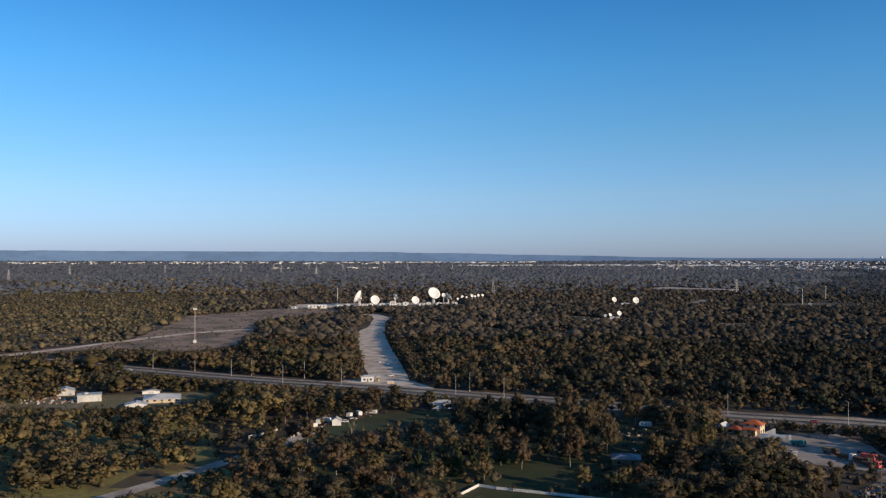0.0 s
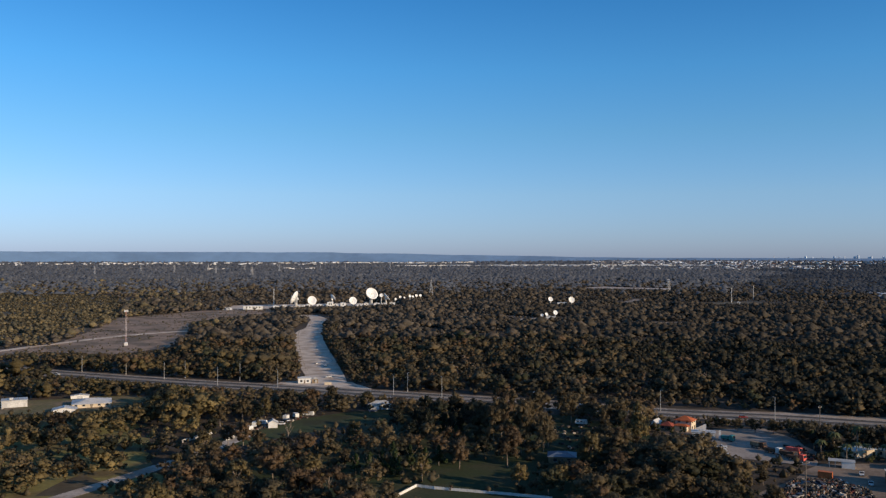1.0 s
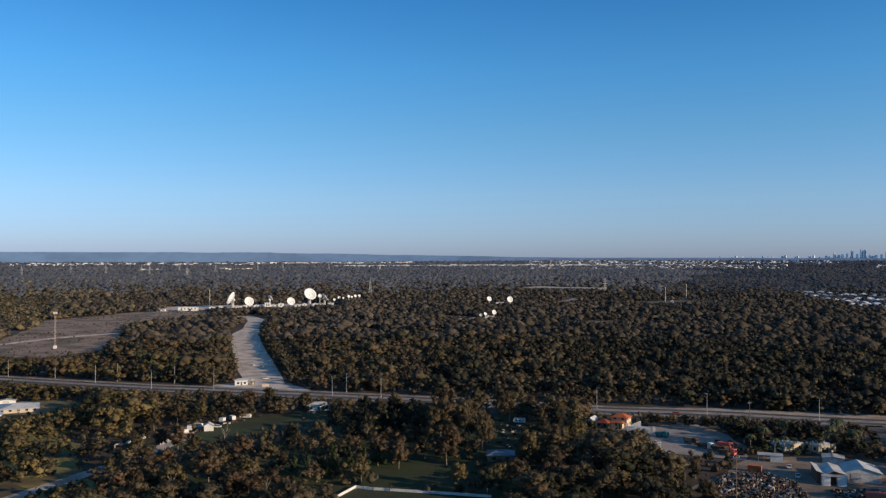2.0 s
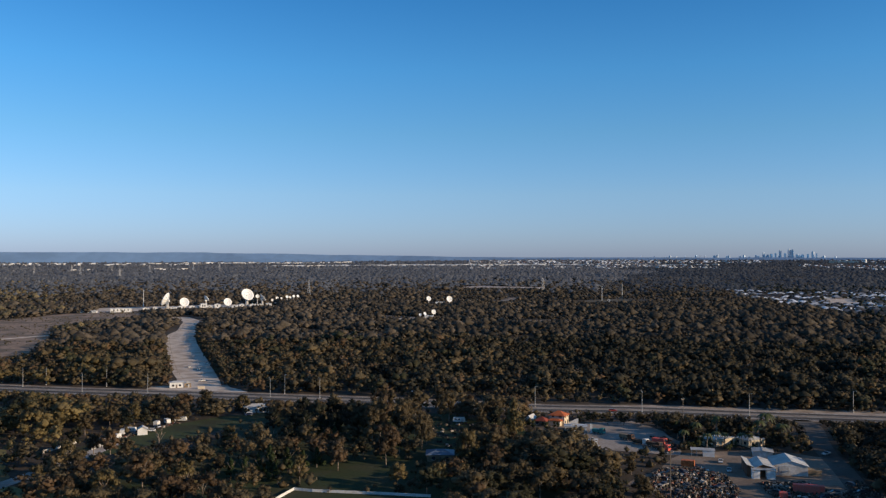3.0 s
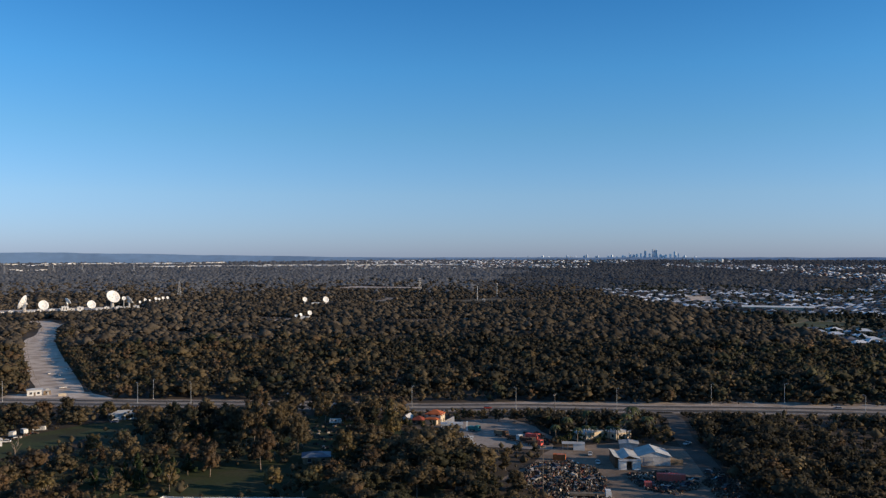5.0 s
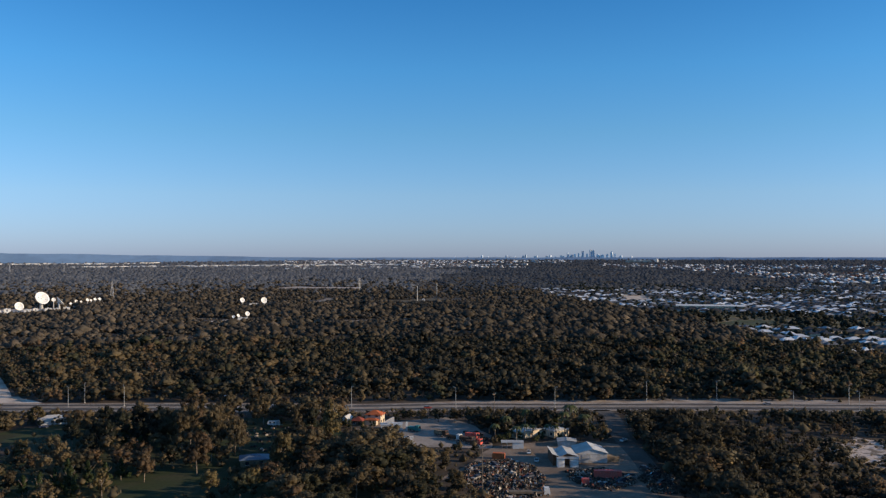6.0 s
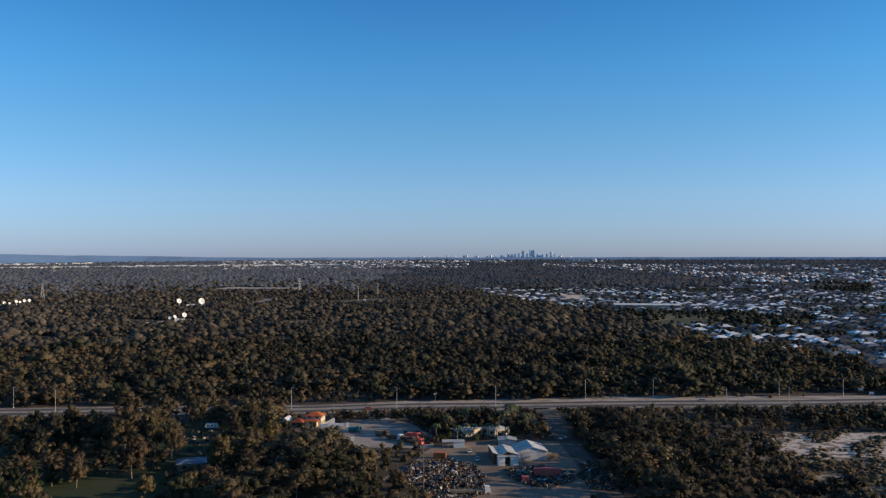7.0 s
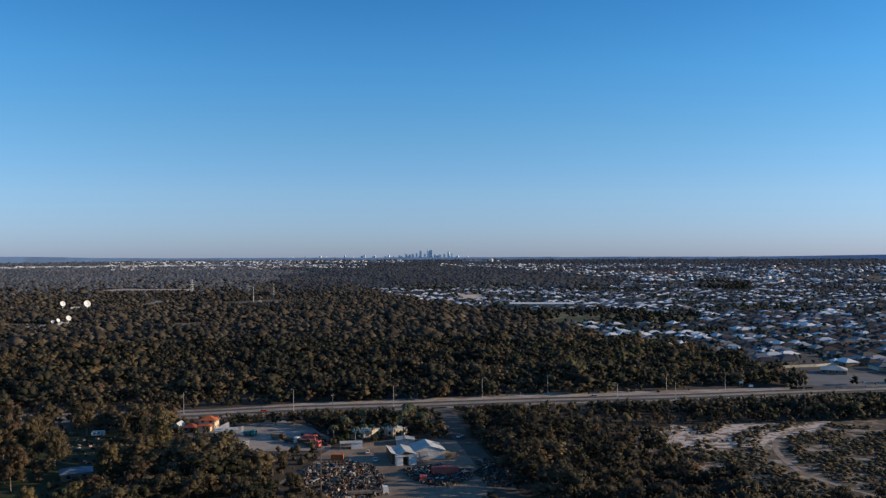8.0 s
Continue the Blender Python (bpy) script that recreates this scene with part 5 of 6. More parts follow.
        part("roller_door", Solid().box(c - 1.5, -d / 2 - 0.06, 0, c + 1.5, -d / 2 + 0.1, min(3.0, eave - 0.3)).mesh("roller_door", M["tin_white"]), ob)
    for k in range(windows):
        c = -d / 2 + d * (k + 1) / (windows + 1)
        part("window", Solid().box(w / 2 - 0.05, c - 0.7, 1.0, w / 2 + 0.06, c + 0.7, 2.1).mesh("window", M["glass"]), ob)
    return ob


def hip(s, w, d, z, h, over=0.5, t=0.18):
    """Adds a hipped roof to the solid."""
    a, b = w / 2 + over, d / 2 + over
    run = min(a, b)
    rx, ry = a - run, b - run
    v = [(-a, -b, z), (a, -b, z), (a, b, z), (-a, b, z), (-a, -b, z + t), (a, -b, z + t), (a, b, z + t), (-a, b, z + t), (-rx - 0.01, -ry - 0.01, z + h), (rx + 0.01, -ry - 0.01, z + h), (rx + 0.01, ry + 0.01, z + h), (-rx - 0.01, ry + 0.01, z + h)]
    return s.add(v, [(3, 2, 1, 0), (0, 1, 5, 4), (1, 2, 6, 5), (2, 3, 7, 6), (3, 0, 4, 7), (4, 5, 9, 8), (5, 6, 10, 9), (6, 7, 11, 10), (7, 4, 8, 11), (8, 9, 10, 11)])


def hip_house(x, y, w, d, h, turn, label, wall="cream", roof="tile_red", rh=2.0, group="", storeys=1):
    ob = empty("house", pose(x, y, float(land(x, y)), 0, 0, -turn), label, "house", group)
    part("wall", Solid().box(-w / 2, -d / 2, -0.3, w / 2, d / 2, h).mesh("wall", M[wall]), ob)
    part("roof", hip(Solid(), w, d, h, rh).mesh("roof", M[roof]), ob)
    for lev in range(storeys):
        z = 0.9 + lev * 2.9
        for k in range(max(2, int(w / 4))):
            c = -w / 2 + w * (k + 0.5) / max(2, int(w / 4))
            win = part("window", Solid().box(c - 0.7, -d / 2 - 0.05, z, c + 0.7, -d / 2 + 0.05, z + 1.3).mesh("window", M["glass"]), ob)
            part("sill", Solid().box(c - 0.85, -d / 2 - 0.16, z - 0.12, c + 0.85, -d / 2 - 0.003, z).mesh("sill", M["white"]), win)
        for k in range(2):
            c = -d / 4 + d / 2 * k
            part("window", Solid().box(w / 2 - 0.05, c - 0.7, z, w / 2 + 0.05, c + 0.7, z + 1.3).mesh("window", M["glass"]), ob)
            part("window", Solid().box(-w / 2 - 0.05, c - 0.7, z, -w / 2 + 0.05, c + 0.7, z + 1.3).mesh("window", M["glass"]), ob)
    part("door", Solid().box(-0.5, -d / 2 - 0.07, 0, 0.5, -d / 2 + 0.05, 2.1).mesh("door", M["timber"]), ob)
    return ob


def orange_house():
    ob = hip_house(149.5, 413.5, 8.0, 6.8, 4.6, 38, "two-storey cream house with an orange tiled roof", storeys=2, rh=2.1)
    porch = part("porch", Solid().box(-3.4, -6.2, -0.2, 2.6, -3.4, 2.5).mesh("porch", M["cream"]), ob)
    part("porch_roof", hip(Solid(), 6.6, 3.0, 2.5, 1.0).mesh("porch_roof", M["tile_red"]), porch).location = (-0.4, -4.8, 0)
    hip_house(140.2, 412.5, 5.8, 5.6, 2.4, 38, "low red-roofed annex beside the orange-roofed house", roof="brick_red", wall="brown", rh=1.9)
    gable_shed(136.5, 419, 3.0, 7, 2.6, 4.0, 38, "small white-gabled shed beside a tree", "white", "tin_white", 0)
    s = Solid().prism([(0, -0.2), (5.0, -0.2), (5.0, 3.0), (4.2, 3.0), (0, 0.8)], -0.15, 0.15)
    tagged(new("garden_wall", s.mesh("garden_wall", M["white"])), "white rendered stair wall beside the cream house", "wall").matrix_basis = pose(153.8, 411.5, 0, 0, 0, -20)
    ob = flat_building(151.8, 396, 10.5, 6, 2.4, 20, "low shop with a pale grey flat roof", "white", "tin_white", "shop", 1, 3)
    sign = empty("sign", pose(156.6, 388, 0, 0, 0, -20), "tall narrow white sign board in the truck yard", "sign")
    part("board", Solid().box(-0.5, -0.1, 0.3, 0.5, 0.1, 4.6).mesh("board", M["white"]), sign)
    part("post", Solid().box(-0.08, -0.05, -0.3, 0.08, 0.05, 0.3).mesh("post", M["steel"]), sign)


def workshop():
    """Three joined gabled sheds with two white boxes in front."""
    ob = empty("workshop", pose(184.9, 296.1, 0, 0, 0, -23), "grey steel workshop of joined gabled sheds", "workshop")
    body = Solid()
    body.prism([(-1.6, -0.2), (1.5, -0.2), (1.5, 3.5), (-1.6, 4.6)], 3.0, 17)
    gable(body, 1.5, 9.0, 3.2, 17, 3.5, 4.9, 0.36)
    part("wall", body.mesh("wall", M["rust"]), ob, "rusty brown steel walls")
    part("hall_wall", gable(Solid(), 9.0, 21.5, 7.4, 21, 3.8, 5.6, 0.52).mesh("hall_wall", M["tin_white"]), ob, "white steel wall of the large hall")
    for x0, z0, x1, z1, y0, y1, m in ((-1.9, 4.75, 1.5, 3.55, 2.6, 17.3, "tin"), (1.5, 3.55, 4.2, 4.95, 2.8, 17.3, "tin"), (4.2, 4.95, 9.0, 3.55, 2.8, 17.3, "tin"), (8.8, 3.75, 15.5, 5.65, 7.0, 21.4, "tin"), (15.5, 5.65, 22.0, 3.75, 7.0, 21.4, "tin_white")):
        part("roof_sheet", sheet(Solid(), x0, z0, x1, z1, y0, y1).mesh("roof_sheet", M[m]), ob)
    for a, b in ((-0.2, 2.7), (5.1, 8.3)):
        box = part("front_box", Solid().box(a, 0, -0.1, b, 3.4, 3.5).mesh("front_box", M["white"]), ob, "white steel box in front of the workshop")
        part("door", Solid().box(a + 0.5, -0.06, 0, b - 0.5, 0.05, 2.6).mesh("door", M["white"]), box)
    part("link_roof", sheet(Solid(), -0.3, 3.55, 8.6, 3.55, -0.3, 3.2).mesh("link_roof", M["tin"]), ob)
    part("roller_door", Solid().box(11, 7.3, 0, 14.5, 7.5, 3.3).mesh("roller_door", M["tin"]), ob, "grey roller door")
    part("stripe", Solid().box(9.2, 7.33, 3.4, 21.3, 7.5, 3.7).mesh("stripe", M["tin"]), ob)
    part("lean_to", Solid().box(21.5, 8.6, -0.2, 26.8, 13, 2.2).mesh("lean_to", M["brown"]), ob, "low tan lean-to")
    hip_house(203, 354, 15, 8, 3.2, -12, "cream low house half hidden among palms", "cream", "tin_white", 0.8)
    hip_house(217, 350, 9.5, 9, 3.0, -12, "house with a pale steel hipped roof among palms", "cream", "tin_white", 1.6)
    gable_shed(210, 329, 8, 7, 2.5, 2.9, 30, "grey-roofed open shed behind the workshop", "tin", "tin")
    shed = empty("carport", pose(185.6, 335, 0, 0, 0, -27), "low grey-roofed carport with one white wall", "carport")
    part("roof", sheet(Solid(), -5, 2.7, 5, 2.7, -2.5, 2.8).mesh("roof", M["tin"]), shed)
    part("wall", Solid().box(0, -2.2, -0.1, 4.8, 2.5, 2.7).mesh("wall", M["white"]), shed)
    for px in (-4.6, -2.4):
        for py in (-2.2, 2.4):
            part("post", Solid().box(px - 0.08, py - 0.08, -0.1, px + 0.08, py + 0.08, 2.7).mesh("post", M["steel"]), shed)


def farm():
    flat_building(-205, 500, 13, 9, 3.8, -22, "white flat-roofed steel farm shed in a grassy yard", "tin_white", "tin", "farm_shed", 1, 0)
    gable_shed(-228, 521, 10, 9, 3.0, 4.4, -24, "grey steel farm shed in shade", "tin", "tin", 1)
    gable_shed(-255, 520, 9, 7, 3.0, 4.0, -26, "open weathered farm shed", "timber", "tin", 1)
    hip_house(-163, 501, 20, 17, 2.0, -17, "long low house with a wide pale steel roof", "cream", "tin_white", 2.2)
    gable_shed(-170.5, 480, 12, 8, 1.7, 2.9, -17, "low pale awning shed beside the long house", "white", "tin_white", 0)
    gable_shed(-178, 526, 10, 4, 1.7, 2.3, -17, "low white store shed behind the long house", "white", "tin_white", 1)
    hip_house(0, 481, 13, 8, 2.8, 0, "house with a pale grey roof in deep shade", "white", "tin", 1.6)
    hip_house(109, 463, 10, 9, 2.8, 14, "small house half hidden by tall trees", "brown", "tin", 1.7)
    hip_house(75, 352, 11, 9, 2.8, 12, "house among trees, steel roof tinted blue-grey for shade", "brown", "tin_shaded", 1.6)
    flat_building(94, 510, 5, 4, 3.2, 10, "small white hut among trees beside the road", windows=1, name="hut")
    # gatehouse at the start of the sand track
    hip_house(-50.5, 580, 8.5, 5, 3.4, -5, "white gatehouse with a hipped roof by the sand track", "white", "tin_white", 0.9)
    flat_building(-43.5, 579, 4, 3, 2.8, -5, "small brown gate kiosk beside the gatehouse", "brown", "tin", "kiosk", 1, 1)
    tagged(new("gate_wall", Solid().box(-2.2, -0.3, -0.2, 2.2, 0.3, 1.7).mesh("gate_wall", M["cream"])), "low cream gate wall beside the track", "wall").matrix_basis = pose(-34.4, 570, 0)
    ob = empty("track_fence", pose(0, 0, 0), "line of grey fence posts along the sand track", "fence")
    post = Solid().tube((0, 0, -0.2), (0, 0, 1.7), 0.08, n=5).mesh("post", M["timber"])
    for p in TRACK_LEFT[3:42]:
        part("post", post, ob).location = (p.x + 3.5, p.y, 0.07)


# ---- caravans, cars and trucks ----
def wheel(r, w, x, y, parent):
    tyre = part("wheel", Solid().tube((x - w / 2, y, r), (x + w / 2, y, r), r, r, 12).mesh("wheel", M["rubber"]), parent)
    part("rim", Solid().tube((x - w / 2 - 0.01, y, r), (x + w / 2 + 0.01, y, r), r * 0.55, r * 0.55, 10).mesh("rim", M["steel"]), tyre)


def car_first(paint, ute=False):
    ob = empty("ute" if ute else "car", pose(0, 0, 0), "pale utility truck" if ute else "parked car", "car")
    outline = [(-2.2, 0.35), (2.2, 0.35), (2.25, 0.75), (1.1, 0.95), (-2.2, 1.0)]
    s = Solid().prism([(y, z) for y, z in outline], -0.88, 0.88, pose(0, 0, 0, 0, 0, 90))
    part("body", s.mesh("body", M[paint]), ob)
    c = [(-0.2, 0.95), (1.1, 0.95), (0.5, 1.5), (-0.1, 1.5)] if ute else [(-2.0, 0.98), (1.1, 0.95), (0.4, 1.48), (-1.5, 1.48)]
    part("cabin", Solid().prism(c, -0.76, 0.76, pose(0, 0, 0, 0, 0, 90)).mesh("cabin", M["glass"]), ob, "dark glazed cabin")
    part("cabin_roof", Solid().box(-0.72, c[3][0] - 0.02, 1.48, 0.72, c[2][0] + 0.02, 1.55, taper=0.08).mesh("cabin_roof", M[paint]), ob)
    for x in (-0.8, 0.8):
        for y in (-1.35, 1.4):
            wheel(0.33, 0.22, x, y, ob)
    for x in (-0.6, 0.6):
        part("headlight", Solid().box(x - 0.2, 2.2, 0.6, x + 0.2, 2.27, 0.75).mesh("headlight", M["steel"]), ob)
    return ob


def lorry(x, y, turn, cab, deck, length, label, load=None, load_h=1.4):
    ob = empty("lorry", pose(x, y, 0.06, 0, 0, -turn), label, "lorry", "trucks in the yards")
    part("cab", Solid().prism([(length / 2, 0.6), (length / 2 + 2.1, 0.6), (length / 2 + 2.1, 1.6), (length / 2 + 1.8, 2.9), (length / 2, 2.9)], -1.2, 1.2, pose(0, 0, 0, 0, 0, 90)).mesh("cab", M[cab]), ob)
    part("windscreen", Solid().prism([(length / 2 + 2.13, 1.6), (length / 2 + 2.15, 1.6), (length / 2 + 1.88, 2.7), (length / 2 + 1.86, 2.7)], -1.05, 1.05, pose(0, 0, 0, 0, 0, 90)).mesh("windscreen", M["glass"]), ob)
    part("deck", Solid().box(-1.25, -length / 2, 1.0, 1.25, length / 2 - 0.3, 1.25).mesh("deck", M[deck]), ob)
    part("chassis", Solid().box(-0.5, -length / 2 + 0.3, 0.6, 0.5, length / 2 + 0.5, 0.997).mesh("chassis", M["rubber"]), ob)
    if load:
        part("load", Solid().box(-1.2, -length / 2 + 0.1, 1.253, 1.2, length / 2 - 0.5, 1.25 + load_h).mesh("load", M[load]), ob)
    for wx in (-1.05, 1.05):
        for wy in [length / 2 + 1.2, length / 2 - 1.2, -length / 2 + 2.2, -length / 2 + 1.0]:
            wheel(0.5, 0.3, wx, wy, ob)
    return ob


def caravan_first():
    ob = empty("caravan", pose(-63.7, 424.5, 0.05, 0, 0, -60), "small white caravan beside the paddock", "caravan", "caravans by the paddock")
    part("body", Solid().prism([(-2.9, 0.5), (2.9, 0.5), (3.1, 1.3), (2.7, 2.5), (-2.7, 2.5), (-3.1, 1.4)], -1.15, 1.15).mesh("body", M["white"]), ob)
    part("stripe", Solid().box(-2.9, -1.17, 1.0, 2.9, 1.17, 1.15).mesh("stripe", M["tin"]), ob)
    for c in (-1.6, 0.2):
        part("window", Solid().box(c - 0.5, -1.18, 1.4, c + 0.5, -1.1, 2.0).mesh("window", M["glass"]), ob)
    part("door", Solid().box(1.4, -1.18, 0.6, 2.0, -1.1, 2.2).mesh("door", M["tin_white"]), ob)
    for y in (-1.0, 1.0):
        tyre = part("wheel", Solid().tube((0, y - 0.1, 0.33), (0, y + 0.1, 0.33), 0.33, n=12).mesh("wheel", M["rubber"]), ob)
    part("drawbar", Solid().box(2.9, -0.08, 0.45, 4.2, 0.08, 0.55).mesh("drawbar", M["steel"]), ob)
    return ob


def container(x, y, z, w, l, h, turn, mat, label):
    ob = empty("shipping_container", pose(x, y, z, 0, 0, -turn), label, "container", "shipping containers")
    # one corrugated shell: a zigzag ring, drawn upwards
    n = int(l / 0.3) // 2 * 2
    ring = [(-l / 2 + l * k / n, -w / 2 - (0.05 if k % 2 else 0.0)) for k in range(n + 1)] + [(l / 2 - l * k / n, w / 2 + (0.05 if k % 2 else 0.0)) for k in range(n + 1)]
    m = len(ring)
    s = Solid().add([(x, y, z) for z in (0.1, h) for x, y in ring], [tuple(range(m - 1, -1, -1)), tuple(range(m, 2 * m))] + [(k, (k + 1) % m, (k + 1) % m + m, k + m) for k in range(m)])
    part("body", s.mesh("body", M[mat]), ob)
    for px in (-l / 2, l / 2):
        for py in (-w / 2, w / 2):
            part("corner_post", Solid().box(px - 0.08, py - 0.08, 0, px + 0.08, py + 0.08, h + 0.03).mesh("corner_post", M[mat]), ob)
    part("door", Solid().box(l / 2 + 0.003, -w / 2 + 0.1, 0.2, l / 2 + 0.06, w / 2 - 0.1, h - 0.1).mesh("door", M[mat]), ob)


def scrap(name, poly, number, high, label, size=(0.2, 1.15), look_of="scrap"):
    """A heap of odd pieces over a piece of ground."""
    rng = np.random.default_rng(len(poly) * 7 + number)
    p = np.array(poly)
    s = Solid()
    mid = p.mean(0)
    reach = np.abs(p - mid).max()
    while number:
        x, y = rng.uniform(p[:, 0].min(), p[:, 0].max()), rng.uniform(p[:, 1].min(), p[:, 1].max())
        if not inside(np.array([x]), np.array([y]), poly)[0]:
            continue
        number -= 1
        a, b, c = rng.uniform(*size), rng.uniform(*size), rng.uniform(0.2, 0.8)
        z = max(0.0, high * (1 - (math.hypot(x - mid[0], y - mid[1]) / reach) ** 2) * (0.5 + 0.5 * float(waves(np.array([x]), np.array([y]), 9, 14)[0])))
        s.box(-a / 2, -b / 2, -0.25, a / 2, b / 2, c, pose(x, y, rng.uniform(0, 1) * z + 0.05, rng.uniform(-25, 25), rng.uniform(-25, 25), rng.uniform(0, 180)), rng.uniform(0, 0.4))
        if rng.random() < 0.2:
            s.tube((x, y, 0.1), (x + rng.uniform(-2, 2), y + rng.uniform(-2, 2), 0.3 + rng.uniform(0, 1.2) * z), 0.12, n=5)
    return tagged(new(name, s.mesh(name, M[look_of])), label, "scrap", kind="stuff")


HEAP_WEST = [(141, 258), (139, 296), (158, 318), (174, 316), (175, 296), (169, 280), (163, 270), (150, 258)]
HEAP_MID = [(179, 279), (184, 290), (201, 287), (204, 272), (198, 263), (184, 258), (178, 266)]
HEAP_EAST = [(203, 268), (213, 276), (222, 286), (216, 262), (202, 244), (196, 250)]


def vehicles():
    car = car_first("paint")
    car.matrix_basis = pose(110.5, 452.5, 0.06, 0, 0, 20)
    tagged(car, "pale car parked at a house among trees", group="parked cars")
    ute = car_first("white", True)
    ute.matrix_basis = pose(182, 308, 0.06, 0, 0, 150)
    tagged(ute, "white utility truck parked on gravel", group="parked cars")
    copy_thing(ute, pose(186.5, 322, 0.06, 0, 0, 150))
    for x, y, a in ((-38.5, 697, 5), (-42, 664, 170), (-50, 680, 12), (-36, 603, 95), (150.9, 371.5, 70), (148.5, 366.5, 75), (147.0, 362.0, 72), (146.0, 357.5, 74), (237.9, 325, 115)):
        copy_thing(ute, pose(x, y, 0.08, 0, 0, a))
    rnd = random.Random(4)
    for x, y, a in ((-58, 440, 30), (-50, 437, 80), (-47, 446, 10), (8, 470, 60), (-4, 470, 90), (14, 478, 20)):
        copy_thing(car, pose(x, y, 0.06, 0, 0, a))
    # wrecks on the heaps
    wreck = car_first("wreck")
    wreck.matrix_basis = pose(181, 276, 0.1, 0, 0, 40)
    tagged(wreck, "stripped car body among scrap", group="car wrecks")
    for x, y in ((190, 262), (186, 265), (194, 266), (183, 271), (200, 269), (155, 290), (160, 300), (150, 300), (165, 285), (147, 282), (158, 278), (170, 300), (163, 309), (210, 268), (206, 258), (214, 278), (156, 307), (146, 292)):
        copy_thing(wreck, pose(x, y, rnd.uniform(0.1, 0.7), rnd.uniform(-6, 6), rnd.uniform(-6, 6), rnd.uniform(0, 360)))
    # traffic on the highway
    for k, side, a in ((95, -6.2, 0), (150, 6.0, 180), (40, -6.2, 0), (118, 6.0, 180)):
        p, d = ROAD[k], (ROAD[k + 1] - ROAD[k]).normalized()
        copy_thing(car, pose(p.x - d.y * side, p.y + d.x * side, 0.11, 0, 0, math.degrees(math.atan2(d.y, d.x)) - 90 + a))
    lorry(153.0, 266.0, 113, "white", "timber", 12.5, "white truck with a long flat timber trailer", "timber", 0.5)
    lorry(166.5, 371.5, 150, "rust", "timber", 5, "brown truck with a loaded tray", "brown")
    lorry(168.5, 361.5, 150, "white", "rust", 6, "white-cabbed truck with a rusty tray", "rust", 0.8)
    lorry(172, 354.5, 158, "rust", "rust", 6, "dark rusty truck in the yard", "rust", 1.0)
    lorry(172.5, 348.5, 150, "red", "rust", 6, "red truck with a rusty tray", "rust", 0.6)
    lorry(177.5, 360.5, 155, "red", "red", 5, "bright red tray truck in the yard", "red", 1.2)
    lorry(159, 387, 140, "tealpaint", "tealpaint", 4, "small teal truck beside the white sign", "tealpaint", 1.0)
    container(193, 273.5, 0.05, 2.5, 10.3, 3.1, 31, "red", "long faded red shipping container in the scrapyard")
    container(180.5, 270, 0.05, 2.2, 2.6, 2.2, 31, "red", "small red steel skip in the scrapyard")
    container(170.5, 319.5, 0.05, 2.4, 5.0, 2.4, 35, "orange", "orange steel skip bin beside the scrap heap")
    first = caravan_first()
    for x, y, a in ((-59.4, 438, 20), (-44.1, 455.5, 65), (-38.0, 461, 12), (-48.5, 449, 110), (-69, 414.5, 35), (-62, 432, 95)):
        copy_thing(first, pose(x, y, 0.05, 0, 0, -a)).scale = (1 - 0.004 * a, 0.9, 0.85 + 0.002 * a)
    gable_shed(-53, 431, 4.5, 4, 2.6, 3.8, -8, "little white cabin with a gabled roof", "white", "tin_white", 0)
    scrap("scrap_heap", HEAP_WEST, 2600, 2.2, "wide heap of mixed rusty metal scrap")
    scrap("scrap_heap", HEAP_MID, 900, 1.4, "mixed metal scrap round a red container")
    scrap("scrap_heap", HEAP_EAST, 600, 0.8, "dark scrap strewn beside the gravel driveway")
    scrap("scrap_sheets", HEAP_WEST, 150, 2.6, "pale car panels and steel sheets on the scrap heap", (0.4, 1.5), "pale_scrap")
    scrap("scrap_sheets", HEAP_MID, 45, 1.6, "pale car panels strewn on metal scrap", (0.4, 1.5), "pale_scrap")
    scrap("camp_clutter", [(-66, 421), (-58, 434), (-40, 457), (-37, 454), (-52, 434), (-62, 420)], 70, 0.6, "mixed clutter strewn between caravans", (0.4, 1.8))
    for x, y, a in ((101, 428, 20),):
        copy_thing(first, pose(x, y, 0.05, 0, 0, -a))
    scrap("camp_clutter", [(84, 420), (100, 432), (108, 418), (94, 396), (86, 362), (78, 362)], 90, 0.6, "pale camp clutter strewn on shaded grass", (0.4, 2.0))
    copy_thing(first, pose(282.4, 330.1, 0.05, 0, 0, 62))
    scrap("farm_clutter", [(-250, 492), (-240, 512), (-212, 508), (-205, 490), (-225, 484)], 90, 0.5, "pale farm clutter strewn on grass", (0.4, 1.8), "pale_scrap")
    scrap("yard_clutter", [(178, 345), (183, 348), (186, 372), (180, 374)], 90, 1.0, "dark machinery parts beside parked trucks", (0.4, 2.0))


def fence(points, h, mat, label, name="fence", gap=3.0):
    ob = empty(name, pose(points[0][0], points[0][1], 0), label, "fence")
    o = Vector((*points[0], 0))
    for a, b in zip(points, points[1:]):
        a, b = Vector((*a, 0)) - o, Vector((*b, 0)) - o
        n = max(1, round((b - a).length / gap))
        turn = math.degrees(math.atan2((b - a).y, (b - a).x))
        for k in range(n):
            p, q = a.lerp(b, k / n), a.lerp(b, (k + 1) / n)
            part("post", Solid().box(-0.08, -0.08, -0.2, 0.08, 0.08, h + 0.1, pose(p.x, p.y, 0, 0, 0, turn)).mesh("post", M[mat]), ob)
            l = (q - p).length
            part("panel", Solid().box(0.085, -0.04, 0.1, l - 0.085, 0.04, h, pose(p.x, p.y, 0, 0, 0, turn)).mesh("panel", M[mat]), ob)


def palms():
    """A palm: a ringed trunk under a head of arched fronds."""
    rng = random.Random(3)
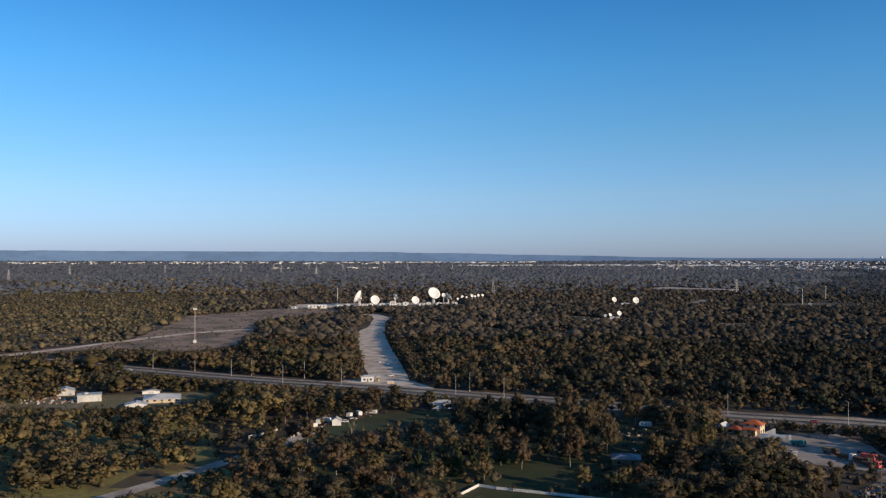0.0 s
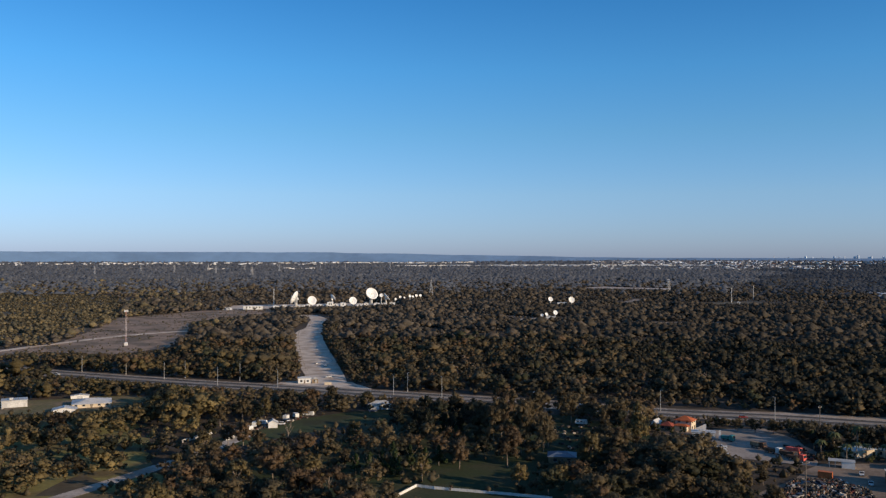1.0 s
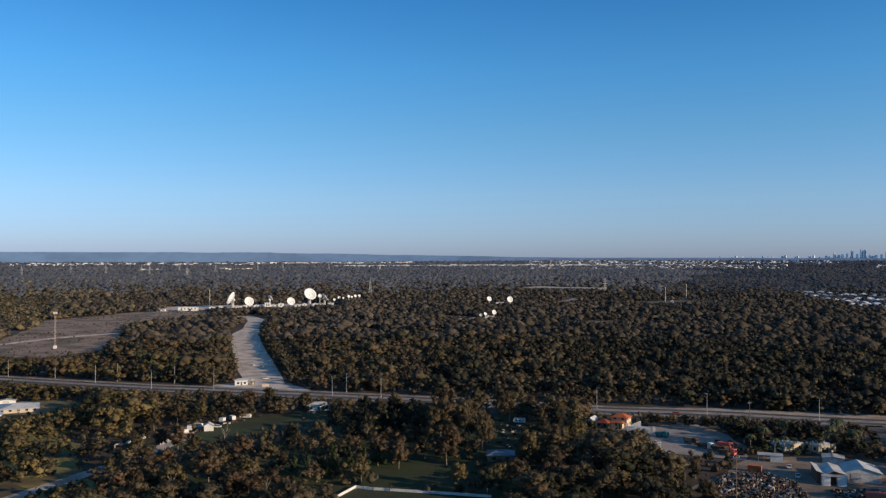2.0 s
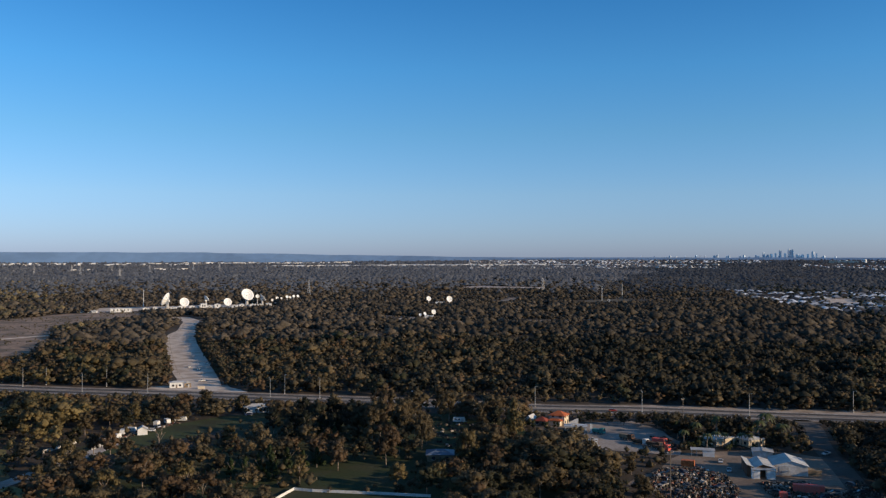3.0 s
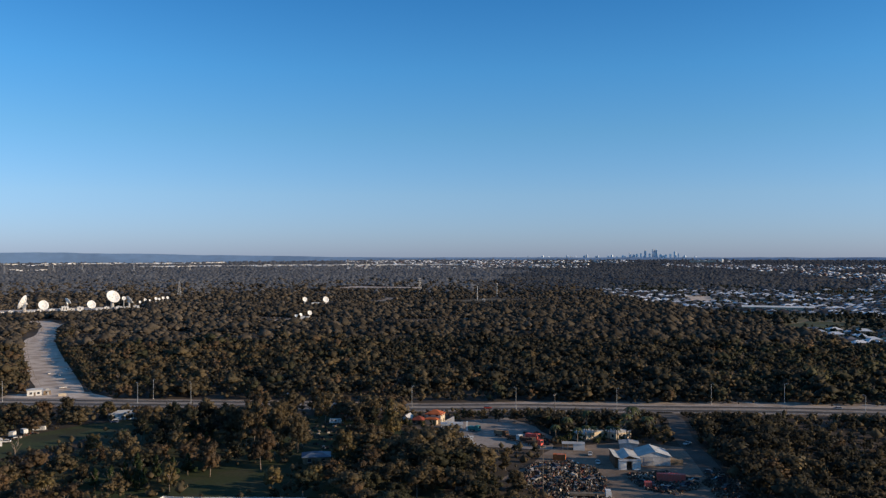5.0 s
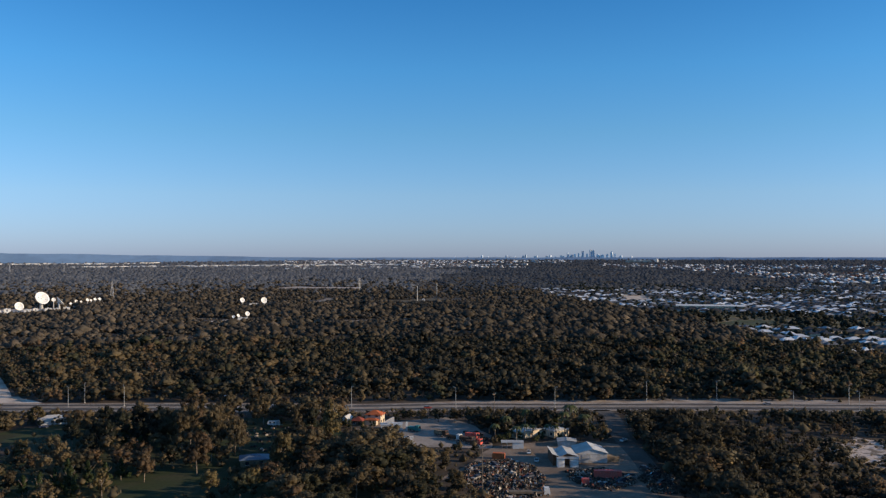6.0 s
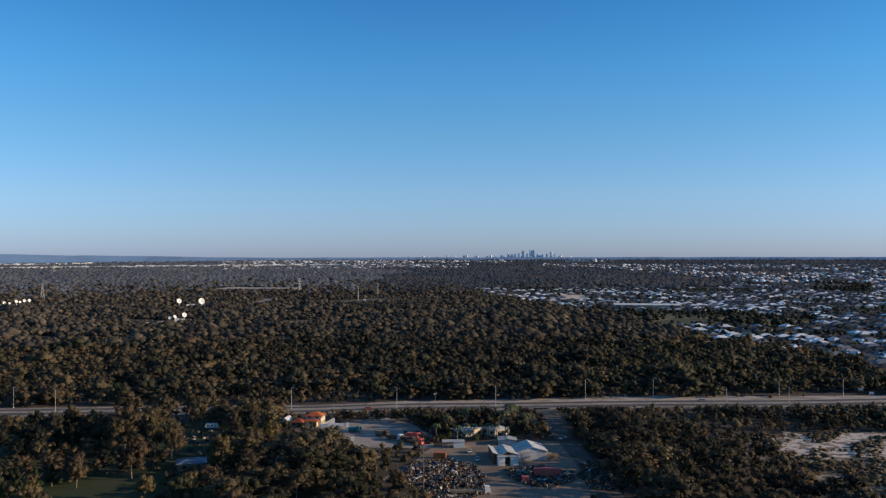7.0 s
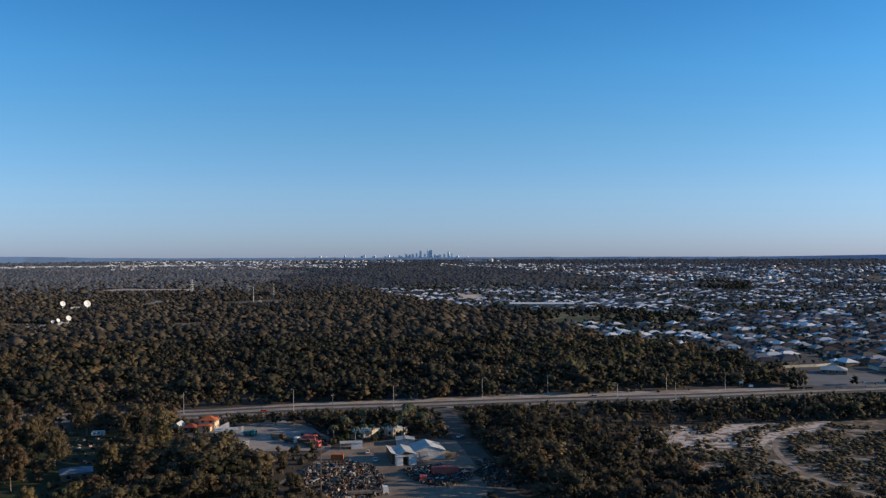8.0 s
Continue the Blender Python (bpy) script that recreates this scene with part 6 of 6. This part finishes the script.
    ob = empty("palm_tree", pose(218.5, 362.8, 0), "tall green palm among garden trees", "palm", "garden palms")
    part("trunk", Solid().tube((0, 0, -0.3), (0.2, 0.1, 7.5), 0.28, 0.2, 8).mesh("trunk", M["bark"], True), ob)
    for k in range(14):
        a, drop = 2 * math.pi * k / 14 + rng.uniform(-0.2, 0.2), rng.uniform(0.3, 1.6)
        v, f = [], []
        for i in range(6):
            t = i / 5
            r, z = 3.0 * t, 7.5 + 1.6 * t - (1.3 + drop) * 1.6 * t * t
            w = 0.5 * math.sin(math.pi * min(1, t * 0.9 + 0.1)) + 0.03
            for o, dz in ((-w, -0.25 * w), (0, 0.15), (w, -0.25 * w)):
                v.append((0.2 + r * math.cos(a) - o * math.sin(a), 0.1 + r * math.sin(a) + o * math.cos(a), z + dz))
        for i in range(5):
            f += [(3 * i, 3 * i + 1, 3 * i + 4, 3 * i + 3), (3 * i + 1, 3 * i + 2, 3 * i + 5, 3 * i + 4)]
        part("frond", mesh("frond", v, f, M["palm"], True), ob)
    for x, y, s in ((230, 357.8, 1.3), (190.5, 366.8, 0.9), (216.6, 341, 1.0), (198, 346, 0.8), (209, 343, 0.75), (223, 352, 1.1), (186, 352, 0.8), (0, 400, 1.0), (192, 343, 0.8), (228, 342, 1.1), (203, 347, 0.7), (213, 343, 0.65), (207, 361, 1.2), (195, 358, 1.0)):
        c = copy_thing(ob, pose(x, y, 0, 0, 0, rng.uniform(0, 360)))
        c.scale = (1.1 * s, 1.1 * s, 1.2 * s)


def garden_shrubs():
    """Leafy bushes round the palm garden and along the yards."""
    rng = np.random.default_rng(8)
    cv, cf, cn = crown(rng, 14, 34, 0.74, spread=0.6, low=0.12, size=0.035, clump=(0.24, 0.46), loose=(0.72, 1.16))
    leaves, wood = big_mesh("crown", cv, cf, M["lush"], cn), trunk(rng, 0.3, 5, 0.03).mesh("trunk", M["bark"], True)
    for x, y, h in ((206, 345, 3.6), (197, 349, 4.2), (226, 346, 5.5), (213, 339, 3.0), (219, 338, 3.4), (201, 341, 3.0), (193, 352, 4.5), (229, 352, 6.0), (222, 361, 7.0), (212, 364, 7.5), (199, 364, 6.5), (186, 346, 4.0), (234, 346, 5.0),
                    (191, 349, 3.8), (237, 339, 4.2), (230, 336, 3.4), (162, 417, 3.5), (168, 420, 3.8), (175, 420, 3.6), (145, 405, 3.2), (139, 404, 3.6), (133, 408, 4.0)):
        ob = empty("garden_bush", pose(x, y, 0, 0, 0, rng.uniform(0, 360)) @ Matrix.Scale(h, 4), "dense lush green garden bush", "bush", "garden bushes")
        part("crown", leaves, ob), part("trunk", wood, ob)


def dead_trees():
    """Bare pale gums standing in the woodland."""
    rng = np.random.default_rng(77)
    made = []
    for k in range(3):
        s = trunk(rng, 0.5, 7, 0.022)
        for j in range(9):
            a = rng.uniform(0, 6.28)
            b = Vector((0.16 * math.cos(a), 0.16 * math.sin(a), rng.uniform(0.6, 0.85)))
            s.tube(b * 0.9, b + Vector((rng.uniform(-0.14, 0.14), rng.uniform(-0.14, 0.14), rng.uniform(0.05, 0.18))), 0.009, 0.003, 4)
        made.append(s.mesh("limbs", M["bark"], True))
    x, y = scatter(rng, 400, 380, 760)
    ok = bush(x, y)
    x, y = x[ok][:26], y[ok][:26]
    for px, py in zip(x, y):
        ob = tagged(new("dead_tree", made[rng.integers(0, 3)]), "dead gum tree with bare pale limbs", "tree", "dead gum trees")
        ob.matrix_basis = pose(px, py, 0, 0, 0, rng.uniform(0, 360)) @ Matrix.Scale(rng.uniform(8, 11.5), 4)


# ---- the suburb and the far town ----
PALE_ESTATES = [[(596, 395), (648, 370), (700, 430), (640, 470)], [(680, 470), (740, 510), (810, 610), (760, 650), (690, 570)], [(640, 610), (690, 600), (740, 650), (700, 720)]]


def estate_edge():
    """The first street's walls and houses beside the road junction."""
    for pts in ([(562, 388), (585, 379), (606, 371), (640, 364)], [(622, 616), (648, 604), (676, 593)], [(660, 640), (690, 622)]):
        fence(pts, 2.0, "limestone", "cream limestone boundary wall of the housing estate", "boundary_wall", 6.0)
    hip_house(584, 344, 17, 14, 2.8, 60, "house with a wide grey hipped roof at the estate entrance", "brown", "tin", 3.0)
    # a long pale hall behind the houses
    hall = empty("warehouse", pose(955, 1074, float(land(955, 1074)), 0, 0, -40), "long white-roofed hall among dark trees", "warehouse")
    part("wall", Solid().box(-52, -11, -1, 52, 11, 5.0).mesh("wall", M["cream"]), hall)
    part("roof", Solid().prism([(-12, 5.05), (12, 5.05), (12, 5.3), (0, 7.2), (-12, 5.3)], -53, 53, pose(0, 0, 0, 0, 0, 90)).mesh("roof", M["white"]), hall)
    # signal posts at the junction
    first = empty("traffic_light", pose(494, 315, 0.1, 0, 0, 150), "grey traffic light post at the junction", "traffic light", "traffic lights at the junction")
    part("post", Solid().tube((0, 0, -0.2), (0, 0, 6.0), 0.1, 0.08, 8).tube((0, 0, 5.8), (3.2, 0, 6.4), 0.07, 0.05, 6).mesh("post", M["steel"]), first)
    for hx, hz in ((0, 3.2), (3.2, 5.6)):
        lamp = part("signal_head", Solid().box(hx - 0.2, -0.35, hz - 0.5, hx + 0.2, -0.1, hz + 0.6).mesh("signal_head", M["rubber"]), first)
        for k in range(3):
            part("lens", Solid().tube((hx, -0.36, hz - 0.3 + 0.35 * k), (hx, -0.4, hz - 0.3 + 0.35 * k), 0.13, n=10).mesh("lens", M["glass"]), lamp)
    for x, y, a in ((512, 327, 330), (520, 286, 60), (545, 345, 240)):
        copy_thing(first, pose(x, y, 0.1, 0, 0, a))
    sign = empty("road_sign", pose(470, 332, 0.05, 0, 0, -40), "white road sign board beside the highway", "sign", "road signs")
    part("board", Solid().box(-1.3, -0.05, 1.8, 1.3, 0.05, 3.2).mesh("board", M["white"]), sign)
    for px in (-0.9, 0.9):
        part("post", Solid().box(px - 0.05, 0.055, -0.2, px + 0.05, 0.13, 3.0).mesh("post", M["steel"]), sign)
    for x, y, a in ((478, 345, 300), (556, 275, 300)):
        copy_thing(sign, pose(x, y, 0.05, 0, 0, a))


def suburb():
    """Streets of hip-roofed houses; the nearest stand singly, the others are joined."""
    rng = np.random.default_rng(17)
    spots = []
    for i in range(-46, 128):
        for j in range(-23, 70):
            # back-to-back rows along straight streets
            for side in (0, 17.0):
                u, w = 18.0 * i + 6 * (j % 3), 40.0 * j + side
                a = radians(28)
                spots.append((520 + u * math.cos(a) + w * math.sin(a) + rng.uniform(-3.5, 3.5), 420 - u * math.sin(a) + w * math.cos(a) + rng.uniform(-3.5, 3.5)))
    p = np.array(spots)
    x, y = p[:, 0], p[:, 1]
    az = np.degrees(np.arctan2(x, y))
    ok = inside(x, y, SUBURB) & (az < 64.5) & (np.hypot(x, y) < np.where(az < 46, 2250, 2600)) & ~near_line(x, y, SIDE_STREET, 16) & ~near_line(x, y, ROAD, 34) & ~inside(x, y, GREENBELT) & ~inside(x, y, FAR_GROVE) & ~inside(x, y, BUILDING_PLOT) & ~inside(x, y, GREEN_FIELD) & ~inside(x, y, [(890, 1110), (985, 1140), (1020, 1050), (980, 1010)]) & ~inside(x, y, [(500, 330), (556, 392), (604, 384), (625, 340), (600, 285), (530, 285)])
    ok &= (waves(x, y, 51, 420) + 0.3 * rng.normal(size=len(x)) > -0.5) | (np.hypot(x, y) < 950)
    x, y = x[ok], y[ok]
    order = np.argsort(np.hypot(x, y))
    types = []
    for k in range(5):
        w, d = rng.uniform(14.5, 17.5), rng.uniform(9.5, 12.5)
        walls = Solid().box(-w / 2, -d / 2, -0.5, w / 2, d / 2, 2.8).box(-w / 2 + 1, -d / 2 - 3, -0.5, -w / 2 + 7, -d / 2, 2.8).mesh("wall", M["cream" if k % 2 else "brown"])
        roof = hip(Solid(), w, d, 2.8, rng.uniform(2.2, 3.2))
        v = hip(Solid(), 6, 6, 2.8, 2.0)
        roof.add([(a - w / 2 + 4, b - d / 2 - 0.2, c + 0.02) for a, b, c in v.v], v.f)
        door = Solid().box(-w / 2 + 1.6, -d / 2 - 3.06, 0, -w / 2 + 6.4, -d / 2 - 2.99, 2.3).mesh("garage_door", M["tin_white"])
        win = Solid().box(w / 2 - 4, -d / 2 - 0.06, 0.8, w / 2 - 1.5, -d / 2 + 0.05, 2.1).mesh("window", M["glass"])
        types.append((walls, roof.mesh("roof", M["roofs"]), door, win, roof.mesh("roof", M["roofs_pale"])))
    for i in order[:300]:
        walls, roof, door, win, pale = types[rng.integers(0, 5)]
        if any(inside(x[i:i + 1], y[i:i + 1], e)[0] for e in PALE_ESTATES) and rng.random() < 0.95:
            roof = pale
        elif rng.random() < 0.25 + 0.35 * float(waves(x[i:i + 1], y[i:i + 1], 87, 150)[0]):
            roof = pale
        ob = empty("house", pose(x[i], y[i], float(land(x[i], y[i])), 0, 0, -28 + rng.uniform(-10, 10) + 90 * rng.integers(0, 4)), "single-storey suburban house with a hipped roof", "house", "suburban houses")
        part("wall", walls, ob), part("roof", roof, ob), part("garage_door", door, ob), part("window", win, ob)
    roofs, bright, walls = Solid(), Solid(), Solid()
    for i in order[300:]:
        w, d, t = rng.uniform(12.5, 17), rng.uniform(10, 13), -28 + rng.uniform(-12, 12) + 90 * rng.integers(0, 2)
        m = pose(x[i], y[i], float(land(x[i], y[i])), 0, 0, t)
        h = hip(Solid(), w, d, 2.8, 2.5)
        (bright if rng.random() < 0.22 + 0.3 * float(waves(x[i:i + 1], y[i:i + 1], 87, 220)[0]) else roofs).add([m @ Vector(q) for q in h.v], h.f)
        walls.box(-w / 2, -d / 2, -0.5, w / 2, d / 2, 2.8, m)
    tagged(new("far_house_roofs", roofs.mesh("roofs", M["roofs_far"])), "grey, white and terracotta roofs of far suburban houses", "houses", kind="stuff")
    tagged(new("far_house_roofs", bright.mesh("roofs", M["roofs_bright"])), "white and silver steel roofs of far suburban houses", "houses", kind="stuff")
    tagged(new("far_house_walls", walls.mesh("walls", M["walls_far"])), "pale walls of far suburban houses", "houses", kind="stuff")
    # trees between the houses
    tx, ty = scatter(rng, 13000, 560, 2600, 30, 64)
    ok = inside(tx, ty, SUBURB) & ~inside(tx, ty, BUILDING_PLOT) & ~inside(tx, ty, GREEN_FIELD) & ~near_line(tx, ty, ROAD, 60) & ~inside(tx, ty, [(500, 330), (556, 392), (604, 384), (650, 372), (720, 430), (780, 330), (600, 250), (530, 285)])
    tx, ty = tx[ok], ty[ok]
    temps = [crown(rng, 1, 3, 1.0, spread=1.2, low=0.25, size=0.14, solid=OCTA) for k in range(6)]
    pick = waves(tx, ty, 51, 420) + 0.5 * rng.normal(size=len(tx)) < 0.6
    forest("garden_trees", rng, tx[pick], ty[pick], rng.uniform(2.5, 6.5, pick.sum()), temps, M["garden"], "dark garden trees between suburban houses")


def far_town():
    """Roofs and pale warehouses towards the horizon."""
    rng = np.random.default_rng(23)
    roofs = Solid()
    x, y = scatter(rng, 6500, 2500, 4750, 14, 64)
    a, r = np.degrees(np.arctan2(x, y)), np.hypot(x, y)
    ok = (waves(x, y, 61, 700) + 0.4 * rng.normal(size=len(x)) > np.where((a > 26) & (a < 43), 0.25, -0.3)) & (r > 3900 - 1300 * np.clip((a - 38) / 10, 0, 1)) & ((a < 40) | (r < 4250))
    for px, py in zip(x[ok], y[ok]):
        m = pose(px, py, float(land(px, py)), 0, 0, rng.uniform(0, 90))
        w, d = rng.uniform(12, 22), rng.uniform(11, 16)
        h = hip(Solid(), w, d, 5.0, 4.0)
        roofs.add([m @ Vector(q) for q in h.v], h.f)
        roofs.box(-w / 2, -d / 2, -1, w / 2, d / 2, 5.0, m)
    tagged(new("distant_houses", roofs.mesh("roofs", M["roofs_distant"])), "scattered pale roofs of the distant town", "houses", kind="stuff")
    sheds = Solid()
    # bands of azimuth, range and number
    for a0, a1, r0, r1, n, size in ((-28, -24, 4400, 4560, 22, 36), (-24, -17, 4380, 4620, 40, 22), (-17, -11.5, 4420, 4640, 60, 28), (-11, -4, 4400, 4660, 60, 26), (-7.5, -4.5, 3850, 3960, 14, 30), (-11.5, -9.5, 3800, 3860, 6, 24), (-4, 6, 4600, 4720, 90, 40), (1, 12, 4200, 4290, 80, 46),
                                    (8, 21, 4150, 4260, 220, 40), (20, 30, 4150, 4300, 60, 30), (14, 32, 4500, 4720, 120, 26), (10, 30, 3800, 3950, 40, 18)):
        for k in range(n):
            az, r = radians(rng.uniform(a0, a1)), rng.uniform(r0, r1)
            w, d, h = size * rng.uniform(0.25, 1.2), rng.uniform(12, 24), rng.uniform(4.5, 8.5)
            m = pose(r * math.sin(az), r * math.cos(az), float(land(r * math.sin(az), r * math.cos(az))), 0, 0, -math.degrees(az) + rng.uniform(-15, 15))
            sheds.prism([(-w / 2, -1), (w / 2, -1), (w / 2, h), (0, h + 1.2), (-w / 2, h)], -d / 2, d / 2, m)
    tagged(new("distant_warehouses", sheds.mesh("sheds", M["warehouse"])), "long pale warehouses of the distant industrial strip", "warehouses", kind="stuff")


def skyline():
    """The far city's towers: azimuth, height and width."""
    rng = np.random.default_rng(29)
    r = 4897
    towers = [(32.66, 29, 14), (33.1, 22, 14), (33.62, 44, 13), (34.14, 50, 17), (34.32, 46, 18), (35.48, 36, 16), (35.7, 24, 10), (29.9, 18, 12), (31.5, 16, 14), (33.35, 26, 12), (33.9, 24, 16), (34.6, 20, 18), (34.9, 18, 16), (35.2, 22, 12), (32.9, 18, 16), (32.2, 14, 14), (28.6, 14, 12), (36.1, 13, 14), (30.6, 12, 14), (27.0, 12, 14), (25.2, 14, 10)]
    towers += [(26.2 + 0.62 * k + rng.uniform(-0.2, 0.2), rng.uniform(5, 13), rng.uniform(9, 18)) for k in range(18)]
    for az, h, w in towers:
        a, h, w = radians(az), 15 + 0.95 * h, 0.7 * w
        ob = empty("city_tower", pose(r * math.sin(a), r * math.cos(a), 60.0, 0, 0, -az + rng.uniform(-30, 30)), "distant office tower of the city, paled with haze", "tower", "city towers")
        part("shaft", Solid().box(-w / 2, -w / 2, -4, w / 2, w / 2, h * 0.92).mesh("shaft", M["tower"]), ob)
        part("crown", Solid().box(-w * 0.32, -w * 0.32, h * 0.92, w * 0.32, w * 0.32, h).mesh("crown", M["tower"]), ob)
    ob = empty("water_tank", pose(2834, 3584, float(land(2834, 3584))), "distant cream water tank beside bare sand", "tank")
    part("tank", Solid().tube((0, 0, -2), (0, 0, 19), 9, 9, 16).mesh("tank", M["white"]), ob)
    part("lid", Solid().tube((0, 0, 19), (0, 0, 22), 9.3, 3, 16).mesh("lid", M["white"]), ob)
    me = Solid().box(-70, -25, -6, 70, 25, 13, taper=0.1).mesh("sand_bank", M["sand"])
    tagged(new("sand_bank", me), "distant bank of pale bare sand", "ground", kind="structure").matrix_basis = pose(2762, 3640, float(land(2834, 3584)), 0, 0, -37)


earth_station()
mast()
pylons()
street_lamps()
orange_house()
workshop()
farm()
vehicles()
fence([(-89.5, 397.6), (-79.6, 416.9)], 1.5, "concrete", "pale boundary fence beside the paddock")
fence([(-70.4, 400.4), (-65.4, 411.8)], 1.5, "concrete", "pale boundary fence beside the paddock")
fence([(4.8, 301.7), (13.3, 316.5), (19.8, 312.8), (46.0, 302.9), (60, 297)], 1.1, "white", "low white panel fence round an arena")
palms()
garden_shrubs()
dead_trees()
estate_edge()
suburb()
far_town()
skyline()
